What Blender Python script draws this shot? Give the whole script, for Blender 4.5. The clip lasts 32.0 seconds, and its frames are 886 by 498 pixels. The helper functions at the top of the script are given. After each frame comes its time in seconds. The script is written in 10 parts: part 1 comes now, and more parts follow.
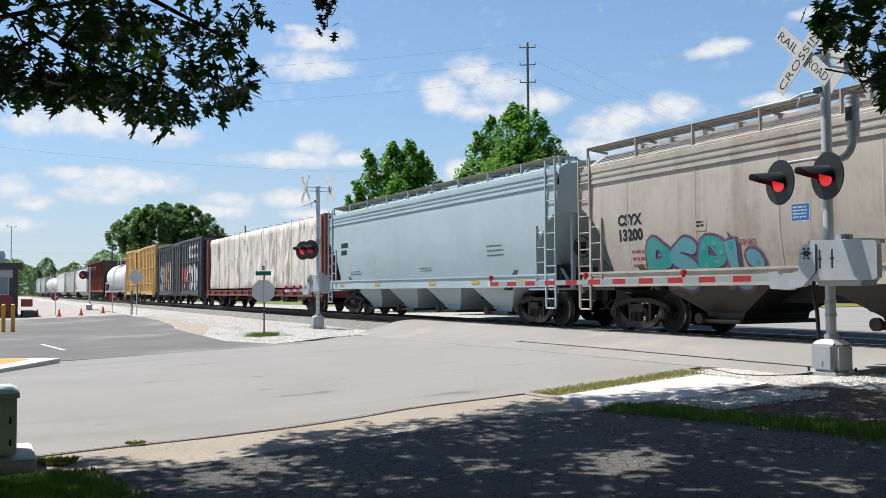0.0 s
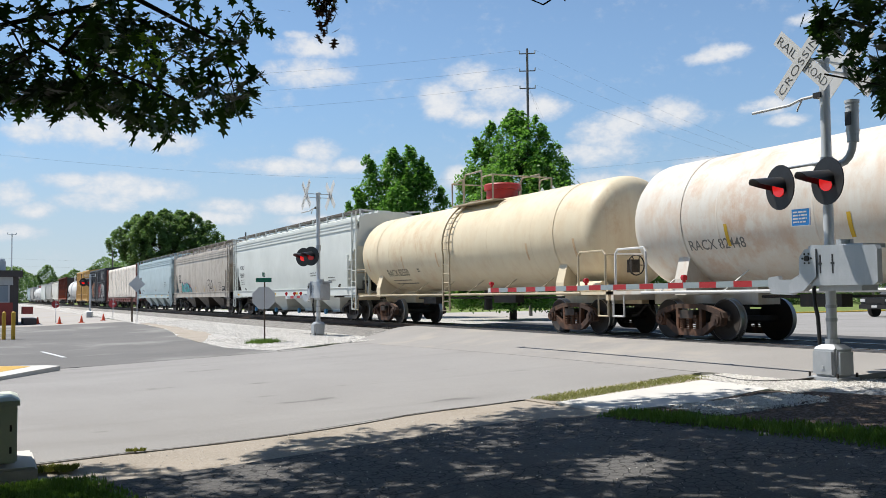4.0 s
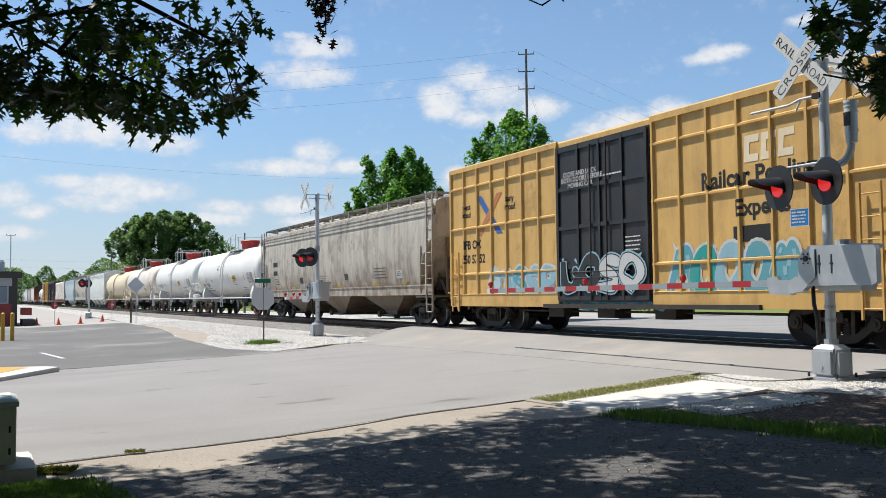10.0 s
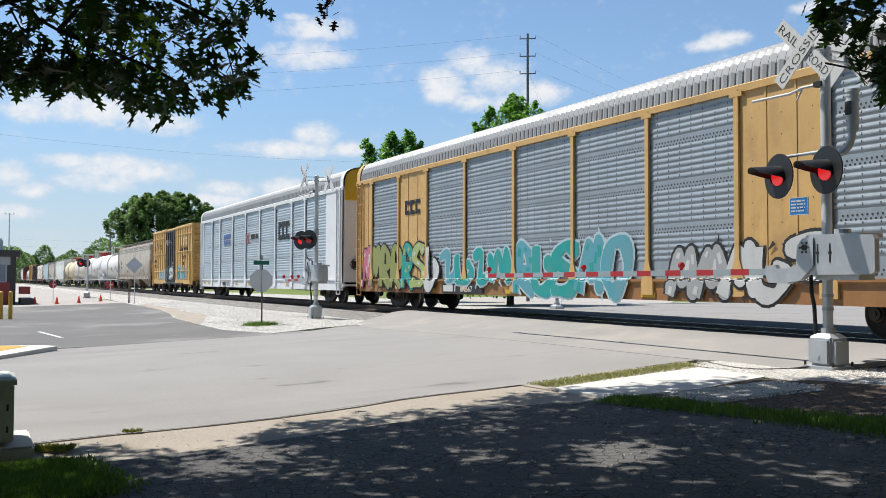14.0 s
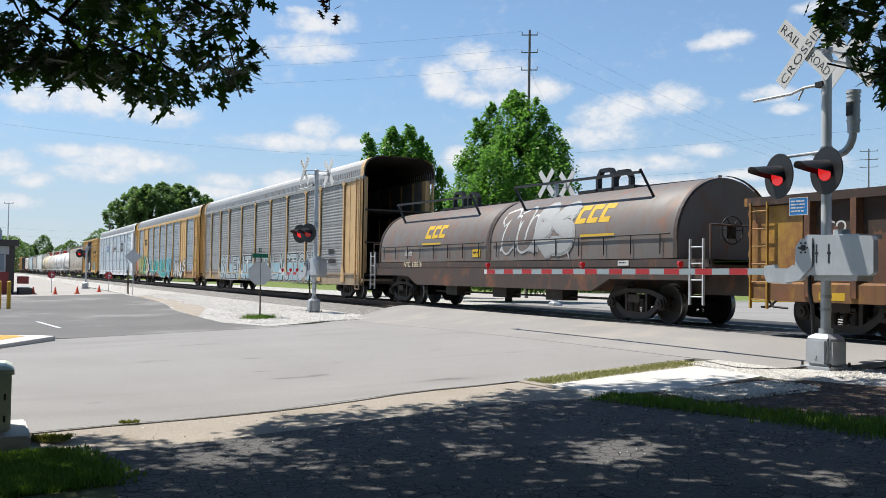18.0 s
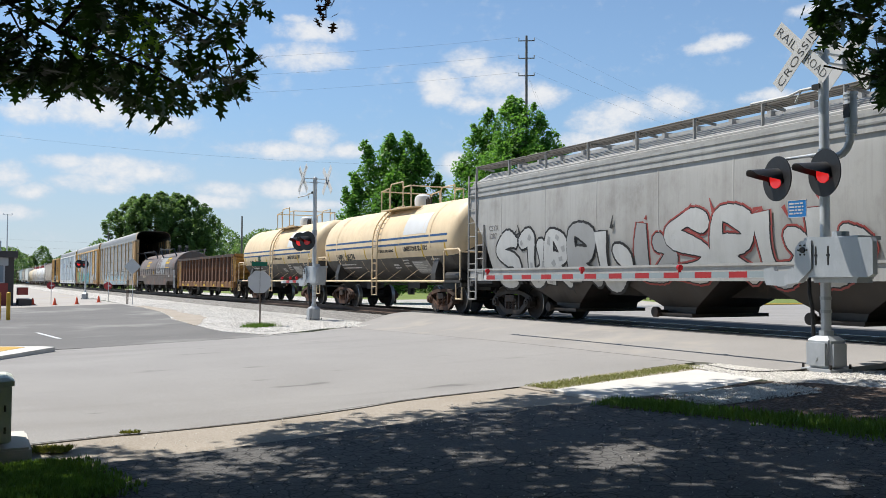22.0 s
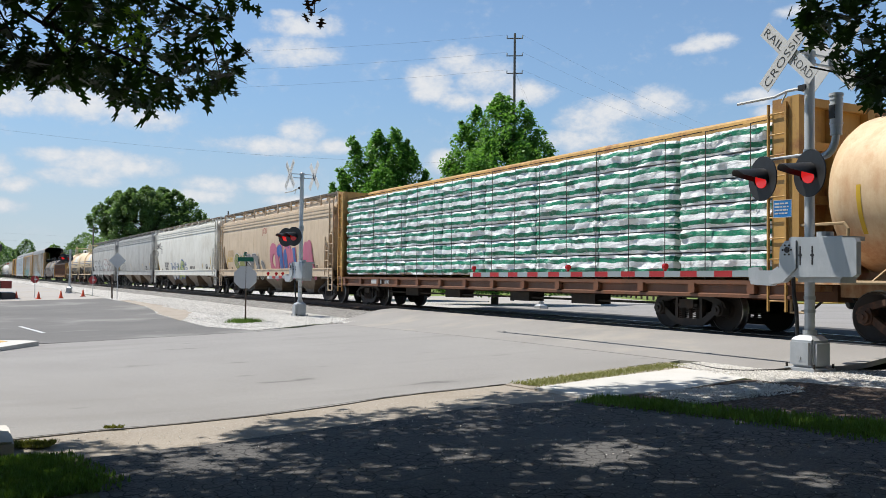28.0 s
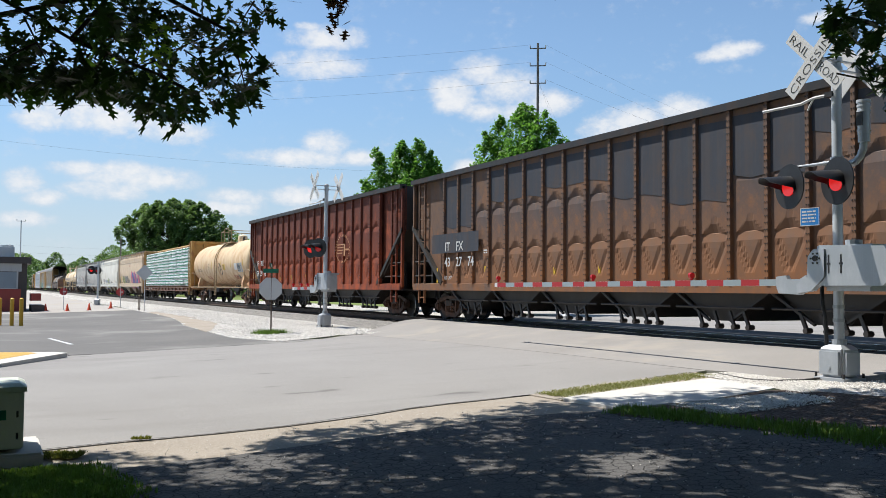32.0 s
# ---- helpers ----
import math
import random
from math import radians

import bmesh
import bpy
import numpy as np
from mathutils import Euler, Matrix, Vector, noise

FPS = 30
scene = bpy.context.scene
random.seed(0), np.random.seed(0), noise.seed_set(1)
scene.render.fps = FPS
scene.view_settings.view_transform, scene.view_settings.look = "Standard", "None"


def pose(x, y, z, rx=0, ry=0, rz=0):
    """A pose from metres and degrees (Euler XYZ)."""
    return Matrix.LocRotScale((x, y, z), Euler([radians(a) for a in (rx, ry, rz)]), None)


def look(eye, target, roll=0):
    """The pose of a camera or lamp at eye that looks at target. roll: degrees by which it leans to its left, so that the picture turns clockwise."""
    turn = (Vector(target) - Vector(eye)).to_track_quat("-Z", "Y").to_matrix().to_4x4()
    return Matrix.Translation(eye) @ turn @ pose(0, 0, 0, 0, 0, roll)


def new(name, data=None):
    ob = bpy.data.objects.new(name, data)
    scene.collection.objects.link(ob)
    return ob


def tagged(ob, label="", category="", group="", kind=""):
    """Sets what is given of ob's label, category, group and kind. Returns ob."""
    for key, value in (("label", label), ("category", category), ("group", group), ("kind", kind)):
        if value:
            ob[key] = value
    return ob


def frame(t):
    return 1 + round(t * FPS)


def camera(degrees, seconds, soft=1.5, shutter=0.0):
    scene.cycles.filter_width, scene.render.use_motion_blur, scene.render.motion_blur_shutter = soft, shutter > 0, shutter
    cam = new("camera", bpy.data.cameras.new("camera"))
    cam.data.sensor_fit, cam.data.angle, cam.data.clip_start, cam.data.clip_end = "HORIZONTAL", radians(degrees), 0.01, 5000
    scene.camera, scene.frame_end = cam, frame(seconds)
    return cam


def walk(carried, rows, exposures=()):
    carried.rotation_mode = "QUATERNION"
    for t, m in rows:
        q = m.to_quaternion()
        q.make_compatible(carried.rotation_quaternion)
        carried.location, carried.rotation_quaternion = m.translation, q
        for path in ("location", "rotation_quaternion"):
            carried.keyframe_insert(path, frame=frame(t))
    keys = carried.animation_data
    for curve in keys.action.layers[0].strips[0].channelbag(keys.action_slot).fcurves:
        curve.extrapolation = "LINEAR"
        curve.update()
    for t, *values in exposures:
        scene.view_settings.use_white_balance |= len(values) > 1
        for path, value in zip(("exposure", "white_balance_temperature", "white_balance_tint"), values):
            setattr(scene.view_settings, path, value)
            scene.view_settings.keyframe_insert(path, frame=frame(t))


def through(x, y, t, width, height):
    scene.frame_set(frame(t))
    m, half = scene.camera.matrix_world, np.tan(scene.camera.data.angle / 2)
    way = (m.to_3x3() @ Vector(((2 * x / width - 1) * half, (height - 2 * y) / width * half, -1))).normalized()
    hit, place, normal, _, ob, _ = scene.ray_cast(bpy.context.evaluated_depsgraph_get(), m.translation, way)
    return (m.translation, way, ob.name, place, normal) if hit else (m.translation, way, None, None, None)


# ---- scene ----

# camera: a phone held still at the edge of a driveway, swaying a little
FOV = 51.76
EYE = Vector((0.0, 0.0, 1.028))
TRACK_Y = 15.121          # centre line of the track; the rail tops lie at z = 0
SPEED, GAIN = 13.9790, 0.0373   # train: metres a second at 16 s, and its gain

SWAY = """
0 63.07 2.55 -0.34
0.5 63.12 2.57 -0.39
1 63.10 2.67 -0.33
1.5 63.12 2.72 -0.33
2 63.07 2.83 -0.32
2.5 63.10 2.90 -0.41
3 63.11 2.91 -0.41
3.5 63.11 2.91 -0.51
5.5 63.02 2.99 -0.45
6 63.04 2.84 -0.37
6.5 63.06 2.68 -0.37
7 63.03 2.57 -0.27
7.5 63.02 2.61 -0.31
8 63.02 2.69 -0.40
8.5 63.05 2.71 -0.42
9 63.05 2.83 -0.47
9.5 63.04 2.98 -0.51
10 63.03 2.97 -0.58
10.5 62.98 3.01 -0.61
11 63.00 3.03 -0.54
11.5 62.95 3.07 -0.57
12 62.96 3.01 -0.50
12.5 62.82 2.73 -0.48
13 62.76 2.39 -0.29
13.5 62.82 2.19 -0.18
14 62.96 1.98 0.15
14.5 62.95 1.96 0.33
16.5 62.86 1.51 1.06
17 62.86 1.50 1.10
17.5 62.87 1.62 1.02
18 62.90 1.69 0.92
18.5 62.93 1.85 0.77
19 62.98 1.94 0.58
19.5 62.97 2.03 0.45
20 62.97 2.12 0.33
20.5 62.98 2.13 0.23
21 62.94 2.14 0.23
21.5 62.92 2.12 0.21
22 62.86 2.09 0.27
22.5 62.83 2.02 0.30
23 62.84 1.94 0.42
23.5 62.88 1.89 0.50
24 62.84 1.76 0.45
24.5 62.85 1.65 0.37
25 62.89 1.58 0.37
25.5 62.91 1.56 0.39
27.5 62.28 1.73 0.72
28 62.02 1.90 0.72
28.5 62.82 1.91 0.86
29 63.31 1.98 1.04
29.5 63.41 2.11 1.15
30 63.47 2.26 1.08
30.5 63.53 2.36 0.86
31 63.52 2.44 0.66
31.5 63.54 2.49 0.54
32 63.55 2.54 0.45
"""


def aim(yaw, pitch, roll):
    """Yaw: degrees to the left of straight across the track."""
    y, p = radians(yaw), radians(pitch)
    return look(EYE, EYE + Vector((-math.sin(y) * math.cos(p), math.cos(y) * math.cos(p), math.sin(p))), roll)


PATH = [(r[0], aim(*r[1:])) for r in ([float(w) for w in line.split()] for line in SWAY.split("\n") if line)]
cam = camera(FOV, 32.0, soft=0.45)
DIM = ((0, 0.47), (3.5, 0.42), (5.5, 0.25), (8.0, 0.28), (9.0, 0.36), (10.5, 0.45), (14.5, 0.47), (19.5, 0.45), (21.0, 0.36), (22.5, 0.44), (25.5, 0.42), (28.0, 0.32), (29.5, 0.36), (31.0, 0.45), (32.0, 0.47))
walk(cam, PATH, DIM)


def run(t):
    """How far the train has gone at t, in metres."""
    return SPEED * (t - 16) + 0.5 * GAIN * (t - 16) ** 2

# ---- light ----
SUN = Vector((-0.335, -0.30, 0.893)).normalized()
sun = new("sun", bpy.data.lights.new("sun", "SUN"))
sun.data.energy, sun.data.angle, sun.data.color = 5.0, radians(0.55), (1.0, 0.96, 0.89)
sun.matrix_world = Matrix.Translation((0, 0, 60)) @ SUN.to_track_quat("Z", "Y").to_matrix().to_4x4()

world = bpy.data.worlds.new("sky")
scene.world = world
world.use_nodes = True
SKY = 0.118


def build_sky():
    """Clear summer sky with fair-weather cumulus; each cloud is a soft ellipse of broken noise round a direction."""
    nt = world.node_tree
    nt.nodes.clear()
    N = lambda kind: nt.nodes.new("ShaderNode" + kind)
    L = nt.links.new
    out, bg = N("OutputWorld"), N("Background")
    sky = N("TexSky")
    sky.sky_type, sky.sun_disc = "NISHITA", False
    sky.sun_elevation = math.asin(SUN.z)
    sky.sun_rotation = math.atan2(SUN.x, SUN.y)
    sky.altitude, sky.air_density, sky.dust_density, sky.ozone_density = 200, 0.80, 0.05, 1.0
    tc = N("TexCoord")
    way = tc.outputs["Generated"]

    def math_(op, a, b=None, c=None, clamp=False):
        n = N("Math")
        n.operation, n.use_clamp = op, clamp
        for i, x in enumerate((a, b, c)):
            if x is None:
                continue
            if isinstance(x, (int, float)):
                n.inputs[i].default_value = x
            else:
                L(x, n.inputs[i])
        return n.outputs[0]

    def fbm(scale, detail, stretch):
        m = N("Mapping")
        m.inputs["Scale"].default_value = stretch
        L(way, m.inputs["Vector"])
        n = N("TexNoise")
        n.inputs["Scale"].default_value, n.inputs["Detail"].default_value, n.inputs["Roughness"].default_value = scale, detail, 0.62
        L(m.outputs[0], n.inputs["Vector"])
        return n.outputs["Fac"]

    big, fine = fbm(22, 5, (1, 1, 1.7)), fbm(70, 8, (1, 1, 1.5))
    rag = math_("ADD", math_("MULTIPLY", math_("SUBTRACT", big, 0.5), 2.6), math_("MULTIPLY", math_("SUBTRACT", fine, 0.5), 1.9))
    # degrees: azimuth to the left of straight across, height, half width, half height
    clouds = ((71.1, 15.4, 2.5, 0.8), (71.5, 13.8, 2.8, 0.9), (70.0, 13.7, 1.4, 0.7), (61.1, 13.5, 1.6, 1.1), (62.9, 12.2, 1.7, 1.3), (59.5, 12.5, 2.2, 1.5), (56.8, 11.6, 1.6, 0.8), (60.0, 11.1, 2.8, 0.7), (45.6, 14.3, 1.6, 0.5),
              (47.2, 14.0, 1.2, 0.4), (48.7, 11.0, 1.7, 1.0), (51.6, 10.5, 1.9, 0.9), (52.8, 9.8, 2.1, 1.2), (53.3, 8.7, 2.6, 0.8), (43.2, 11.0, 1.6, 0.5), (42.1, 10.1, 1.2, 0.4), (70.8, 8.9, 1.7, 0.9), (72.4, 8.1, 3.9, 0.6),
              (69.0, 8.2, 1.4, 0.6), (84.6, 10.1, 4.1, 1.2), (80.1, 9.3, 2.1, 0.7), (87.3, 9.6, 1.8, 0.7), (85.5, 6.9, 1.9, 0.5), (82.8, 6.6, 3.0, 0.8), (80.7, 6.4, 2.4, 0.8), (83.9, 5.7, 2.5, 0.6), (88.3, 6.0, 1.1, 0.8), (87.1, 5.1, 1.3, 0.5),
              (72.8, 5.7, 1.8, 0.6), (76.3, 5.6, 2.2, 0.6), (77.4, 4.9, 2.7, 0.5), (49.2, 7.1, 2.2, 0.6), (47.1, 7.8, 1.8, 0.5), (52.3, 6.9, 2.7, 0.8), (49.5, 5.8, 3.6, 0.6), (62.1, 7.3, 1.1, 0.8), (72.1, 16.0, 1.0, 0.3), (44.3, 6.3, 2.5, 0.4),
              (40.2, 6.9, 1.8, 0.5), (42.4, 5.2, 2.8, 0.4), (70.9, 4.7, 2.5, 0.4), (88.3, 3.8, 1.8, 0.5), (40.7, 15.7, 1.2, 0.4), (66.0, 6.9, 2.1, 0.5), (28.0, 12.0, 5.0, 1.6), (18.0, 8.0, 6.0, 1.3), (100.0, 8.0, 6.0, 1.4),
              (112.0, 14.0, 6.0, 1.8), (-10.0, 12.0, 6.0, 1.6), (135.0, 9.0, 7.0, 1.6))
    total = None
    for az, el, w, hgt in clouds:
        a, e = radians(az), radians(el)
        c = Vector((-math.sin(a) * math.cos(e), math.cos(a) * math.cos(e), math.sin(e)))
        r = Vector((math.cos(a), math.sin(a), 0))
        u = r.cross(c)
        dist = None
        for axis, size in ((r, radians(w)), (u, radians(hgt))):
            dot = N("VectorMath")
            dot.operation = "DOT_PRODUCT"
            L(way, dot.inputs[0])
            dot.inputs[1].default_value = axis / size
            d = math_("SUBTRACT", dot.outputs["Value"], axis.dot(c) / size)
            d = math_("MULTIPLY", d, d)
            dist = d if dist is None else math_("ADD", dist, d)
        front = N("VectorMath")
        front.operation = "DOT_PRODUCT"
        L(way, front.inputs[0])
        front.inputs[1].default_value = c
        near = math_("GREATER_THAN", front.outputs["Value"], 0.5)
        m = math_("MULTIPLY", math_("SUBTRACT", 1.62, dist), near)
        total = m if total is None else math_("MAXIMUM", total, m)
    body = math_("ADD", total, rag)
    ramp = N("MapRange")
    ramp.interpolation_type = "SMOOTHSTEP"
    ramp.inputs["From Min"].default_value, ramp.inputs["From Max"].default_value = 0.05, 1.95
    L(body, ramp.inputs["Value"])
    mask = math_("MULTIPLY", ramp.outputs[0], math_("GREATER_THAN", total, -1.6))
    thick = N("MapRange")
    thick.inputs["From Min"].default_value, thick.inputs["From Max"].default_value = 0.5, 2.3
    thick.inputs["To Min"].default_value, thick.inputs["To Max"].default_value = 0.0, 1.0
    L(body, thick.inputs["Value"])
    white = N("MixRGB")
    white.inputs[1].default_value, white.inputs[2].default_value = (4.3, 4.6, 5.1, 1), (5.7, 5.72, 5.75, 1)
    L(thick.outputs[0], white.inputs[0])
    blend = N("MixRGB")
    L(math_("MULTIPLY", mask, 0.92), blend.inputs[0])
    # summer haze takes some of the glare from the sky low down
    sep = N("SeparateXYZ")
    L(way, sep.inputs[0])
    haze = N("MapRange")
    haze.interpolation_type = "SMOOTHSTEP"
    haze.inputs["From Min"].default_value, haze.inputs["From Max"].default_value = 0.0, 0.30
    haze.inputs["To Min"].default_value, haze.inputs["To Max"].default_value = 0.66, 1.0
    L(sep.outputs["Z"], haze.inputs["Value"])
    clear = N("VectorMath")
    clear.operation = "SCALE"
    L(sky.outputs[0], clear.inputs[0])
    L(haze.outputs[0], clear.inputs["Scale"])
    hue = N("VectorMath")
    hue.operation = "MULTIPLY"
    hue.inputs[1].default_value = (0.957, 1.02, 1.0)
    L(clear.outputs[0], hue.inputs[0])
    # white summer haze in the lowest degrees
    low = N("MapRange")
    low.interpolation_type = "SMOOTHSTEP"
    low.inputs["From Min"].default_value, low.inputs["From Max"].default_value = -0.02, 0.20
    low.inputs["To Min"].default_value, low.inputs["To Max"].default_value = 0.72, 0.0
    L(sep.outputs["Z"], low.inputs["Value"])
    misty = N("MixRGB")
    L(low.outputs[0], misty.inputs[0])
    L(hue.outputs[0], misty.inputs[1])
    misty.inputs[2].default_value = (3.25, 3.65, 4.6, 1)
    L(misty.outputs[0], blend.inputs[1])
    L(white.outputs[0], blend.inputs[2])
    L(blend.outputs[0], bg.inputs["Color"])
    bg.inputs["Strength"].default_value = SKY
    L(bg.outputs[0], out.inputs["Surface"])


build_sky()
scene.view_settings.exposure = 0.47

# ---- materials ----
MATS = {}


def nodes_of(name):
    m = bpy.data.materials.new(name)
    m.use_nodes = True
    nt = m.node_tree
    return m, nt, nt.nodes["Principled BSDF"]


def rgb(c):
    return (c[0], c[1], c[2], 1.0)


def noise_node(nt, coord, scale, detail=5.0, stretch=(1, 1, 1), shift=0.0, rough=0.55):
    mp = nt.nodes.new("ShaderNodeMapping")
    mp.inputs["Scale"].default_value = stretch
    mp.inputs["Location"].default_value = (shift, shift * 1.7, shift * 0.6)
    nt.links.new(coord, mp.inputs["Vector"])
    n = nt.nodes.new("ShaderNodeTexNoise")
    n.inputs["Scale"].default_value, n.inputs["Detail"].default_value, n.inputs["Roughness"].default_value = scale, detail, rough
    nt.links.new(mp.outputs[0], n.inputs["Vector"])
    return n.outputs["Fac"]


def span(nt, value, lo, hi, a=0.0, b=1.0):
    r = nt.nodes.new("ShaderNodeMapRange")
    r.inputs["From Min"].default_value, r.inputs["From Max"].default_value = lo, hi
    r.inputs["To Min"].default_value, r.inputs["To Max"].default_value = a, b
    nt.links.new(value, r.inputs["Value"])
    return r.outputs[0]


def mix(nt, fac, a, b, kind="MIX"):
    n = nt.nodes.new("ShaderNodeMixRGB")
    n.blend_type = kind
    for i, x in enumerate((fac, a, b)):
        if isinstance(x, (int, float)):
            n.inputs[i].default_value = x
        elif isinstance(x, tuple):
            n.inputs[i].default_value = rgb(x)
        else:
            nt.links.new(x, n.inputs[i])
    return n.outputs[0]


def coords(nt, where="Object"):
    return nt.nodes.new("ShaderNodeTexCoord").outputs[where]


def bump(nt, bsdf, height, strength, distance=0.02):
    b = nt.nodes.new("ShaderNodeBump")
    b.inputs["Strength"].default_value, b.inputs["Distance"].default_value = strength, distance
    nt.links.new(height, b.inputs["Height"])
    nt.links.new(b.outputs[0], bsdf.inputs["Normal"])


TONE = 0.77      # all paints and soils, against the strength of the sun


def toned(c):
    return tuple(TONE * x for x in c)


def paint(name, col, dirt=(0.10, 0.075, 0.05), amt=0.35, streak=0.4, rough=0.5, metal=0.0, rust=0.0, seed=0.0, grain=0.15,
          rustcol=(0.17, 0.06, 0.025), low=None, spatter=None):
    """Weathered paint on steel: blotches, rain streaks down the sides, rust where asked, fine grain."""
    if name in MATS:
        return MATS[name]
    col, dirt, rustcol = toned(col), toned(dirt), toned(rustcol)
    m, nt, b = nodes_of(name)
    c = coords(nt)
    blot = noise_node(nt, c, 0.55, 6, (1, 1, 1.2), seed)
    grime = noise_node(nt, c, 2.6, 8, (1, 1, 0.55), seed + 3.1, 0.65)
    rain = noise_node(nt, c, 1.0, 5, (3.2, 3.2, 0.10), seed + 7.7, 0.6)
    drip = noise_node(nt, c, 1.0, 6, (13.0, 13.0, 0.28), seed + 5.1, 0.65)
    fine = noise_node(nt, c, 45, 3, (1, 1, 1), seed)
    shade = mix(nt, span(nt, blot, 0.3, 0.75), col, tuple(x * 0.82 for x in col))
    if streak:
        shade = mix(nt, span(nt, rain, 0.46, 0.72, 0, streak), shade, tuple(0.35 * x + 0.65 * d for x, d in zip(col, dirt)))
        shade = mix(nt, span(nt, drip, 0.54, 0.70, 0, min(1, streak * 0.75)), shade, tuple(0.45 * x + 0.55 * d for x, d in zip(col, dirt)))
    if amt:
        shade = mix(nt, span(nt, grime, 0.5, 0.78, 0, amt), shade, dirt)
    if rust:
        pits = noise_node(nt, c, 1.4, 9, (1, 1, 0.7), seed + 11.3, 0.7)
        shade = mix(nt, span(nt, pits, 0.62 - 0.22 * rust, 0.74 - 0.16 * rust), shade, mix(nt, fine, rustcol, tuple(x * 2.0 for x in rustcol)))
    if spatter:
        # mud and soot that cling in ragged patches: colour, strength
        mud = noise_node(nt, c, 1.1, 10, (1.0, 1.0, 0.8), seed + 17.3, 0.72)
        broad = noise_node(nt, c, 0.28, 3, (1, 1, 0.5), seed + 21.0)
        both = nt.nodes.new("ShaderNodeMath")
        both.operation = "MULTIPLY"
        nt.links.new(span(nt, mud, 0.50, 0.62, 0, spatter[1]), both.inputs[0])
        nt.links.new(span(nt, broad, 0.40, 0.60), both.inputs[1])
        shade = mix(nt, both.outputs[0], shade, toned(spatter[0]))
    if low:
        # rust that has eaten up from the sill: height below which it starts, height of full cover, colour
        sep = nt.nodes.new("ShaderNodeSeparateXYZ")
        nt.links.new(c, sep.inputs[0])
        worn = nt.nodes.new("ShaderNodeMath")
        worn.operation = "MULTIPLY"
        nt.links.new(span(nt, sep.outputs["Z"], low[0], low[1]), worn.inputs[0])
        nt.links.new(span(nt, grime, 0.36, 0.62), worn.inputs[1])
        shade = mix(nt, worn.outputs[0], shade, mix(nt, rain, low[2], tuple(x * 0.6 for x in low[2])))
    shade = mix(nt, 0.16, shade, mix(nt, fine, tuple(x * 0.7 for x in col), tuple(min(1, x * 1.25) for x in col)))
    nt.links.new(shade, b.inputs["Base Color"])
    nt.links.new(span(nt, grime, 0.3, 0.8, rough - 0.08, min(1, rough + 0.2)), b.inputs["Roughness"])
    b.inputs["Metallic"].default_value = metal
    bump(nt, b, fine, grain, 0.004)
    MATS[name] = m
    return m


def rough_ground(name, cols, scales, rough=0.9, bump_s=0.5, dist=0.02, speck=None, patch=None, cracks=None, spots=None):
    """Ground cover: three colours mixed by noise at a large and a fine scale, with specks and stains."""
    if name in MATS:
        return MATS[name]
    cols = [toned(x) for x in cols]
    m, nt, b = nodes_of(name)
    c = coords(nt)
    large = noise_node(nt, c, scales[0], 6, rough=0.6)
    fine = noise_node(nt, c, scales[1], 6, rough=0.7)
    col = mix(nt, span(nt, large, 0.35, 0.68), cols[0], cols[1])
    col = mix(nt, span(nt, fine, 0.42, 0.7, 0, 0.75), col, cols[2])
    if patch:
        pn = noise_node(nt, c, patch[1], 5, patch[3] if len(patch) > 3 else (1, 1, 1), 4.2, 0.6)
        col = mix(nt, span(nt, pn, 0.52, 0.66, 0, patch[2]), col, patch[0])
    if speck:
        v = nt.nodes.new("ShaderNodeTexVoronoi")
        v.inputs["Scale"].default_value = speck[1]
        nt.links.new(c, v.inputs["Vector"])
        col = mix(nt, span(nt, v.outputs["Distance"], 0.1, 0.6, speck[2], 0), col, speck[0])
    if spots:
        # oil drips and scuffs
        drip = noise_node(nt, c, 1.9, 3, (1, 0.35, 1), 8.8, 0.5)
        wear = mix(nt, span(nt, drip, 0.66, 0.74, 0, spots[1]), (1, 1, 1), (spots[0] * 4,) * 3)
        col = mix(nt, 1.0, col, wear, "MULTIPLY")
    if cracks:
        # cracks a metre: scale, width, and how far they cover the surface
        warp = nt.nodes.new("ShaderNodeVectorMath")
        warp.operation = "ADD"
        nz = nt.nodes.new("ShaderNodeTexNoise")
        nz.inputs["Scale"].default_value, nz.inputs["Detail"].default_value = cracks[0] * 1.6, 5.0
        nt.links.new(c, nz.inputs["Vector"])
        sc = nt.nodes.new("ShaderNodeVectorMath")
        sc.operation = "SCALE"
        sc.inputs["Scale"].default_value = 0.5 / cracks[0]
        nt.links.new(nz.outputs["Color"], sc.inputs[0])
        nt.links.new(c, warp.inputs[0])
        nt.links.new(sc.outputs[0], warp.inputs[1])
        vo = nt.nodes.new("ShaderNodeTexVoronoi")
        vo.feature = "DISTANCE_TO_EDGE"
        vo.inputs["Scale"].default_value = cracks[0]
        nt.links.new(warp.outputs[0], vo.inputs["Vector"])
        where = noise_node(nt, c, cracks[0] * 0.13, 4, (1, 1, 1), 2.7)
        line = nt.nodes.new("ShaderNodeMath")
        line.operation = "MULTIPLY"
        nt.links.new(span(nt, vo.outputs["Distance"], cracks[1] * 0.35, cracks[1], 0.9, 0), line.inputs[0])
        nt.links.new(span(nt, where, 0.62 - 0.35 * cracks[2], 0.75 - 0.35 * cracks[2]), line.inputs[1])
        col = mix(nt, line.outputs[0], col, tuple(x * 0.16 for x in cols[1]))
    nt.links.new(col, b.inputs["Base Color"])
    b.inputs["Roughness"].default_value = rough
    b.inputs["Specular IOR Level"].default_value = 0.3
    bump(nt, b, fine, bump_s, dist)
    MATS[name] = m
    return m


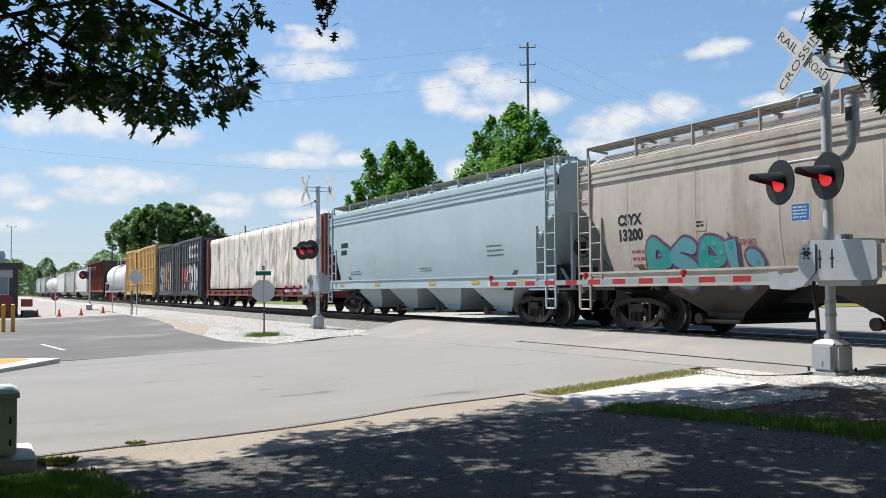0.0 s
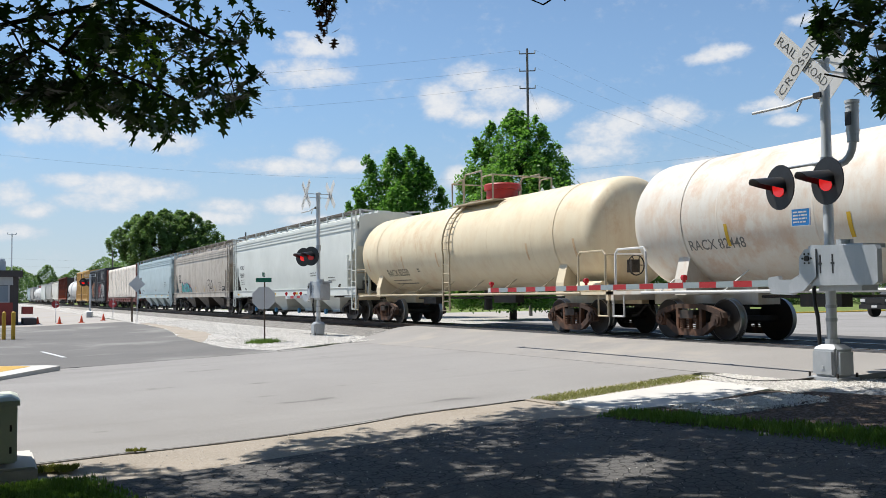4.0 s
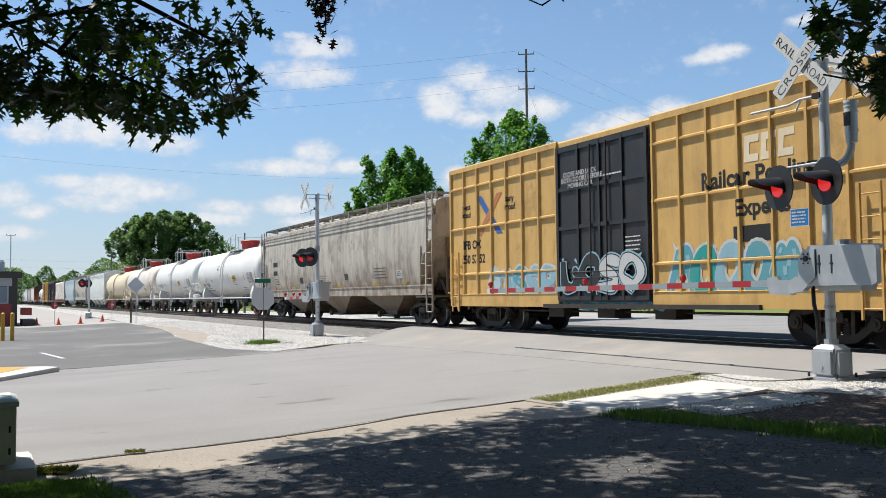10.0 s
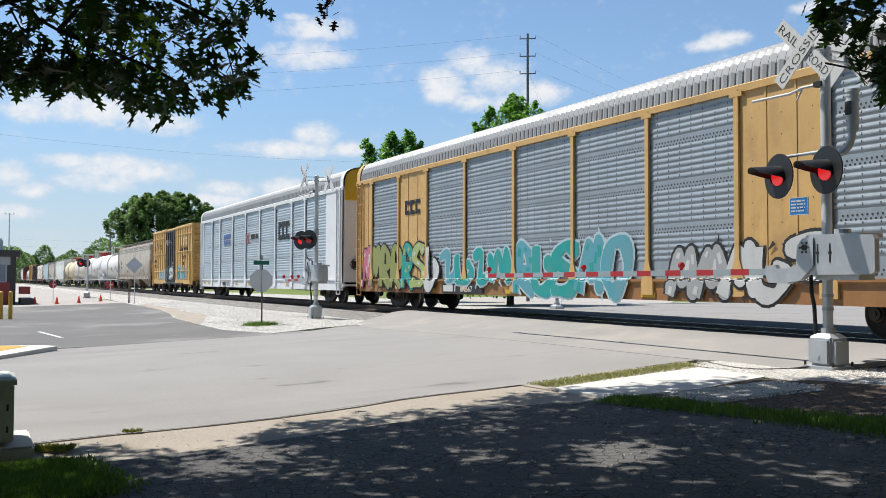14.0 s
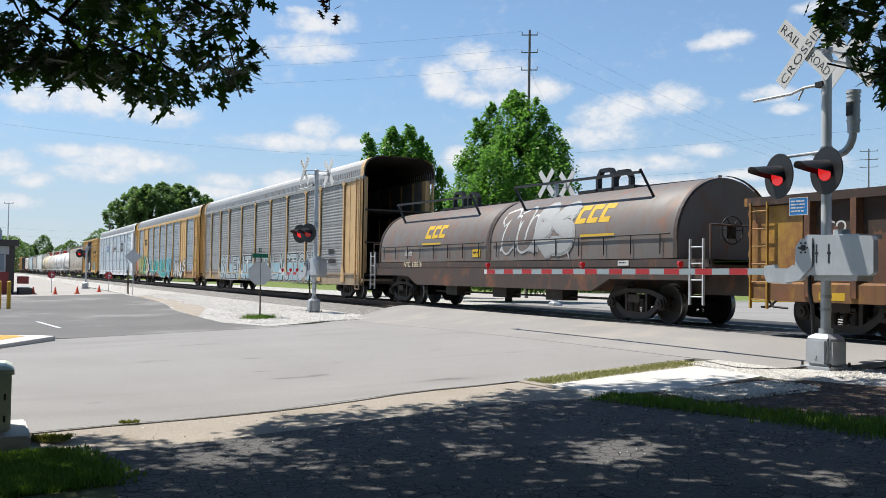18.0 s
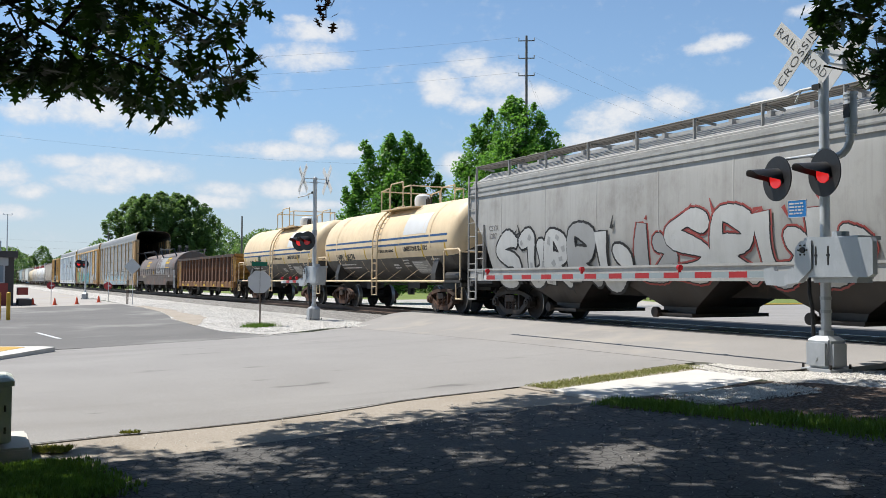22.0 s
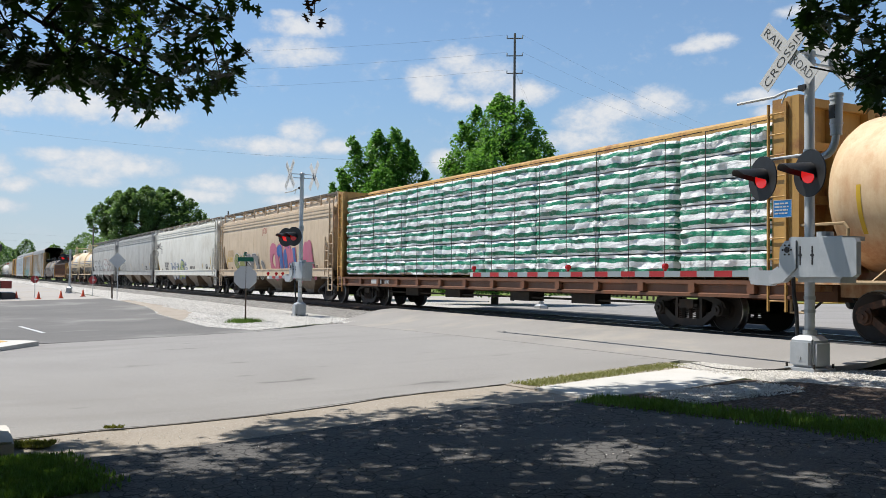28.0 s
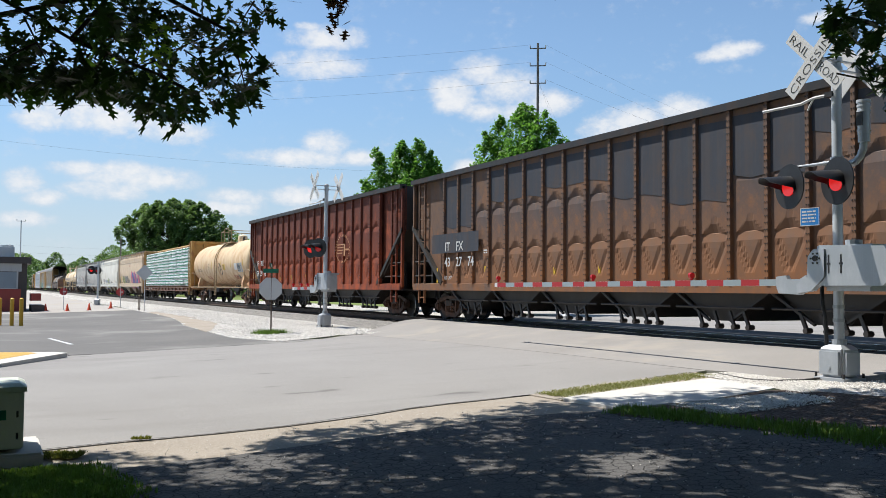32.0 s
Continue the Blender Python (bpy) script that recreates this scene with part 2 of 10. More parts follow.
def stones(name, cols, scale, bump_s=1.0):
    """Crushed stone: cells of several greys."""
    cols = [toned(x) for x in cols]
    m, nt, b = nodes_of(name)
    c = coords(nt)
    v = nt.nodes.new("ShaderNodeTexVoronoi")
    v.inputs["Scale"].default_value = scale
    nt.links.new(c, v.inputs["Vector"])
    ramp = nt.nodes.new("ShaderNodeValToRGB")
    els = ramp.color_ramp.elements
    els[0].color, els[1].color = rgb(cols[0]), rgb(cols[-1])
    for i, col in enumerate(cols[1:-1]):
        els.new((i + 1) / (len(cols) - 1)).color = rgb(col)
    sep = nt.nodes.new("ShaderNodeSeparateColor")
    nt.links.new(v.outputs["Color"], sep.inputs[0])
    nt.links.new(sep.outputs[0], ramp.inputs[0])
    big = noise_node(nt, c, 0.6, 5)
    col = mix(nt, span(nt, big, 0.35, 0.75, 0, 0.4), ramp.outputs[0], tuple(x * 0.72 for x in cols[1]))
    col = mix(nt, span(nt, v.outputs["Distance"], 0.35, 0.8, 0, 0.75), col, tuple(x * 0.35 for x in cols[0]))
    nt.links.new(col, b.inputs["Base Color"])
    b.inputs["Roughness"].default_value = 0.9
    bump(nt, b, v.outputs["Distance"], -bump_s if bump_s < 0 else bump_s, 0.04)
    return m


def leafy(name, col, back, sheen=0.35, through=0.3):
    """Leaves: colour varies from leaf to leaf; light comes through."""
    col, back = toned(col), toned(back)
    m, nt, b = nodes_of(name)
    geo = nt.nodes.new("ShaderNodeNewGeometry")
    c = coords(nt)
    rnd = geo.outputs["Random Per Island"]
    big = noise_node(nt, c, 0.7, 3)
    shade = mix(nt, rnd, tuple(x * 0.6 for x in col), tuple(x * 1.35 for x in col))
    shade = mix(nt, span(nt, big, 0.4, 0.7, 0, 0.4), shade, tuple(x * 0.65 for x in col))
    nt.links.new(shade, b.inputs["Base Color"])
    b.inputs["Roughness"].default_value = 0.5
    b.inputs["Specular IOR Level"].default_value = sheen
    t = nt.nodes.new("ShaderNodeBsdfTranslucent")
    t.inputs["Color"].default_value = rgb(back)
    mx = nt.nodes.new("ShaderNodeMixShader")
    mx.inputs[0].default_value = through
    nt.links.new(b.outputs[0], mx.inputs[1])
    nt.links.new(t.outputs[0], mx.inputs[2])
    nt.links.new(mx.outputs[0], nt.nodes["Material Output"].inputs["Surface"])
    return m


def glow(name, col, strength, base=None):
    m, nt, b = nodes_of(name)
    b.inputs["Base Color"].default_value = rgb(base or col)
    b.inputs["Emission Color"].default_value = rgb(col)
    b.inputs["Emission Strength"].default_value = strength
    b.inputs["Roughness"].default_value = 0.25
    return m


M_ROAD = rough_ground("aged asphalt", ((0.345, 0.33, 0.315), (0.29, 0.276, 0.262), (0.43, 0.41, 0.392)), (0.35, 45), 0.88, 0.45, 0.008,
                      ((0.15, 0.15, 0.15), 60, 0.4), ((0.20, 0.19, 0.18), 0.7, 0.5, (1, 0.22, 1)), spots=(0.12, 0.7))
M_LOT = rough_ground("parking asphalt", ((0.185, 0.178, 0.17), (0.14, 0.136, 0.13), (0.24, 0.23, 0.22)), (0.3, 50), 0.9, 0.35, 0.006, None,
                     ((0.24, 0.235, 0.22), 0.25, 0.8))
M_DRIVE = rough_ground("driveway asphalt", ((0.125, 0.122, 0.122), (0.085, 0.083, 0.083), (0.20, 0.195, 0.185)), (0.5, 60), 0.9, 0.8, 0.014,
                       ((0.26, 0.24, 0.22), 34, 0.25), ((0.10, 0.095, 0.09), 1.2, 0.6), cracks=(7.5, 0.05, 0.72))
M_APRON = rough_ground("crossing asphalt", ((0.335, 0.318, 0.30), (0.28, 0.265, 0.25), (0.41, 0.39, 0.37)), (0.5, 60), 0.9, 0.4, 0.006, None,
                       ((0.33, 0.30, 0.26), 0.7, 0.6))
M_DIRT = rough_ground("packed dirt", ((0.40, 0.345, 0.285), (0.33, 0.285, 0.235), (0.48, 0.43, 0.365)), (0.6, 35), 0.95, 0.6, 0.015,
                      ((0.5, 0.46, 0.4), 45, 0.35), ((0.22, 0.18, 0.13), 0.9, 0.5))
M_MULCH = rough_ground("dark leaf litter", ((0.072, 0.047, 0.036), (0.045, 0.032, 0.025), (0.15, 0.095, 0.065)), (1.2, 22), 0.95, 1.0, 0.03,
                       ((0.5, 0.47, 0.44), 20, 0.22))
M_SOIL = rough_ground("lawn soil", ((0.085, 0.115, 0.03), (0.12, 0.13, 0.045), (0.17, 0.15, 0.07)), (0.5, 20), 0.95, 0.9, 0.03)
M_FIELD = rough_ground("grassland", ((0.14, 0.20, 0.045), (0.18, 0.24, 0.06), (0.23, 0.25, 0.09)), (0.06, 4), 0.95, 0.7, 0.05)
M_CONC = rough_ground("pale concrete", ((0.70, 0.68, 0.64), (0.62, 0.60, 0.56), (0.76, 0.74, 0.70)), (0.8, 40), 0.85, 0.2, 0.004, None,
                      ((0.5, 0.47, 0.42), 1.4, 0.4))
M_PALE = rough_ground("pale gravel yard", ((0.46, 0.43, 0.40), (0.38, 0.355, 0.33), (0.54, 0.51, 0.48)), (0.2, 16), 0.95, 0.5, 0.02, None,
                      ((0.36, 0.32, 0.26), 0.12, 0.7))
M_STONE = stones("white crushed stone", ((0.46, 0.435, 0.40), (0.70, 0.67, 0.625), (0.80, 0.77, 0.725), (0.87, 0.84, 0.80)), 17)
M_BALLAST = stones("dusty ballast", ((0.20, 0.19, 0.175), (0.36, 0.34, 0.315), (0.55, 0.53, 0.50)), 20)
M_TIE = paint("creosoted timber", (0.07, 0.055, 0.045), amt=0.4, rough=0.85)
M_RAIL = paint("rail steel", (0.12, 0.075, 0.055), amt=0.5, rough=0.55, metal=0.5)
M_RAILTOP = paint("polished rail head", (0.62, 0.62, 0.63), amt=0.1, streak=0, rough=0.22, metal=1.0)
M_GALV = paint("galvanised steel", (0.74, 0.77, 0.80), dirt=(0.45, 0.46, 0.47), amt=0.35, streak=0.3, rough=0.40, metal=0.25, grain=0.05)
M_CAST = paint("cast aluminium", (0.52, 0.55, 0.58), dirt=(0.85, 0.87, 0.90), amt=0.6, streak=0.25, rough=0.42, metal=0.35, grain=0.2)
M_BLACK = paint("flat black enamel", (0.014, 0.014, 0.016), dirt=(0.05, 0.05, 0.05), amt=0.2, streak=0.1, rough=0.5)
M_WHITE = paint("white reflective sheeting", (0.80, 0.80, 0.79), dirt=(0.5, 0.48, 0.44), amt=0.15, streak=0.1, rough=0.45)
M_RED = paint("red reflective sheeting", (0.48, 0.022, 0.026), amt=0.05, streak=0.0, rough=0.4)
M_SILVER = paint("silver reflective sheeting", (0.36, 0.43, 0.46), amt=0.05, streak=0.0, rough=0.4)
M_SIGNBACK = paint("bare aluminium sign back", (0.78, 0.79, 0.80), dirt=(0.5, 0.5, 0.5), amt=0.15, streak=0.15, rough=0.4, metal=0.2, grain=0.03)
M_BLUE = paint("blue sign face", (0.02, 0.27, 0.78), amt=0.03, streak=0, rough=0.4)
M_STOPRED = paint("red sign face", (0.48, 0.04, 0.045), amt=0.1, streak=0, rough=0.45)
M_GREEN = paint("green sign face", (0.0, 0.17, 0.10), amt=0.05, streak=0, rough=0.45)
M_YELLOW = paint("yellow safety paint", (0.72, 0.42, 0.03), amt=0.2, streak=0.2, rough=0.5)
M_ORANGE = paint("orange plastic", (0.85, 0.11, 0.035), amt=0.05, streak=0, rough=0.5)
M_WOODPOLE = paint("grey pole timber", (0.20, 0.185, 0.17), amt=0.3, streak=0.4, rough=0.85)
M_FENCE = paint("brown fence timber", (0.10, 0.065, 0.045), amt=0.3, rough=0.85)
M_BARK = paint("bark", (0.085, 0.065, 0.05), amt=0.5, streak=0.5, rough=0.95, grain=0.6)
M_WIRE = paint("wire", (0.16, 0.17, 0.19), amt=0, streak=0, rough=0.6)
M_LENS = glow("lit red lens", (1.0, 0.03, 0.03), 0.40, (0.5, 0.01, 0.01))
M_LENSDIM = glow("dim red lens", (0.7, 0.01, 0.01), 0.10, (0.30, 0.015, 0.02))
M_STEELDARK = paint("truck steel", (0.040, 0.034, 0.030), amt=0.5, streak=0.1, rough=0.7, rust=0.3, rustcol=(0.075, 0.04, 0.026))
M_TRUCKRUST = paint("rusty truck steel", (0.075, 0.043, 0.031), amt=0.6, streak=0.1, rough=0.85, rust=0.5, rustcol=(0.16, 0.07, 0.035))
M_WHEEL = paint("wheel steel", (0.035, 0.027, 0.023), amt=0.5, streak=0, rough=0.7)
M_TREAD = paint("worn wheel tread", (0.5, 0.49, 0.48), amt=0.2, streak=0, rough=0.3, metal=0.9)
M_GRATE = paint("weathered roof grating", (0.20, 0.185, 0.165), dirt=(0.10, 0.07, 0.05), amt=0.5, streak=0.2, rough=0.7)
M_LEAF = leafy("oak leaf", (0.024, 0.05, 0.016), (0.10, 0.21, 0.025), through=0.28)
# brighter copy of the oak leaf; its sunlit look is in the colour
M_LEAFSUN = leafy("sunlit oak leaf", (0.10, 0.19, 0.03), (0.40, 0.66, 0.06), through=0.6)
M_LEAF2 = leafy("maple leaf", (0.13, 0.30, 0.055), (0.28, 0.60, 0.075), through=0.40)
M_LEAF3 = leafy("far foliage", (0.14, 0.235, 0.085), (0.26, 0.44, 0.10), through=0.4)
M_DEAD = leafy("dead leaf", (0.10, 0.05, 0.025), (0.14, 0.07, 0.03))
M_GRASS = leafy("grass blade", (0.13, 0.235, 0.04), (0.23, 0.40, 0.045))

# ---- mesh tools ----
def box(bm, x0, x1, y0, y1, z0, z1):
    v = [bm.verts.new((x, y, z)) for x in (x0, x1) for y in (y0, y1) for z in (z0, z1)]
    for f in ((0, 1, 3, 2), (4, 6, 7, 5), (0, 4, 5, 1), (2, 3, 7, 6), (0, 2, 6, 4), (1, 5, 7, 3)):
        bm.faces.new([v[i] for i in f])
    return v


def beam(bm, p, q, w, h, up=(0, 0, 1)):
    """A bar of w by h from p to q."""
    p, q = Vector(p), Vector(q)
    d = (q - p).normalized()
    u = Vector(up)
    if abs(d.dot(u)) > 0.98:
        u = Vector((1, 0, 0))
    s = d.cross(u).normalized() * w / 2
    t = s.cross(d).normalized() * h / 2
    a = [bm.verts.new(p + i * s + j * t) for i, j in ((-1, -1), (1, -1), (1, 1), (-1, 1))]
    b = [bm.verts.new(q + i * s + j * t) for i, j in ((-1, -1), (1, -1), (1, 1), (-1, 1))]
    for i in range(4):
        bm.faces.new((a[i], a[(i + 1) % 4], b[(i + 1) % 4], b[i]))
    bm.faces.new(a[::-1]), bm.faces.new(b)


def rod(bm, p, q, r, n=8, r2=None, cap=True):
    p, q = Vector(p), Vector(q)
    d = (q - p).normalized()
    s = d.orthogonal().normalized()
    t = d.cross(s)
    r2 = r if r2 is None else r2
    a = [bm.verts.new(p + r * (math.cos(k) * s + math.sin(k) * t)) for k in (2 * math.pi * i / n for i in range(n))]
    b = [bm.verts.new(q + r2 * (math.cos(k) * s + math.sin(k) * t)) for k in (2 * math.pi * i / n for i in range(n))]
    for i in range(n):
        bm.faces.new((a[i], a[(i + 1) % n], b[(i + 1) % n], b[i]))
    if cap:
        bm.faces.new(a[::-1]), bm.faces.new(b)


def pipe(bm, pts, r, n=6):
    """A bent tube in one piece through the points."""
    P = [Vector(p) for p in pts]
    rings, s = [], None
    for i, p in enumerate(P):
        a = (p - P[i - 1]).normalized() if i else (P[1] - p).normalized()
        b = (P[i + 1] - p).normalized() if i + 1 < len(P) else a
        d = (a + b).normalized() if (a + b).length > 1e-4 else a
        s = d.orthogonal().normalized() if s is None else (s - d * s.dot(d)).normalized()
        t = d.cross(s)
        k = r / max(0.6, d.dot(a))
        rings.append([p + k * (math.cos(u) * s + math.sin(u) * t) for u in (2 * math.pi * j / n for j in range(n))])
    loft(bm, rings)


def prism(bm, poly, c0, c1, axis="y"):
    """Extrudes a polygon of pairs along an axis: pairs are (x, z) for y, (y, z) for x, (x, y) for z."""
    def at(a, b, c):
        return {"y": (a, c, b), "x": (c, a, b), "z": (a, b, c)}[axis]
    A = [bm.verts.new(at(a, b, c0)) for a, b in poly]
    B = [bm.verts.new(at(a, b, c1)) for a, b in poly]
    n = len(poly)
    for i in range(n):
        bm.faces.new((A[i], A[(i + 1) % n], B[(i + 1) % n], B[i]))
    bm.faces.new(A[::-1]), bm.faces.new(B)


def loft(bm, rings, close=True, caps=True):
    V = [[bm.verts.new(p) for p in ring] for ring in rings]
    n = len(V[0])
    for a, b in zip(V, V[1:]):
        for i in range(n if close else n - 1):
            j = (i + 1) % n
            bm.faces.new((a[i], a[j], b[j], b[i]))
    if caps:
        bm.faces.new(V[0][::-1]), bm.faces.new(V[-1])


def mesh_of(name, bm, smooth=None):
    if not bm.faces:
        raise ValueError(name)
    bmesh.ops.recalc_face_normals(bm, faces=bm.faces)
    me = bpy.data.meshes.new(name)
    bm.to_mesh(me)
    bm.free()
    if smooth is not None:
        me.polygons.foreach_set("use_smooth", [True] * len(me.polygons))
        me.set_sharp_from_angle(angle=radians(smooth))
    return me


def part(name, bm, material, parent=None, label="", smooth=None, at=None):
    """Links a bmesh, or a mesh that is shared, as one object under a thing or a part."""
    me = bm if isinstance(bm, bpy.types.Mesh) else mesh_of(name, bm, smooth)
    if not me.materials:
        me.materials.append(material)
    ob = new(name, me)
    if parent is not None:
        ob.parent = parent
    if at is not None:
        ob.matrix_basis = at
    if label:
        ob["label"] = label
    return ob


def shape(*calls):
    bm = bmesh.new()
    for fn, *args in calls:
        fn(bm, *args)
    return bm


def cut(bm, step, axis=2):
    """Cuts a flat mesh into bands, so that it can be bent."""
    lo = min(v.co[axis] for v in bm.verts)
    hi = max(v.co[axis] for v in bm.verts)
    nrm = [0, 0, 0]
    nrm[axis] = 1
    k = math.floor(lo / step) + 1
    while k * step < hi:
        c = [0, 0, 0]
        c[axis] = k * step
        bmesh.ops.bisect_plane(bm, geom=bm.verts[:] + bm.edges[:] + bm.faces[:], plane_co=c, plane_no=nrm)
        k += 1


def lettering(text, size, bold=0.0, shear=0.0, wide=1.0, align="LEFT"):
    """Flat bmesh of a line of text in the x, z plane, its foot at z = 0."""
    cu = bpy.data.curves.new("text", "FONT")
    cu.body, cu.size, cu.offset, cu.shear, cu.align_x, cu.resolution_u = text, size, bold, shear, align, 3
    ob = bpy.data.objects.new("text", cu)
    me = bpy.data.meshes.new_from_object(ob)
    bm = bmesh.new()
    bm.from_mesh(me)
    bpy.data.objects.remove(ob), bpy.data.curves.remove(cu), bpy.data.meshes.remove(me)
    for v in bm.verts:
        v.co = (v.co.x * wide, 0, v.co.y)
    return bm


def place(bm, x, z, side, proud=0.008, step=None):
    """Lays a flat bmesh on a side whose depth at height z is side(z); the camera's side is -y."""
    for v in bm.verts:
        v.co.x += x
        v.co.z += z
    if step:
        cut(bm, step)
    for v in bm.verts:
        v.co.y = v.co.y - side(v.co.z) - proud
    return bm


def bars(bm, x, z, w, h, rows, pitch, seed=0):
    """Lines of small unreadable print as bars."""
    rnd = random.Random(seed)
    for r in range(rows):
        a = x
        end = x + w * rnd.uniform(0.7, 1.0)
        while a < end:
            b = min(end, a + h * rnd.uniform(1.2, 4.0))
            zz = z - r * pitch
            vs = [bm.verts.new(p) for p in ((a, 0, zz), (b, 0, zz), (b, 0, zz + h), (a, 0, zz + h))]
            bm.faces.new(vs)
            a = b + h * 0.55


def rect(bm, x0, x1, z0, z1, y=0.0):
    bm.faces.new([bm.verts.new(p) for p in ((x0, y, z0), (x1, y, z0), (x1, y, z1), (x0, y, z1))])


def smooth01(u):
    u = min(1.0, max(0.0, u))
    return u * u * (3 - 2 * u)


def ground_z(x, y):
    """The lie of the land: a gentle rise to the track, lower along the yard."""
    z = -0.6 + 0.033 * (min(max(y, 2), 11.4) - 2) - 0.13 * smooth01((-15 - x) / 17)
    if y > 19:
        z += 0.05 * smooth01((y - 19) / 6)
    return z


def densify(line, step):
    out = []
    for a, b in zip(line, line[1:]):
        n = max(1, int((Vector(b) - Vector(a)).length / step))
        out += [Vector(a).lerp(Vector(b), i / n) for i in range(n)]
    return out + [Vector(line[-1])]


def strip(bm, left, right, n, lift, thick=0.06, across=10, wobble=0.0, z=None):
    """A sheet between two lines on the ground, with a skirt; left and right are (x, y) pairs."""
    def sample(line, k):
        d = [0.0]
        for a, b in zip(line, line[1:]):
            d.append(d[-1] + math.dist(a, b))
        out = []
        for i in range(k):
            s = d[-1] * i / (k - 1)
            j = max(q for q in range(len(d) - 1) if d[q] <= s + 1e-9)
            f = (s - d[j]) / (d[j + 1] - d[j])
            out.append(Vector(line[j]).lerp(Vector(line[j + 1]), f))
        return out
    A, B = sample(left, n), sample(right, n)
    zf = z or ground_z
    grid = []
    for a, b in zip(A, B):
        row = []
        for j in range(across + 1):
            p = a.lerp(b, j / across)
            if wobble and (j == 0 or j == across):
                k = noise.noise(Vector((p.x * 0.9, p.y * 0.9, 3.3))) + 0.6 * noise.noise(Vector((p.x * 3.1, p.y * 3.1, 1.3)))
                p = p + (b - a).normalized() * wobble * k
            row.append(bm.verts.new((p.x, p.y, zf(p.x, p.y) + lift)))
        grid.append(row)
    for r, s in zip(grid, grid[1:]):
        for j in range(across):
            bm.faces.new((r[j], r[j + 1], s[j + 1], s[j]))
    rim = grid[0] + [r[-1] for r in grid[1:]] + grid[-1][-2::-1] + [r[0] for r in grid[-2:0:-1]]
    low = [bm.verts.new(v.co - Vector((0, 0, thick))) for v in rim]
    for i in range(len(rim)):
        j = (i + 1) % len(rim)
        bm.faces.new((rim[i], rim[j], low[j], low[i]))


def structure(name, bm, material, label, category, smooth=None):
    return tagged(part(name, bm, material, None, "", smooth), label, category, kind="structure")

# ---- ground, roads, track ----
def build_ground():
    bm = bmesh.new()
    xs = [-1500, -800, -420, -260, -180, -130] + [-100 + 4 * i for i in range(33)] + [60, 120, 300, 900]
    ys = [-600, -200, -80, -40, -20] + [-12 + 1.5 * i for i in range(32)] + [45, 60, 90, 150, 300, 700, 1600]
    grid = []
    for x in xs:
        row = []
        for y in ys:
            z = ground_z(x, y) - 0.05
            if abs(y - TRACK_Y) < 3.2:
                z -= 0.12
            row.append(bm.verts.new((x, y, z)))
        grid.append(row)
    for a, b in zip(grid, grid[1:]):
        for j in range(len(ys) - 1):
            bm.faces.new((a[j], b[j], b[j + 1], a[j + 1]))
    structure("ground", bm, M_FIELD, "wide open ground of rough sunlit summer grass", "ground", 40)


build_ground()

ROAD_RIGHT = ((-9.9, -25), (-9.9, 0.2), (-10.25, 1.6), (-10.3, 3.1), (-10.85, 5.2), (-11.0, 7.0), (-11.6, 9.4), (-11.9, 10.9))
ROAD_LEFT = ((-22.8, -25), (-24.0, -4), (-25.0, 2.0), (-25.4, 4.0), (-26.2, 6.6), (-26.2, 7.8), (-25.9, 8.9), (-27.6, 10.6))


def rise(x, y):
    """Road surface as it climbs to the rails and goes down behind them."""
    g = ground_z(x, y)
    k = smooth01((y - 10.6) / 3.2) * (1 - 0.8 * smooth01((y - 18.6) / 9))
    return g * (1 - k) + (-0.03) * k


bm = bmesh.new()
strip(bm, ROAD_RIGHT, ROAD_LEFT, 60, 0.0, 0.08, 14, 0.05)
structure("road", bm, M_ROAD, "sun-bleached grey asphalt road with worn tyre marks", "road", 40)
bm = bmesh.new()
strip(bm, ((-11.9, 10.9), (-11.4, 11.0), (-10.6, 10.95), (-10.0, 11.0), (-9.5, 11.5), (-9.25, 12.2), (-9.3, 13.0), (-9.5, 13.85)), ((-27.6, 10.6), (-28.6, 11.8), (-29.4, 13.0), (-29.6, 13.85)), 16, 0.003, 0.08, 16, 0.0, rise)
structure("road_approach", bm, M_APRON, "grey asphalt ramp rising to the railway rails", "road", 40)
bm = bmesh.new()
strip(bm, ((-4.6, 18.6), (-6.6, 19.6), (-8.0, 24.0), (-8.0, 60.0)), ((-30.4, 18.6), (-31.5, 19.6), (-37.5, 27.0), (-41.2, 33.0), (-43.0, 75.0)), 40, 0.012, 0.08, 14, 0.0, rise)
structure("road_beyond", bm, M_ROAD, "grey asphalt road going on beyond the rails", "road", 40)
# the train's shade behind the rails is put into this strip's dark colour
bm = bmesh.new()
strip(bm, ((-4.6, 16.4), (-4.6, 18.62)), ((-29.6, 16.4), (-30.4, 18.62)), 8, 0.014, 0.08, 12, 0.0, rise)
structure("crossing_apron", bm, rough_ground("shade-dark asphalt", ((0.07, 0.07, 0.073), (0.055, 0.055, 0.058), (0.10, 0.10, 0.10)), (0.5, 50), 0.85, 0.4, 0.006), "asphalt behind the rails, coloured dark for the train's shade", "road", 40)
bm = bmesh.new()
strip(bm, ((-29.9, 17.6), (-66, 17.6), (-160, 17.6)), ((-37.6, 26.8), (-66, 28), (-160, 23)), 40, 0.004, 0.06, 6, 0.2)
structure("gravel_beyond", bm, M_STONE, "white gravel lot beside the rails", "gravel", 40)
bm = bmesh.new()
strip(bm, ((-37.8, 26.9), (-50, 27.4), (-66, 28.1)), ((-42.0, 36), (-49, 43), (-71, 54)), 24, 0.004, 0.06, 10, 0.3)
structure("gravel_beyond_lot", bm, M_PALE, "pale gravel lot before the lawn", "gravel", 40)
bm = bmesh.new()
strip(bm, ((40.0, 19.0), (-8.4, 19.0)), ((40.0, 24.0), (-8.4, 24.0)), 20, 0.004, 0.06, 4)
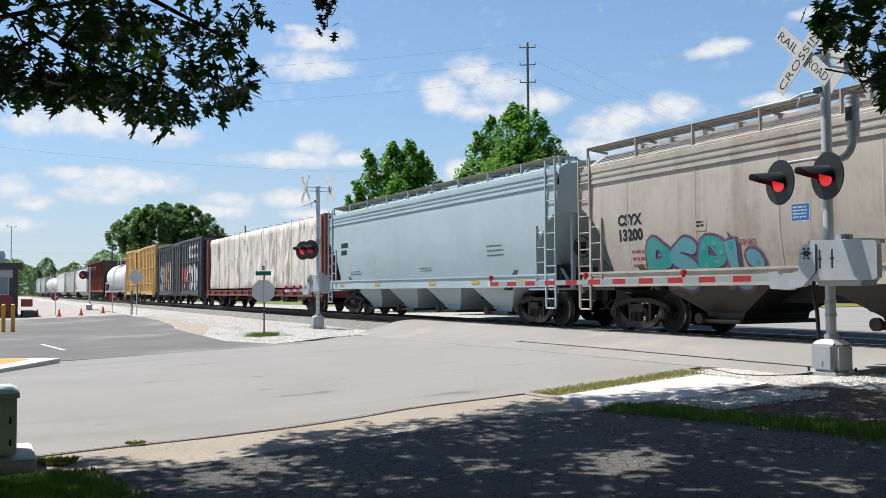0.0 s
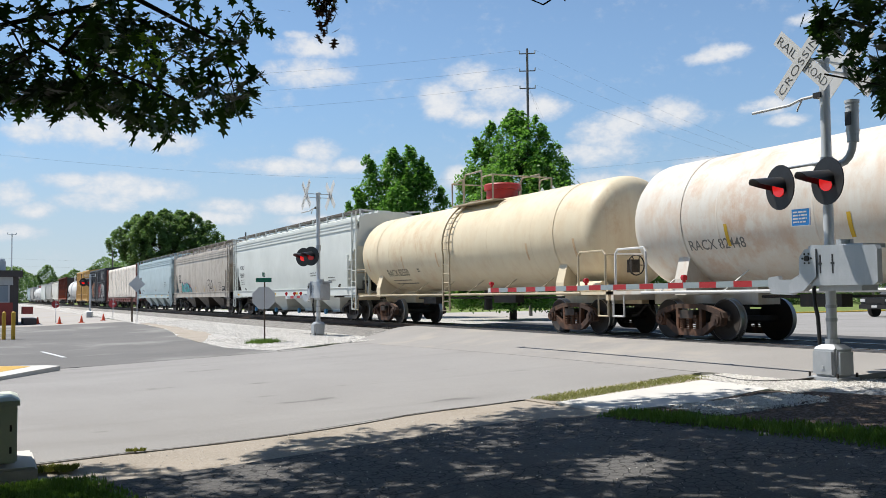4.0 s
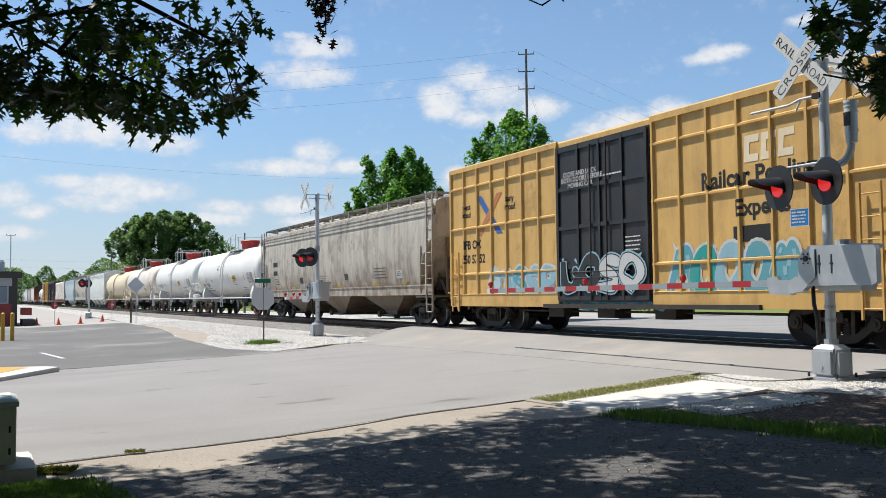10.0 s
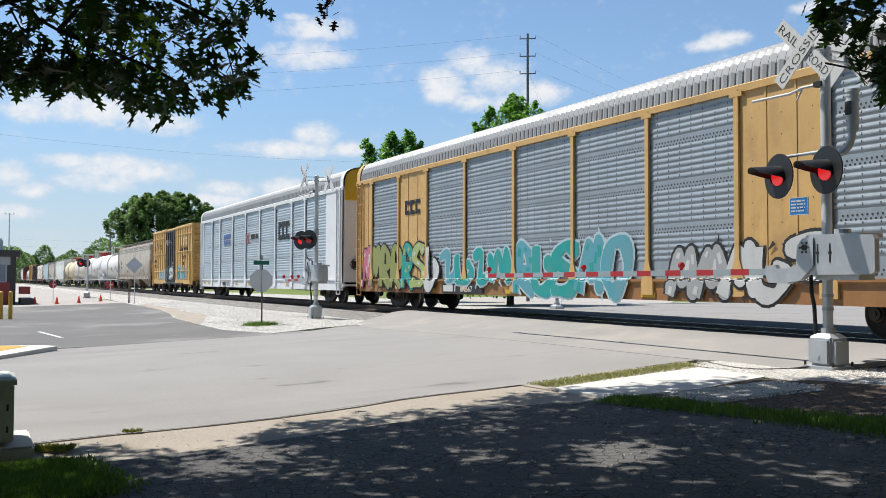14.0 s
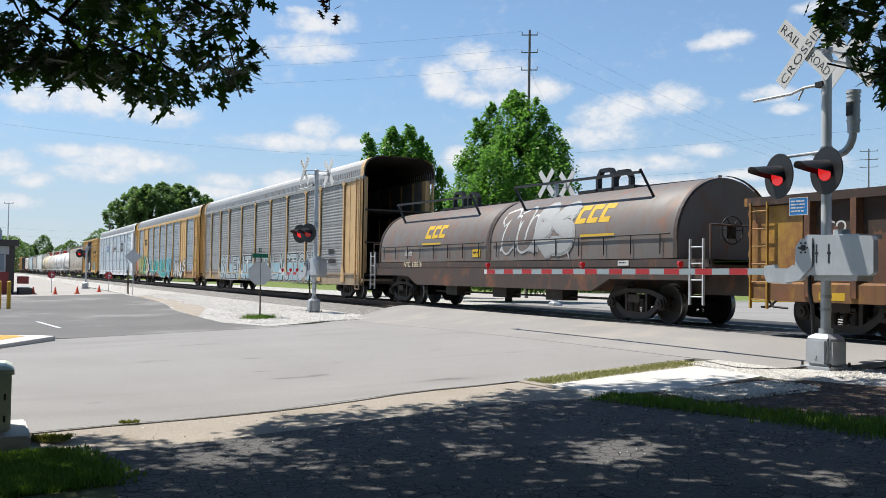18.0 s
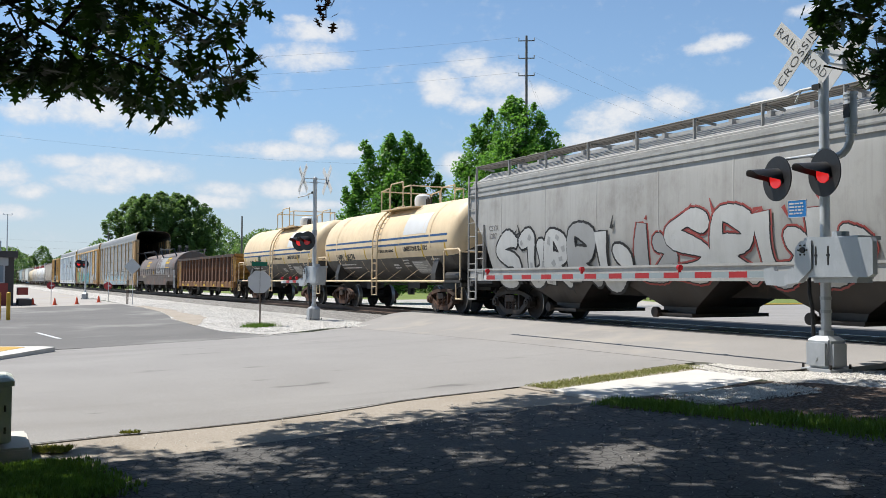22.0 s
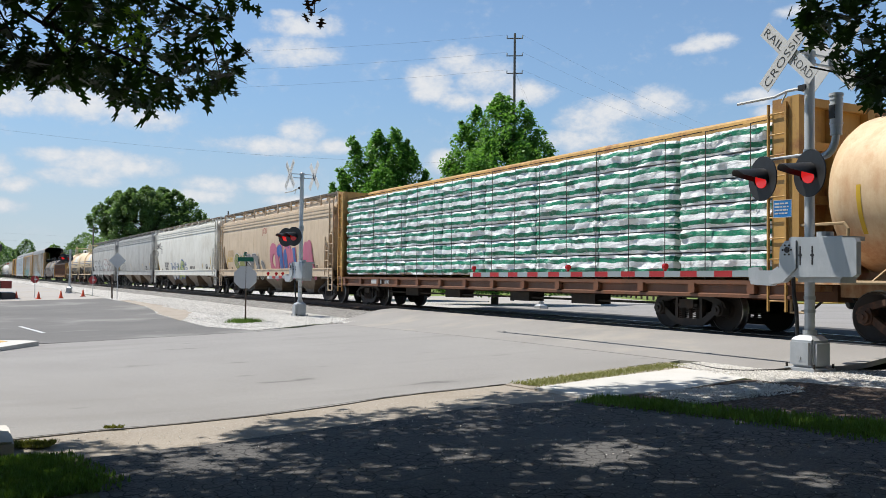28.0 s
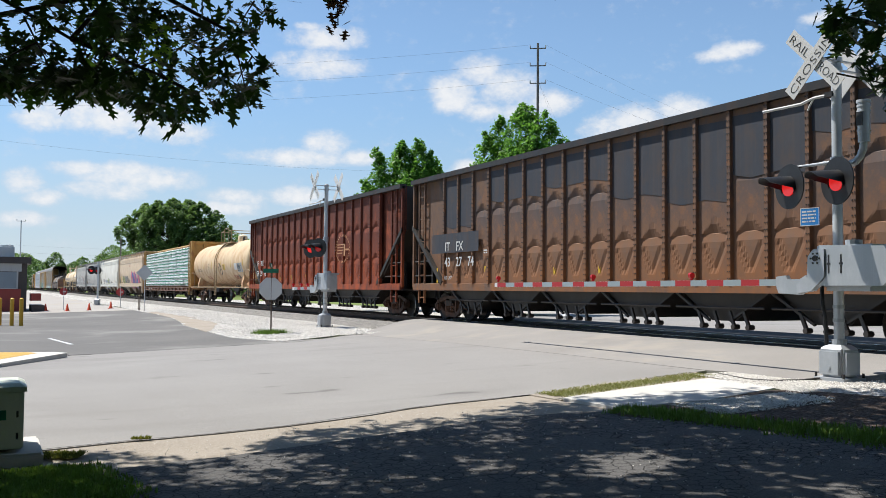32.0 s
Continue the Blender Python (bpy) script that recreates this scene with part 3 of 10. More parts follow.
structure("road_parallel", bm, M_ROAD, "pale asphalt street parallel to the rails", "road", 40)
def kerb_run(a, b, n, name, material, label):
    """A run of kerb stones along a line, each with a rounded shoulder."""
    root = tagged(new(name), label, "kerb", kind="structure")
    a, b = Vector(a), Vector(b)
    u = (b - a) / n
    bm = bmesh.new()
    prism(bm, [(-0.12, -0.6), (-0.12, 0.10), (-0.08, 0.14), (0.08, 0.14), (0.12, 0.10), (0.12, -0.6)], 0.006, u.length - 0.006, "x")
    stone = mesh_of("kerb_stone", bm)
    for i in range(n):
        p = a + u * i
        part("kerb_stone", stone, material, root, at=pose(p.x, p.y, ground_z(p.x, p.y), 0, 0, math.degrees(math.atan2(u.y, u.x))))


kerb_run((-41.1, 32.0), (-42.4, 43.4), 6, "kerb_beyond", M_CONC, "pale concrete kerb where the far road meets the lawn")
kerb_run((-42.45, 43.45), (-43.4, 62.0), 9, "kerb_painted", M_YELLOW, "yellow painted kerb along the far road")

bm = bmesh.new()
strip(bm, ((-25.2, 8.4), (-29.2, 8.0), (-36.2, 8.2), (-46.6, 9.3), (-64.0, 9.6)), ((-22.6, -12), (-30, -14), (-40, -14), (-52, -14), (-64.0, -14)), 40, 0.004, 0.05, 14, 0.15)
structure("parking_lot", bm, M_LOT, "dark grey asphalt parking lot with a faded white line", "parking lot", 40)
bm = bmesh.new()
strip(bm, ((-63.8, 8.8), (-120, 9.2), (-420, 9.4)), ((-63.8, -14), (-120, -30), (-420, -60)), 40, 0.0, 0.05, 8, 0.2)
structure("yard", bm, M_PALE, "pale gravel and concrete yard along the rails", "yard", 40)
bm = bmesh.new()
strip(bm, ((-25.6, 7.7), (-29.2, 6.95), (-36.2, 7.1), (-46.6, 8.4), (-75.0, 9.0), (-420, 9.3)), ((-28.8, 12.2), (-30.5, 12.4), (-36.5, 12.5), (-47, 12.5), (-75, 12.5), (-420, 12.5)),
      120, 0.016, 0.1, 8, 0.30)
structure("gravel_shoulder", bm, M_STONE, "wide shoulder of white crushed stone beside the track", "gravel", 40)
bm = bmesh.new()
strip(bm, ((-33.0, 7.0), (-38.0, 7.3), (-46.0, 8.3), (-58.0, 8.7)), ((-33.6, 7.3), (-38.5, 8.6), (-47.0, 9.8), (-58.0, 9.6)), 160, 0.020, 0.03, 6, 0.14)
structure("bare_patch", bm, M_DIRT, "bare tan dirt between the lot and the white stones", "dirt", 40)
bm = bmesh.new()
strip(bm, ((-11.5, 10.35), (-10.9, 10.2), (-9.9, 9.75), (-8.7, 10.25), (-5, 11.2), (6, 11.2)), ((-11.3, 11.15), (-10.3, 11.2), (-9.3, 12.6), (-8.2, 12.6), (-5, 12.6), (6, 12.6)), 50, 0.012, 0.1, 6, 0.10)
structure("gravel_at_signal", bm, M_STONE, "white crushed stone round the foot of the crossing signal", "gravel", 40)
bm = bmesh.new()
strip(bm, ((-9.15, 11.9), (-8.0, 11.5), (-5, 11.2), (6, 11.2)), ((-9.2, 12.7), (-8.0, 12.7), (-5, 12.7), (6, 12.7)), 40, 0.022, 0.1, 5, 0.12)
structure("ballast_foot", bm, M_BALLAST, "dark ballast spilling from the track beside the ramp", "ballast", 40)
# pavement slab, dirt edge, driveway, verge
bm = bmesh.new()
strip(bm, ((-10.35, 6.94), (-10.66, 8.3), (-10.92, 10.05)), ((-9.2, 7.02), (-9.1, 8.4), (-9.5, 10.0)), 16, 0.022, 0.12, 4, 0.03)
structure("pavement", bm, M_CONC, "bright white concrete pavement slab", "pavement", 40)
bm = bmesh.new()
strip(bm, ((-10.2, -25), (-10.3, 0.2), (-10.6, 1.5), (-10.7, 3.1), (-11.2, 5.2), (-11.4, 7.2)), ((-7.9, -25), (-8.3, 0.8), (-8.6, 1.8), (-8.9, 3.3), (-9.0, 5.4), (-8.9, 7.2)), 60, -0.014, 0.05, 8, 0.06)
structure("dirt_edge", bm, M_DIRT, "bare tan dirt and worn asphalt edge beside the road", "dirt", 40)
bm = bmesh.new()
strip(bm, ((-8.7, 1.1), (-8.9, 2.4), (-9.25, 4.4), (-9.45, 5.6), (-9.3, 6.75), (-8.0, 7.15), (-6.4, 7.6), (-4, 8.0), (4, 8.6)), ((-6.6, -1.5), (-5, -3), (-3.5, -4.5), (-1, -5), (1, -5), (3, -5), (4, -4.5), (6, -3.5), (7, -2)), 60, 0.006, 0.06, 22, 0.12)
structure("driveway", bm, M_DRIVE, "cracked dark asphalt driveway dappled by tree shade", "driveway", 40)
bm = bmesh.new()
strip(bm, ((-9.15, 6.95), (-9.2, 8.2), (-9.6, 9.5), (-8.9, 10.4), (-5, 11.5), (6, 11.5)), ((-8.8, 6.7), (-8.2, 7.0), (-7.4, 7.2), (-6.2, 7.6), (-4, 8.0), (4, 8.4)), 40, 0.010, 0.08, 10, 0.12)
structure("verge", bm, M_MULCH, "dark leaf litter and scattered stones under the tree", "verge", 40)
bm = bmesh.new()
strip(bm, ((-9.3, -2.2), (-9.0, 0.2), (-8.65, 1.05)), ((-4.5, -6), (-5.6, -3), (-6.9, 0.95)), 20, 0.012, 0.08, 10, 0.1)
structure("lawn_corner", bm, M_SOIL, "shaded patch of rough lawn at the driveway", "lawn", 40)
bm = bmesh.new()
strip(bm, ((-11.0, 6.85), (-11.5, 8.6), (-11.8, 10.6)), ((-10.3, 6.9), (-10.62, 8.4), (-10.88, 10.2)), 20, 0.004, 0.06, 3, 0.04)
structure("verge_strip", bm, M_DIRT, "dusty strip of dry weeds between road and pavement", "verge", 40)
# seams in the road
M_TAR = paint("tar seam", (0.06, 0.055, 0.05), amt=0.2, streak=0, rough=0.7)
bm = bmesh.new()
line = densify([(-11.3, 10.62), (-10.8, 10.48), (-10.45, 10.42), (-10.1, 10.55), (-9.9, 10.95), (-9.8, 11.3)], 0.2)
cable = [(a.x, a.y + 0.03 * noise.noise(Vector((a.x * 1.3, a.y * 2, 0))), max(rise(a.x, a.y), ground_z(a.x, a.y) + (0.012 if a.x > -11.5 else 0.0)) + 0.008) for a in line]
for a, b in zip(cable, cable[1:]):
    rod(bm, a, b, 0.016, 6)
structure("road_seam", bm, M_TAR, "black cable lying on the stones by the signal", "cable")
bm = bmesh.new()
line = densify([(-9.95, -3), (-9.95, 0.2), (-10.28, 1.6), (-10.34, 3.1), (-10.88, 5.2), (-11.02, 6.9)], 0.3)
for i, (a, b) in enumerate(zip(line, line[1:])):
    w = 0.008 + 0.02 * abs(noise.noise(Vector((a.x * 3, a.y * 3, 5))))
    beam(bm, (a.x, a.y, ground_z(a.x, a.y) - 0.004), (b.x, b.y, ground_z(b.x, b.y) - 0.004), w, 0.012)
structure("road_edge_seam", bm, M_TAR, "dark crack along the broken asphalt edge", "seam")


def build_cracks():
    """A few long open cracks in the driveway."""
    rnd = random.Random(5)
    bm = bmesh.new()
    for x, y, a, n in ((-6.9, 4.15, -0.35, 14), (-6.9, 3.0, -0.2, 12), (-7.6, 4.9, 0.5, 10), (-5.6, 4.0, 0.7, 12), (-5.3, 5.9, -0.1, 14), (-6.6, 6.3, 0.25, 12)):
        for s in range(n):
            a += rnd.gauss(0, 0.35)
            nx, ny = x + 0.09 * math.cos(a), y + 0.09 * math.sin(a)
            beam(bm, (x, y, ground_z(x, y) + 0.0045), (nx, ny, ground_z(nx, ny) + 0.0045), rnd.uniform(0.006, 0.016), 0.006)
            x, y = nx, ny
    structure("driveway_cracks", bm, M_TAR, "long dark cracks in the old driveway", "crack")


build_cracks()


# ---- track ----
def build_track():
    x0, x1 = -430.0, 40.0
    bm = bmesh.new()
    for a, b in ((x0, -29.7), (-4.5, x1)):
        prism(bm, [(TRACK_Y - 2.75, -0.55), (TRACK_Y - 1.75, -0.21), (TRACK_Y + 1.75, -0.21), (TRACK_Y + 2.75, -0.55)], a, b, "x")
    structure("ballast", bm, M_BALLAST, "bed of dark grey ballast under the track", "ballast")
    tr = tagged(new("railway_track"), "steel railway track on wooden ties and ballast", "track", kind="structure")
    bmr, bmt = bmesh.new(), bmesh.new()
    for s in (-1, 1):
        y = TRACK_Y + s * 0.755
        prism(bmr, [(y - 0.07, -0.17), (y + 0.07, -0.17), (y + 0.07, -0.155), (y + 0.012, -0.135), (y + 0.012, -0.045), (y + 0.037, -0.035), (y + 0.037, -0.004),
                    (y - 0.037, -0.004), (y - 0.037, -0.035), (y - 0.012, -0.045), (y - 0.012, -0.135), (y - 0.07, -0.155)], x0, x1, "x")
        box(bmt, x0, x1, y - 0.034, y + 0.034, -0.004, 0.0)
    part("rail", bmr, M_RAIL, tr)
    part("rail_head", bmt, M_RAILTOP, tr, "polished running surface")
    rnd = random.Random(3)
    bm = bmesh.new()
    box(bm, -0.115, 0.115, -1.3, 1.3, -0.18, 0)
    tie = mesh_of("tie", bm)
    n = 0
    x = -130.0
    far = bmesh.new()
    while x < 12:
        if not -29.9 < x < -4.4:
            at = pose(x + rnd.uniform(-0.02, 0.02), TRACK_Y + rnd.uniform(-0.06, 0.06), -0.172, 0, 0, rnd.uniform(-0.8, 0.8))
            if x > -100:
                part("tie", tie, M_TIE, tr, at=at)
                n += 1
            else:
                box(far, x - 0.115, x + 0.115, TRACK_Y - 1.3, TRACK_Y + 1.3, -0.35, -0.172)
        x += 0.5
    part("far_ties", far, M_TIE, tr)
    tr.children[-1]["kind"] = "stuff"
    # crossing deck: rubber and asphalt panels between and beside the rails
    deck = tagged(new("crossing_deck"), "dark asphalt and rubber panels between the rails at the crossing", "crossing", kind="structure")
    # panel colour darkened as well, to deepen the train's shade
    mat = rough_ground("crossing panel", ((0.075, 0.075, 0.08), (0.06, 0.06, 0.065), (0.10, 0.10, 0.10)), (0.6, 40), 0.75, 0.4, 0.006)
    for y0, y1 in ((-1.27, -0.80), (-0.69, 0.69), (0.80, 1.27)):
        bm = bmesh.new()
        box(bm, 0.006, 2.036, TRACK_Y + y0, TRACK_Y + y1, -0.2, -0.012)
        bmesh.ops.bevel(bm, geom=bm.edges[:], offset=0.008, segments=1, affect="EDGES")
        me = mesh_of("deck_panel", bm)
        for i in range(12):
            part("deck_panel", me, mat, deck, at=pose(-29.6 + 2.04 * i, 0, 0))


build_track()

# ---- wagons: local x runs back along the train from the leading end, z from the rail tops, the camera's side is -y ----
TRAIN = []      # (wagon, place along the train)
SPIN = []       # wheelsets
SHARED = {}


def wheelset_mesh():
    if "wheelset" not in SHARED:
        bm = bmesh.new()
        rod(bm, (0, -1.02, 0), (0, 1.02, 0), 0.085, 10)
        for s in (-1, 1):
            prof = [(0.455, 0.69), (0.457, 0.81), (0.440, 0.824), (0.405, 0.825), (0.37, 0.80), (0.18, 0.775), (0.14, 0.84), (0.10, 0.84)]
            rings = [[(r * math.cos(a), s * y, r * math.sin(a)) for a in (2 * math.pi * i / 28 for i in range(28))] for r, y in [(0.48, 0.665), (0.48, 0.69)] + prof]
            loft(bm, rings, True, True)
            for k in range(4):
                a = k * math.pi / 2
                rod(bm, (0.06 * math.cos(a), s * 1.02, 0.06 * math.sin(a)), (0.06 * math.cos(a), s * 1.04, 0.06 * math.sin(a)), 0.016, 6)
        SHARED["wheelset"] = mesh_of("wheelset", bm, 35)
        me = SHARED["wheelset"]
        me.materials.append(M_WHEEL)
        me.materials.append(M_TREAD)
        for p in me.polygons:
            c = p.center
            r = math.hypot(c.x, c.z)
            if 0.42 < r and abs(c.y) > 0.6 and (abs(p.normal.y) < 0.5 or r > 0.44):
                p.material_index = 1
    return SHARED["wheelset"]


def truck_meshes():
    if "side" not in SHARED:
        for s in (-1, 1):
            side = bmesh.new()
            y0, y1 = s * 0.93, s * 1.05
            # cast frame: a bow from axle box to axle box over a sagging lower bar, two window openings, and the spring nest between
            up = [(-1.10, 0.50), (-1.04, 0.62), (-0.90, 0.68), (-0.62, 0.76), (-0.40, 0.80), (0.40, 0.80), (0.62, 0.76), (0.90, 0.68), (1.04, 0.62), (1.10, 0.50), (0.98, 0.53), (0.80, 0.585), (0.50, 0.67), (0.34, 0.70), (-0.34, 0.70), (-0.50, 0.67), (-0.80, 0.585), (-0.98, 0.53)]
            prism(side, up, y0, y1)
            dn = [(-0.98, 0.52), (-0.80, 0.52), (-0.62, 0.40), (-0.38, 0.25), (0.38, 0.25), (0.62, 0.40), (0.80, 0.52), (0.98, 0.52), (0.86, 0.42), (0.66, 0.26), (0.46, 0.13), (0.30, 0.10), (-0.30, 0.10), (-0.46, 0.13), (-0.66, 0.26), (-0.86, 0.42)]
            prism(side, dn, y0, y1)
            for x in (-0.37, 0.37):
                beam(side, (x, (y0 + y1) / 2, 0.20), (x, (y0 + y1) / 2, 0.74), 0.08, 0.12, (0, 1, 0))
            for x in (-0.89, 0.89):
                prism(side, [(x - 0.13, 0.36), (x - 0.15, 0.50), (x - 0.10, 0.62), (x + 0.10, 0.62), (x + 0.15, 0.50), (x + 0.13, 0.36), (x, 0.31)], s * 0.90, s * 1.08)
                rod(side, (x, s * 1.06, 0.457), (x, s * 1.14, 0.457), 0.115, 14)
                rod(side, (x, s * 1.14, 0.457), (x, s * 1.17, 0.457), 0.05, 10)
            for x in (-0.22, 0.0, 0.22):
                rod(side, (x, s * 0.99, 0.25), (x, s * 0.99, 0.50), 0.045, 8)
                for k in range(5):
                    rod(side, (x, s * 0.99, 0.262 + 0.048 * k), (x, s * 0.99, 0.284 + 0.048 * k), 0.092, 10)
            box(side, -0.30, 0.30, min(s * 0.90, s * 1.10), max(s * 0.90, s * 1.10), 0.50, 0.56)
            SHARED["side" if s == -1 else "side_far"] = mesh_of("side_frame", side)
        bol = bmesh.new()
        box(bol, -0.21, 0.21, -1.12, 1.12, 0.48, 0.66)
        box(bol, -0.35, 0.35, -0.45, 0.45, 0.60, 0.80)
        for x in (-0.52, 0.52):
            box(bol, x - 0.05, x + 0.05, -0.85, 0.85, 0.36, 0.50)
        SHARED["bolster"] = mesh_of("bolster", bol)


def truck(wagon, x, rusty=False):
    truck_meshes()
    wheelset_mesh()
    key = "_rusty" if rusty else "_dark"
    for k in ("side", "side_far"):
        if k + key not in SHARED:
            SHARED[k + key] = SHARED[k].copy()
            SHARED[k + key].materials.append(M_TRUCKRUST if rusty else M_STEELDARK)
    tr = part("truck", SHARED["bolster"], M_STEELDARK, wagon, "rusty cast steel truck" if rusty else "", at=pose(x, 0, 0))
    part("side_frame", SHARED["side" + key], None, tr)
    part("side_frame", SHARED["side_far" + key], None, tr)
    for dx in (-0.89, 0.89):
        SPIN.append((part("wheelset", SHARED["wheelset"], None, tr, at=pose(dx, 0, 0.457)), dx))


def coupler(wagon, x, s):
    """A coupler that sticks out of an end; s is -1 at the leading end."""
    bm = bmesh.new()
    box(bm, min(x, x + s * 0.75), max(x, x + s * 0.75), -0.09, 0.09, 0.76, 0.96)
    prism(bm, [(x + s * 0.70, -0.2), (x + s * 0.98, -0.16), (x + s * 1.0, 0.05), (x + s * 0.85, 0.2), (x + s * 0.7, 0.18)], 0.70, 1.0, "z")
    pipe(bm, [(x + s * 0.3, -0.35, 0.75), (x + s * 0.6, -0.38, 0.5), (x + s * 0.9, -0.3, 0.48)], 0.025)
    part("coupler", bm, M_STEELDARK, wagon)


def ladder(wagon, x, y, z0, z1, w, material, rungs, along="x", name="ladder", rail=0.05, sgn=1):
    bm = bmesh.new()
    a, b = -w / 2, w / 2
    P = (lambda u, z: (x + u, y, z)) if along == "x" else (lambda u, z: (x, y + u, z))
    for u in (a, b):
        beam(bm, P(u, z0), P(u, z1), rail, rail * 0.7)
    for i in range(rungs):
        z = z0 + (z1 - z0) * (i + 0.5) / rungs
        rod(bm, P(a, z), P(b, z), 0.014, 6)
    return part(name, bm, material, wagon)


def handwheel(wagon, x, y, z, material, r=0.28):
    bm = bmesh.new()
    n = 20
    pts = [(x, y + r * math.cos(2 * math.pi * i / n), z + r * math.sin(2 * math.pi * i / n)) for i in range(n + 1)]
    for p, q in zip(pts, pts[1:]):
        rod(bm, p, q, 0.018, 5)
    for i in range(6):
        a = math.pi * i / 3
        rod(bm, (x, y, z), (x, y + r * math.cos(a), z + r * math.sin(a)), 0.012, 5)
    box(bm, x - 0.2, x - 0.02, y - 0.13, y + 0.13, z - 0.18, z + 0.14)
    part("handbrake_wheel", bm, material, wagon)


def wagon_root(name, q, label, category="railcar"):
    w = tagged(new(name), label, category, "freight train")
    TRAIN.append((w, q))
    return w


def reflectors(wagon, xs, z, side, col, w=0.45, h=0.10):
    for x in xs:
        bm = bmesh.new()
        rect(bm, 0, w, 0, h)
        part("reflector", place(bm, x, z, side, 0.004), col, wagon)


def marks(wagon, lines, side, col, name="lettering", proud=0.0035, bold=0.004):
    """lines: (text, x, z, size)"""
    for text, x, z, size in lines:
        part(name, place(lettering(text, size, bold * size / 0.4), x, z, side, proud, 0.05), col, wagon)


def draped(wagon, lines, w, posts, rails, col, name="lettering", bold=0.012):
    """Lettering painted over a ribbed side, so that it rises over posts and rails."""
    def crest(d, half, flat, high):
        return high * min(1.0, max(0.0, (half - abs(d)) / (half - flat)))
    for text, x, z, size in lines:
        bm = lettering(text, size, bold * size / 0.4)
        for v in bm.verts:
            v.co.x += x
            v.co.z += z
        for axis, marks_, half, flat in ((0, posts, 0.055, 0.03), (2, rails, 0.05, 0.02)):
            lo, hi = min(v.co[axis] for v in bm.verts), max(v.co[axis] for v in bm.verts)
            for m in marks_:
                for d in (-half, -flat, flat, half):
                    if lo < m + d < hi:
                        co, no = [0, 0, 0], [0, 0, 0]
                        co[axis], no[axis] = m + d, 1
                        bmesh.ops.bisect_plane(bm, geom=bm.verts[:] + bm.edges[:] + bm.faces[:], plane_co=co, plane_no=no)
        for v in bm.verts:
            v.co.y = -w - 0.004 - max([crest(v.co.x - m, 0.055, 0.03, 0.065) for m in posts] + [crest(v.co.z - m, 0.05, 0.02, 0.055) for m in rails])
        part(name, bm, col, wagon)


def fine_print(wagon, x, z, w, h, rows, pitch, side, col, seed=1):
    bm = bmesh.new()
    bars(bm, x, z, w, h if h > 0.12 else h * 0.6, rows, pitch, seed)
    part("stencil_print", place(bm, 0, 0, side, 0.004), INKF if col is INK and h < 0.13 else col, wagon)


STROKES = (((0.1, 0.95), (0.15, 0.1), (0.6, 0.0), (0.95, 0.35), (0.7, 0.6)), ((0.0, 0.0), (0.35, 0.95), (0.55, 0.3), (0.8, 1.0), (1.0, 0.05)), ((0.9, 0.9), (0.4, 1.0), (0.05, 0.7), (0.8, 0.4), (0.7, 0.05), (0.0, 0.05)),
           ((0.1, 0.0), (0.2, 1.0), (0.75, 0.9), (0.8, 0.55), (0.25, 0.45), (0.95, 0.0)), ((0.5, 0.0), (0.05, 0.4), (0.3, 0.95), (0.8, 0.95), (0.95, 0.45), (0.5, 0.0)), ((0.0, 0.85), (0.5, 0.95), (0.45, 0.05), (0.95, 0.2), (0.95, 0.75)))


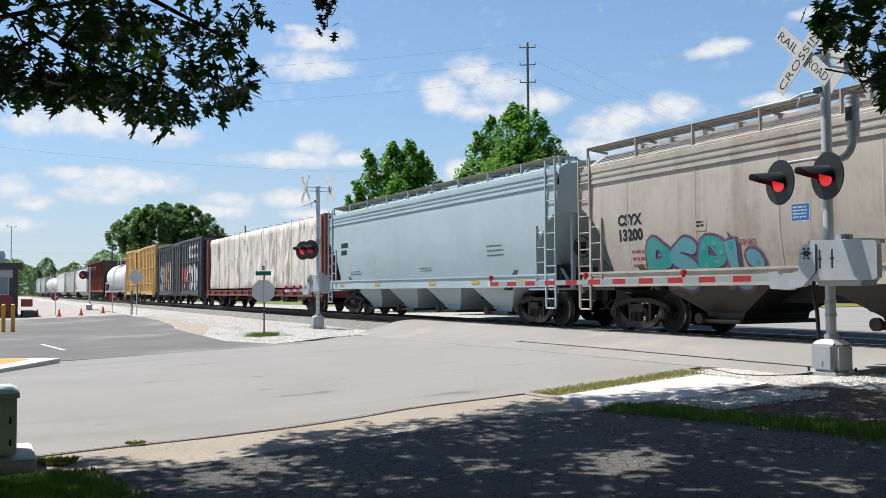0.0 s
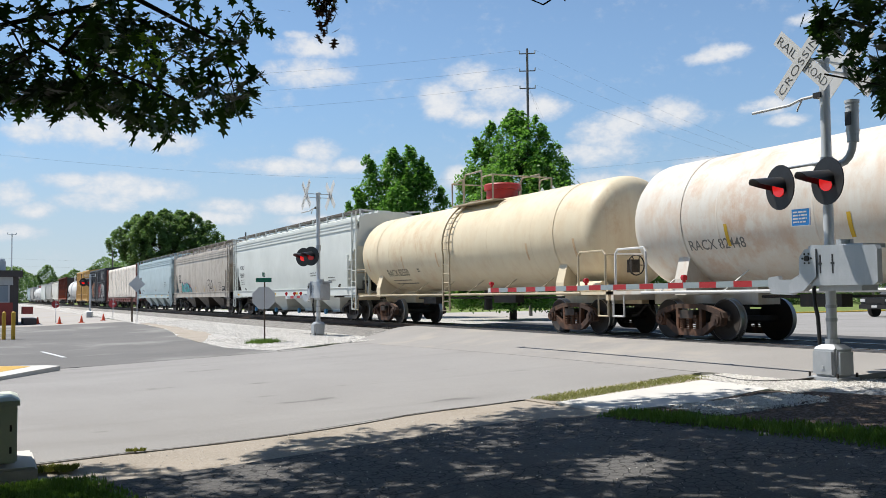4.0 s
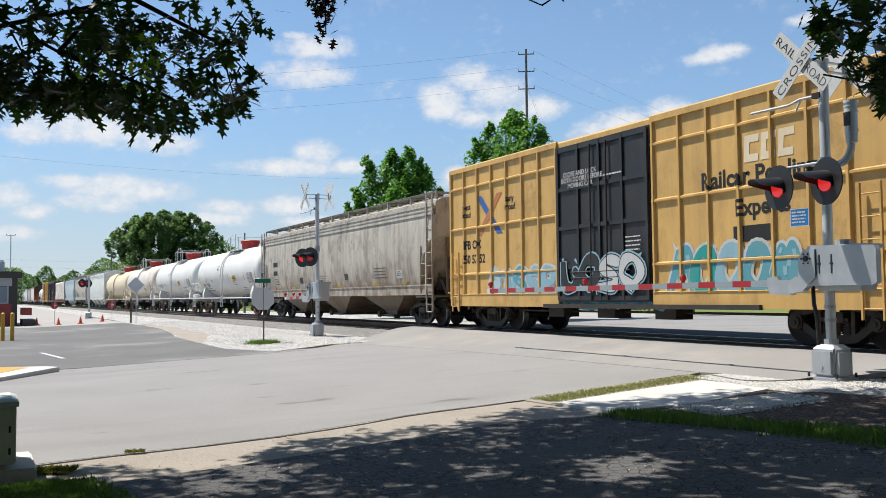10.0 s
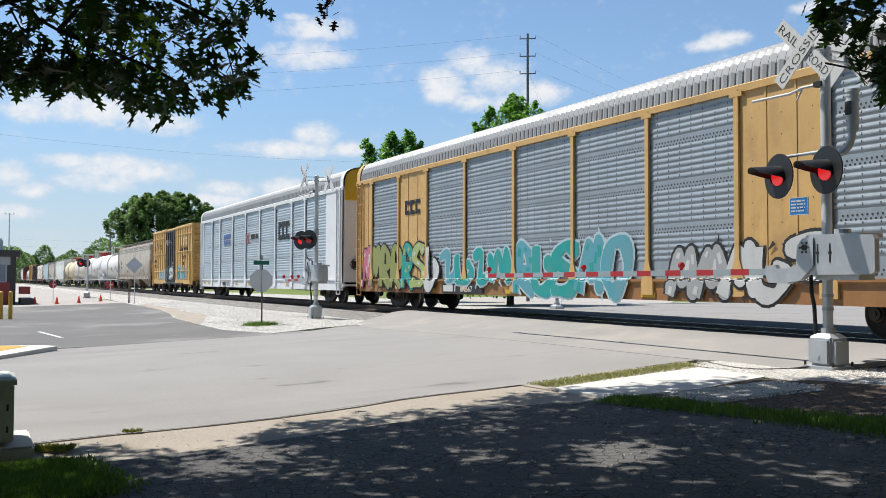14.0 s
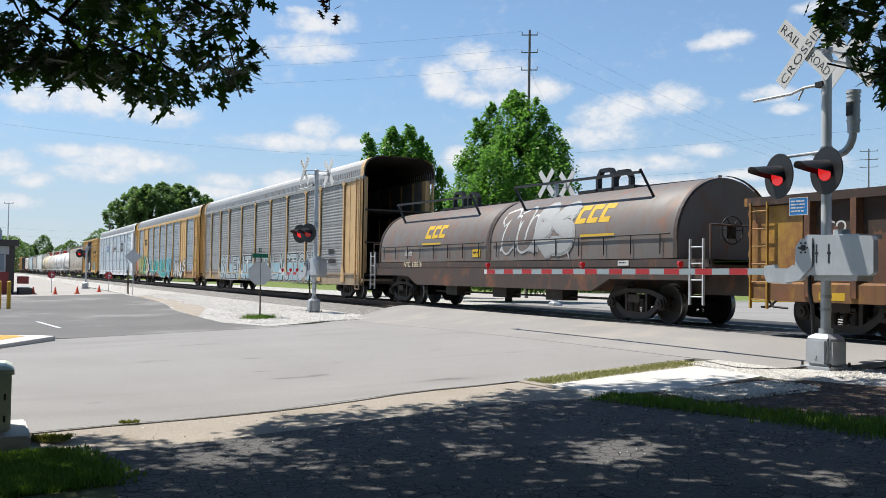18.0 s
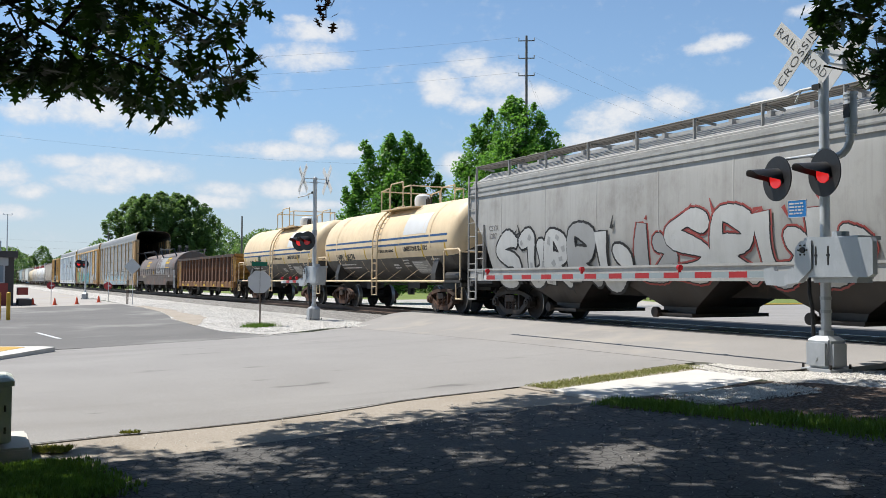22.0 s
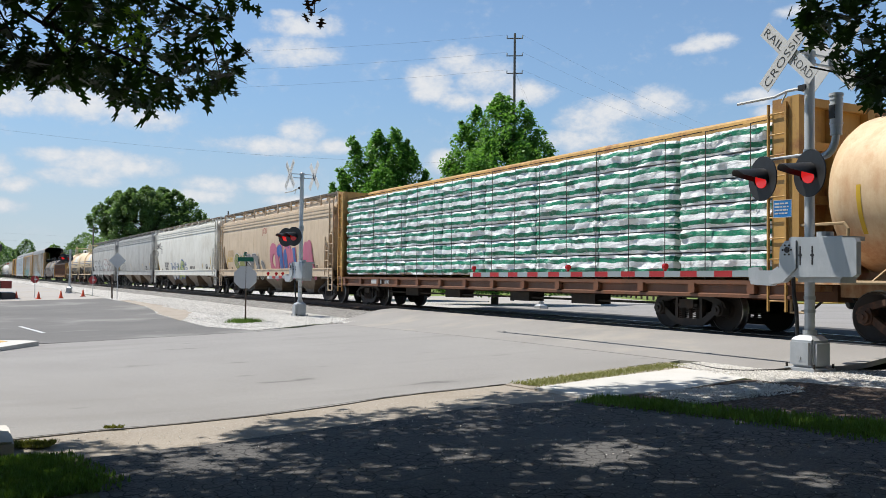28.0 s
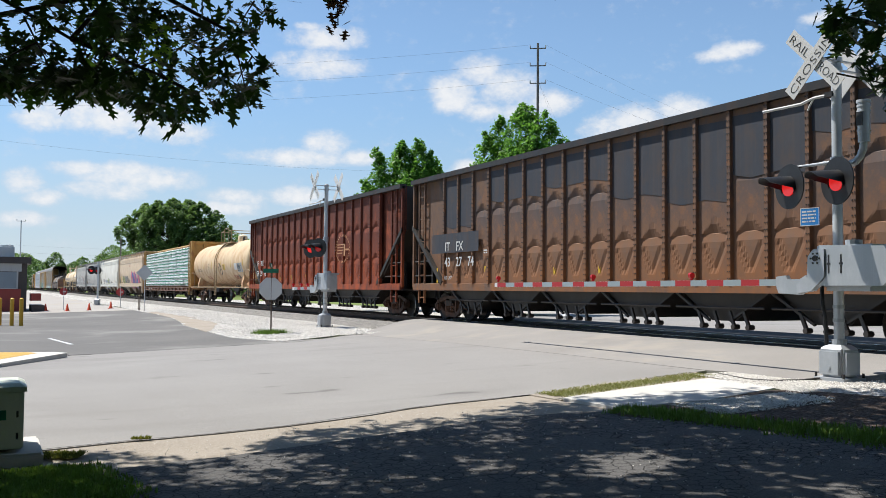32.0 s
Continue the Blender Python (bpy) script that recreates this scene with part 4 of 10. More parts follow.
def tag_art(wagon, x0, x1, z0, z1, side, cols, outline, seed, letters=5, name="graffiti", proud=0.003, back=None):
    """Spray-painted forms that stand for no word: bent strokes, each with halo, outline, fill and streaks."""
    rnd = random.Random(seed)
    w, h = (x1 - x0) / letters, z1 - z0
    halo, edge = bmesh.new(), bmesh.new()
    fills = [bmesh.new() for _ in cols]
    lift = [0.0]

    def quad(bm, p, q, t0, t1):
        d = (q - p)
        if d.length < 1e-6:
            return
        d.normalize()
        n = Vector((-d.y, d.x))
        lift[0] -= 0.00004
        e = d * 0.3
        bm.faces.new([bm.verts.new((v.x, lift[0], v.y)) for v in (p + n * t0 - e * t0, q + n * t1 + e * t1, q - n * t1 + e * t1, p - n * t0 - e * t0)])

    def blob(bm, cx, cz, rx, rz, turn, jag=0.1):
        lift[0] -= 0.00004
        bm.faces.new([bm.verts.new((cx + rx * (1 + jag * math.sin(3 * a + turn)) * math.cos(a), lift[0], cz + rz * (1 + jag * math.sin(2 * a + 2 * turn)) * math.sin(a))) for a in (2 * math.pi * k / (20 if jag else 10) for k in range(20 if jag else 10))])
    for i in range(letters):
        cx, tz = x0 + w * i, z0 + rnd.uniform(-0.04, 0.04) * h
        f = fills[rnd.randrange(len(cols))]
        pts = [Vector((cx + w * (0.04 + 0.92 * (a + rnd.uniform(-0.08, 0.08))), tz + h * (0.06 + 0.88 * b))) for a, b in rnd.choice(STROKES)]
        t = min(0.18 * w, 0.15 * h)
        ctl = [pts[0]] + pts + [pts[-1]]
        curve = []
        for p0, p1, p2, p3 in zip(ctl, ctl[1:], ctl[2:], ctl[3:]):
            for q in range(5):
                u = q / 5
                curve.append(0.5 * (2 * p1 + (p2 - p0) * u + (2 * p0 - 5 * p1 + 4 * p2 - p3) * u * u + (3 * p1 - p0 - 3 * p2 + p3) * u ** 3))
        curve.append(pts[-1])
        wide = [t * (0.95 + 0.25 * math.sin(0.7 * q + seed + i)) for q in range(len(curve))]
        for bmx, grow in ((halo, 0.065), (edge, 0.026), (f, 0.0)):
            for q, (a, b) in enumerate(zip(curve, curve[1:])):
                quad(bmx, a, b, wide[q] + grow, wide[q + 1] + grow)
                blob(bmx, b.x, b.y, wide[q + 1] + grow, wide[q + 1] + grow, 0, 0.0)
        g = fills[rnd.randrange(len(cols))]
        for q in range(0, len(curve) - 2, 4):
            quad(g, curve[q], curve[q + 1], wide[q] * 0.4, wide[q + 1] * 0.3)
        for k in range(3):
            a = curve[rnd.randrange(len(curve))]
            quad(edge, a, a + Vector((rnd.uniform(-0.2, 0.2) * w, rnd.uniform(-0.2, 0.2) * h)), 0.016, 0.006)
        for k in range(2):
            s = Vector((cx + rnd.random() * w, tz + rnd.choice((0.0, 1.0)) * h))
            quad(halo, s, s + Vector((rnd.uniform(-0.2, 0.2) * w, rnd.uniform(-0.25, 0.25) * h)), 0.05, 0.01)
    art = None
    for k, (bm, col) in enumerate([(halo, back or outline), (edge, outline)] + list(zip(fills, cols))):
        if not bm.faces:
            bm.free()
            continue
        bm2 = place(bm, 0, 0, side, proud + 0.0025 * k, 0.1)
        if art is None:
            art = part(name, bm2, col, wagon, "spray-painted graffiti")
        else:
            part("fill" if k > 1 else "outline", bm2, col, art)["kind"] = "stuff"


# ---- covered hopper ----
def hopper_side(z, w=1.57, top=4.15):
    """Half width of the bulged side at height z."""
    u = (z - 2.7) / 1.6
    return w - (0.06 if u > 0 else 0.20) * u * u if z < top else w - 0.10


def hopper(q, length, body, trim, label, pockets=3, top=4.12, crown=4.52, w=1.57, end_cut=2.82, ribs=0, under=None, walk_m=None, rusty=False, seed=0, name="covered_hopper", sill_z=1.42, axle=1.65, cap_m=None):
    """A covered hopper: bulged body with sloped ends, roof with hatches and running boards, sills, pockets, ladders."""
    L = length + 0.35
    root = wagon_root(name, q, label, "hopper car")
    side = lambda z: hopper_side(z, w, top)
    under = under or body
    walk_m = walk_m or M_GRATE
    zs = [top - (top - 1.2) * k / 9 for k in range(9, -1, -1)]

    def section(x):
        e = min(x, L - x)
        zb = float(np.interp(e, (0.0, 0.14, 0.55, 0.95, 1.12, 1.24), (end_cut + 0.25, end_cut + 0.2, end_cut - 0.12, end_cut - 0.62, end_cut - 1.05, sill_z - 0.05)))
        ring = []
        lo = [max(z, zb) for z in zs]
        ring = [(x, -side(z), z) for z in lo]
        roof = [(0.10, top + 0.0), (0.10, top + 0.10), (0.17, top + 0.13), (0.35, top + 0.24), (0.75, crown - 0.10), (1.2, crown - 0.02)]
        ring += [(x, -(w - o), z) for o, z in roof] + [(x, (w - o), z) for o, z in roof[::-1]]
        ring += [(x, side(z), z) for z in lo[::-1]]
        return ring
    bm = bmesh.new()
    ends = [0.0, 0.14, 0.35, 0.55, 0.75, 0.95, 1.12, 1.24, 1.30]
    xs = ends + [1.30 + (L - 2.6) * k / 8 for k in range(1, 8)] + [L - e for e in ends[::-1]]
    loft(bm, [section(x) for x in xs])
    part("body", bm, body, root, smooth=28)
    # sloped end sheets and centre sill
    for s, x in ((1, 0.0), (-1, L)):
        bm = bmesh.new()
        prism(bm, [(x + s * 0.6, end_cut + 0.02), (x + s * 2.75, 1.0), (x + s * 2.95, 1.0), (x + s * 0.85, end_cut + 0.06)], -(w - 0.1), w - 0.1)
        part("slope_sheet", bm, M_STEELDARK if under is body else under, root)
    bm = bmesh.new()
    box(bm, -0.05, L + 0.05, -0.35, 0.35, 0.72, 1.12)
    part("centre_sill", bm, M_STEELDARK, root)
    # side sill with its top flange
    for s in (-1, 1):
        bm = bmesh.new()
        y = s * (w + 0.02)
        prism(bm, [(y, sill_z - 0.34), (y - s * 0.08, sill_z - 0.34), (y - s * 0.08, sill_z - 0.02), (y + s * 0.03, sill_z + 0.02), (y + s * 0.03, sill_z - 0.03), (y, sill_z - 0.05)], 0.0, L, "x")
        for x in (0.05, L - 0.05):
            box(bm, x - 0.05, x + 0.05, min(y, y - s * 0.08), max(y, y - s * 0.08), sill_z - 0.5, sill_z)
        part("side_sill", bm, trim, root)
    # roof seam line and hatches
    bm = bmesh.new()
    for s in (-1, 1):
        prism(bm, [(s * (w - 0.06), top - 0.05), (s * (w + 0.015), top - 0.05), (s * (w + 0.015), top + 0.015), (s * (w - 0.06), top + 0.015)], 0.0, L, "x")
        prism(bm, [(s * (w - 0.2), top + 0.155), (s * (w - 0.145), top + 0.125), (s * (w - 0.145), top + 0.16), (s * (w - 0.2), top + 0.19)], 0.0, L, "x")
    part("roof_edge", bm, trim, root)
    for s in (-1, 1):
        bm = bmesh.new()
        prism(bm, [(s * (w - 0.10), top - 0.33), (s * (side(top - 0.33) + 0.035), top - 0.33), (s * (side(top - 0.04) + 0.03), top - 0.04), (s * (w - 0.10), top - 0.04)], 0.0, L, "x")
        part("side_plate", bm, trim, root)
        bm = bmesh.new()
        prism(bm, [(s * (w - 0.05), top - 0.20), (s * (side(top - 0.2) + 0.05), top - 0.20), (s * (side(top - 0.2) + 0.055), top - 0.165), (s * (w - 0.05), top - 0.15)], 0.0, L, "x")
        part("side_ridge", bm, trim, root)
    bm = bmesh.new()
    prism(bm, [(-0.30, crown - 0.03), (-0.30, crown + 0.10), (0.30, crown + 0.10), (0.30, crown - 0.03)], 0.8, L - 0.8, "x")
    k = 0.9
    while k < L - 1.2:
        box(bm, k, k + 0.10, -0.40, 0.40, crown - 0.02, crown + 0.14)
        k += 1.1
    part("hatch_cover", bm, trim, root)
    # running boards on brackets along both roof edges
    for s in (-1, 1):
        bm = bmesh.new()
        y = s * 1.05
        for j in range(4):
            box(bm, 0.1, L - 0.1, y - 0.24 + 0.13 * j, y - 0.15 + 0.13 * j, crown + 0.03, crown + 0.06)
        rod(bm, (0.1, y + s * 0.32, crown + 0.06), (L - 0.1, y + s * 0.32, crown + 0.06), 0.02, 6)
        board = part("running_board", bm, walk_m, root)
        bm = bmesh.new()
        beam(bm, (0, y + s * 0.32, crown + 0.07), (0, s * (w - 0.20), top + 0.15), 0.07, 0.03, (1, 0, 0))
        beam(bm, (0, y + s * 0.32, crown + 0.05), (0, y - s * 0.3, crown - 0.02), 0.06, 0.03, (1, 0, 0))
        bracket = mesh_of("board_bracket", bm)
        n = int(L / 1.9)
        for i in range(n + 1):
            part("board_bracket", bracket, trim, board, at=pose(0.1 + (L - 0.2) * i / n, 0, 0))
    # pockets
    a, b = 2.2, L - 2.2
    n = pockets
    for i in range(n):
        x0, x1 = a + (b - a) * i / n + 0.1, a + (b - a) * (i + 1) / n - 0.1
        c = (x0 + x1) / 2
        bm = bmesh.new()
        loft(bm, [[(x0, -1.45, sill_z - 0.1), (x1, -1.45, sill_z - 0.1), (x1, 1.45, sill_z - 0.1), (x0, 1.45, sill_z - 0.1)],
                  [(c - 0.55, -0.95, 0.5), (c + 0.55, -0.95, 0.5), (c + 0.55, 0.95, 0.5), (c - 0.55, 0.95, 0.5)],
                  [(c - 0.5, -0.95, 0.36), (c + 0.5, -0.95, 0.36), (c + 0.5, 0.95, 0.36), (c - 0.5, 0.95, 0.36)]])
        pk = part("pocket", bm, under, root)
        bm = bmesh.new()
        box(bm, c - 0.62, c + 0.62, -1.15, 1.15, 0.28, 0.36)
        rod(bm, (c - 0.45, -1.22, 0.38), (c - 0.45, 1.22, 0.38), 0.05, 8)
        part("outlet_gate", bm, M_STEELDARK, pk)
        bm = bmesh.new()
        rod(bm, (c - 0.45, -1.30, 0.38), (c - 0.45, -1.20, 0.38), 0.12, 12)
        part("outlet_cap", bm, cap_m or M_STEELDARK, pk)
    # ends: corner ladders, posts, platform, brake wheel
    for s, x in ((1, 0.0), (-1, L)):
        ladder(root, x + s * 0.24, -(w + 0.03), 0.55, top + 0.35, 0.46, trim, 9)
        ladder(root, x + s * 0.72, -(w + 0.03), 1.15, 2.75, 0.42, trim, 4)
        ladder(root, x + s * 0.24, (w + 0.03), 0.75, top + 0.1, 0.40, trim, 8)
        bm = bmesh.new()
        box(bm, min(x - s * 0.02, x + s * 1.4), max(x - s * 0.02, x + s * 1.4), -w, w, 1.0, 1.06)
        for y in (-1.0, 1.0):
            beam(bm, (x + s * 0.08, y, 1.05), (x + s * 0.08, y, end_cut + 0.2), 0.09, 0.09)
            beam(bm, (x + s * 0.1, y, 1.05), (x + s * 1.2, y * 0.8, 1.9), 0.06, 0.06)
        part("end_platform", bm, under, root)
        bm = bmesh.new()
        rod(bm, (x + s * 0.9, -0.5, 1.45), (x + s * 0.9, 0.4, 1.45), 0.2, 12)
        box(bm, x + s * 0.9 - 0.15, x + s * 0.9 + 0.15, -0.9, -0.6, 1.3, 1.7)
        part("air_tank", bm, M_STEELDARK, root)
        # stirrup step
        bm = bmesh.new()
        xx = x + s * 0.25
        pipe(bm, [(xx - 0.2, -(w + 0.03), sill_z - 0.3), (xx - 0.2, -(w + 0.03), 0.52), (xx + 0.2, -(w + 0.03), 0.52), (xx + 0.2, -(w + 0.03), sill_z - 0.3)], 0.022, 6)
        part("stirrup", bm, trim, root)
        coupler(root, x, -s)
    handwheel(root, L + 0.02, -0.75, 2.15, M_STEELDARK)
    for i in range(ribs):
        x = 1.9 + (L - 3.8) * i / (ribs - 1)
        bm = bmesh.new()
        rings = []
        zz = [sill_z + (top - sill_z) * k / 8 for k in range(9)]
        for dx, o in ((-0.03, 0.0), (-0.012, 0.007), (0.012, 0.007), (0.03, 0.0)):
            rings.append([(x + dx, -side(z) - o, z) for z in zz])
        loft(bm, rings, False, False)
        part("side_rib", bm, body, root)
    truck(root, axle, rusty)
    truck(root, L - axle - 0.2, rusty)
    return root, side


def tank_side(zc, r):
    return lambda z: math.sqrt(max(0.0, r * r - (z - zc) ** 2))


def tank(q, length, body, label, r=1.47, zc=2.66, dome=None, rail_m=None, sill=None, seed=0, rusty=True, platform=True, bands=True, lower=None, name="tank_car", nose=0.0):
    L = length
    root = wagon_root(name, q, label, "tank car")
    rail_m = rail_m or M_WHITE
    sill = sill or body
    n = 96
    bm = bmesh.new()
    prof = [(0.0, 0.10), (0.015, 0.35), (0.06, 0.62), (0.14, 0.82), (0.25, 0.93), (0.40, 0.985), (0.55, 1.0)]
    xs = [(a + nose, b) for a, b in prof] + [(0.55 + (L - 1.1) * k / 6, 1.0) for k in range(1, 6)] + [(L - a, b) for a, b in prof[::-1]]
    loft(bm, [[(x, -r * k * math.cos(t), zc + r * k * math.sin(t)) for t in (2 * math.pi * i / n for i in range(n))] for x, k in xs])
    part("shell", bm, body, root, smooth=40)
    if lower:
        bm = bmesh.new()
        rr = r + 0.003
        loft(bm, [[(x, -rr * math.cos(t), zc + rr * math.sin(t)) for t in [-2.72 + 2.3 * i / 48 for i in range(49)]] for x in [0.5 + (L - 1.0) * k / 6 for k in range(7)]], False, False)
        part("lower_band", bm, lower, root, "black lower band", smooth=40)
        for s in (0, 1):
            bm = bmesh.new()
            rows = []
            for a, k in prof:
                rows.append([((a if s == 0 else L - a), -rr * k * math.cos(t) , zc + rr * k * math.sin(t)) for t in [-2.72 + 2.3 * i / 48 for i in range(49)]])
            loft(bm, rows, False, False)
            part("lower_band", bm, lower, root, smooth=40)
    # weld beads
    bm = bmesh.new()
    x = 0.0
    loft(bm, [[(x + dx, -(r + o) * math.cos(t), zc + (r + o) * math.sin(t)) for t in (2 * math.pi * i / n for i in range(n))] for dx, o in ((-0.025, 0.0), (0, 0.006), (0.025, 0.0))], True, False)
    bead = mesh_of("weld_bead", bm, 60)
    for k in range(1, 6):
        part("weld_bead", bead, body, root, at=pose(0.55 + (L - 1.1) * k / 6, 0, 0))
    # saddles, stub sills, end platforms
    for s, x in ((1, 0.0), (-1, L)):
        bm = bmesh.new()
        box(bm, min(x - s * 0.35, x + s * 3.0), max(x - s * 0.35, x + s * 3.0), -0.32, 0.32, 0.78, 1.25)
        xb = x + s * 1.75
        prism(bm, [(-1.35, 1.0), (-1.35, 1.35), (-1.18, 1.95), (1.18, 1.95), (1.35, 1.35), (1.35, 1.0)], xb - 0.18, xb + 0.18, "x")
        part("saddle", bm, sill, root)
        bm = bmesh.new()
        x0 = x - s * 0.55
        box(bm, min(x0, x0 + s * 1.5), max(x0, x0 + s * 1.5), -1.5, 1.5, 1.02, 1.10)
        box(bm, min(x0, x0 + s * 0.1), max(x0, x0 + s * 0.1), -1.5, 1.5, 0.88, 1.16)
        part("end_platform", bm, sill, root)
        for y in (-1.46, 1.46):
            bm = bmesh.new()
            pts = [(x0 + s * 0.15, y, 1.05), (x0 + s * 0.15, y, 2.0), (x0 + s * 0.25, y, 2.1), (x0 + s * 1.2, y, 2.1), (x0 + s * 1.28, y, 2.0), (x0 + s * 1.28, y, 1.1)]
            pipe(bm, pts, 0.028, 6)
            part("end_railing", bm, rail_m, root)
            bm = bmesh.new()
            pipe(bm, [(x0 + s * 0.05, y, 1.0), (x0 + s * 0.05, y, 0.5), (x0 + s * 0.45, y, 0.5), (x0 + s * 0.45, y, 1.0)], 0.022, 6)
            part("stirrup_step", bm, rail_m, root)
        bm = bmesh.new()
        pipe(bm, [(x0 + s * 0.15, -1.46, 2.0), (x0 + s * 0.15, -0.3, 2.0)], 0.025, 6)
        part("cross_rail", bm, rail_m, root)
        coupler(root, x - s * 0.35, -s)
    handwheel(root, L + 0.45, -0.55, 1.75, M_STEELDARK, 0.25)
    bm = bmesh.new()
    rod(bm, (L - 1.2, -1.05, 1.22), (L - 0.2, -1.05, 1.22), 0.16, 12)
    part("air_tank", bm, sill, root)
    # long side rod and hangers
    bm = bmesh.new()
    rod(bm, (0.6, -1.5, 1.06), (L - 0.6, -1.5, 1.06), 0.035, 8)
    rod(bm, (0.6, 1.5, 1.06), (L - 0.6, 1.5, 1.06), 0.035, 8)
    k = 1.2
    while k < L - 1:
        beam(bm, (k, -1.49, 1.06), (k + 0.18, -0.95, 1.5), 0.05, 0.02)
        k += (L - 2.0) / 7
    part("side_rail", bm, rail_m, root)
    bm = bmesh.new()
    for x0, x1, z in ((L * 0.28, L * 0.36, 0.75), (L * 0.6, L * 0.7, 0.8)):
        box(bm, x0, x1 - 0.3, -0.7, -0.4, z, z + 0.25)
    rod(bm, (L * 0.5, 0, 0.55), (L * 0.5, 0, 1.3), 0.14, 10)
    rod(bm, (2.4, -0.2, 0.95), (L - 2.4, -0.2, 0.95), 0.03, 6)
    part("brake_gear", bm, M_STEELDARK, root)
    # side ladder that follows the shell
    c = L * 0.5 - 0.05
    bm = bmesh.new()
    angs = [-0.35 + (1.32 + 0.35) * i / 12 for i in range(13)]
    rr = r + 0.10
    for u in (-0.23, 0.23):
        pts = [(c + u, -1.54, 0.52), (c + u, -1.54, 1.9)] + [(c + u, -rr * math.cos(t), zc + rr * math.sin(t)) for t in angs if math.sin(t) * rr + zc > 2.3]
        for p, p2 in zip(pts, pts[1:]):
            beam(bm, p, p2, 0.05, 0.03, (1, 0, 0))
    for z in [0.55 + 0.3 * i for i in range(6)]:
        rod(bm, (c - 0.23, -1.54, z), (c + 0.23, -1.54, z), 0.015, 6)
    for t in angs:
        if zc + rr * math.sin(t) > 2.35:
            p = (-rr * math.cos(t), zc + rr * math.sin(t))
            rod(bm, (c - 0.23, p[0], p[1]), (c + 0.23, p[0], p[1]), 0.015, 6)
    part("ladder", bm, rail_m, root)
    if bands:
        for x in (1.9, L - 1.9):
            bm = bmesh.new()
            loft(bm, [[(x + dx, -(r + 0.012) * math.cos(t), zc + (r + 0.012) * math.sin(t)) for t in (2 * math.pi * i / n for i in range(n))] for dx in (-0.04, 0.04)], True, False)
            part("strap", bm, body, root)
    # top platform with railings, and the valve housing
    zt = zc + r
    if platform:
        bm = bmesh.new()
        p0, p1 = c - 0.4, c + 2.3
        for y in (-0.85, 0.85):
            box(bm, p0, p1, y - 0.25, y + 0.25, zt - 0.16, zt - 0.12)
        part("top_walkway", bm, rail_m, root)
        for y in (-1.08, 1.08):
            for hoop in ([(p0, y, zt - 0.15), (p0, y, zt + 0.62), (p0 + 0.75, y, zt + 0.68), (p0 + 0.8, y, zt - 0.1)],
                         [(p0 + 0.85, y, zt - 0.15), (p0 + 0.85, y, zt + 0.7), (p0 + 0.95, y, zt + 0.82), (p0 + 2.0, y, zt + 0.82), (p0 + 2.0, y, zt + 0.5)],
                         [(p0 + 2.0, y, zt - 0.1), (p0 + 2.0, y, zt + 0.5), (p0 + 2.1, y, zt + 0.62), (p1, y, zt + 0.62), (p1, y, zt - 0.15)]):
                part("top_railing", shape((pipe, hoop, 0.024, 6)), rail_m, root)
        for x in (p0, p1):
            part("cross_rail", shape((rod, (x, -1.08, zt + 0.62), (x, 1.08, zt + 0.62), 0.024, 6)), rail_m, root)
    if dome:
        kind, mat = dome
        bm = bmesh.new()
        xd = c + 1.05
        if kind == "drum":
            loft(bm, [[(xd + rad * math.cos(t), rad * math.sin(t), z) for t in (2 * math.pi * i / 20 for i in range(20))] for rad, z in
                      ((0.52, zt - 0.12), (0.52, zt + 0.30), (0.60, zt + 0.30), (0.60, zt + 0.46), (0.56, zt + 0.50))])
            part("valve_housing", bm, mat, root, "red painted valve housing", smooth=30)
        else:
            loft(bm, [[(xd + rad * math.cos(t), rad * math.sin(t), z) for t in (2 * math.pi * i / 18 for i in range(18))] for rad, z in
                      ((0.30, zt - 0.1), (0.32, zt + 0.22), (0.28, zt + 0.36), (0.16, zt + 0.44), (0.02, zt + 0.46))])
            part("manway", bm, mat, root, smooth=40)
            bm = bmesh.new()
            for k in range(4):
                rod(bm, (xd + 0.55 + 0.12 * k, -0.1, zt - 0.1), (xd + 0.55 + 0.12 * k, -0.1, zt + 0.22 + 0.05 * (k % 2)), 0.04, 8)
            part("valve", bm, M_STEELDARK, root)
    truck(root, 1.65, rusty)
    truck(root, L - 1.65, rusty)
    return root, tank_side(zc, r)


def flat_side(w):
    return lambda z: w


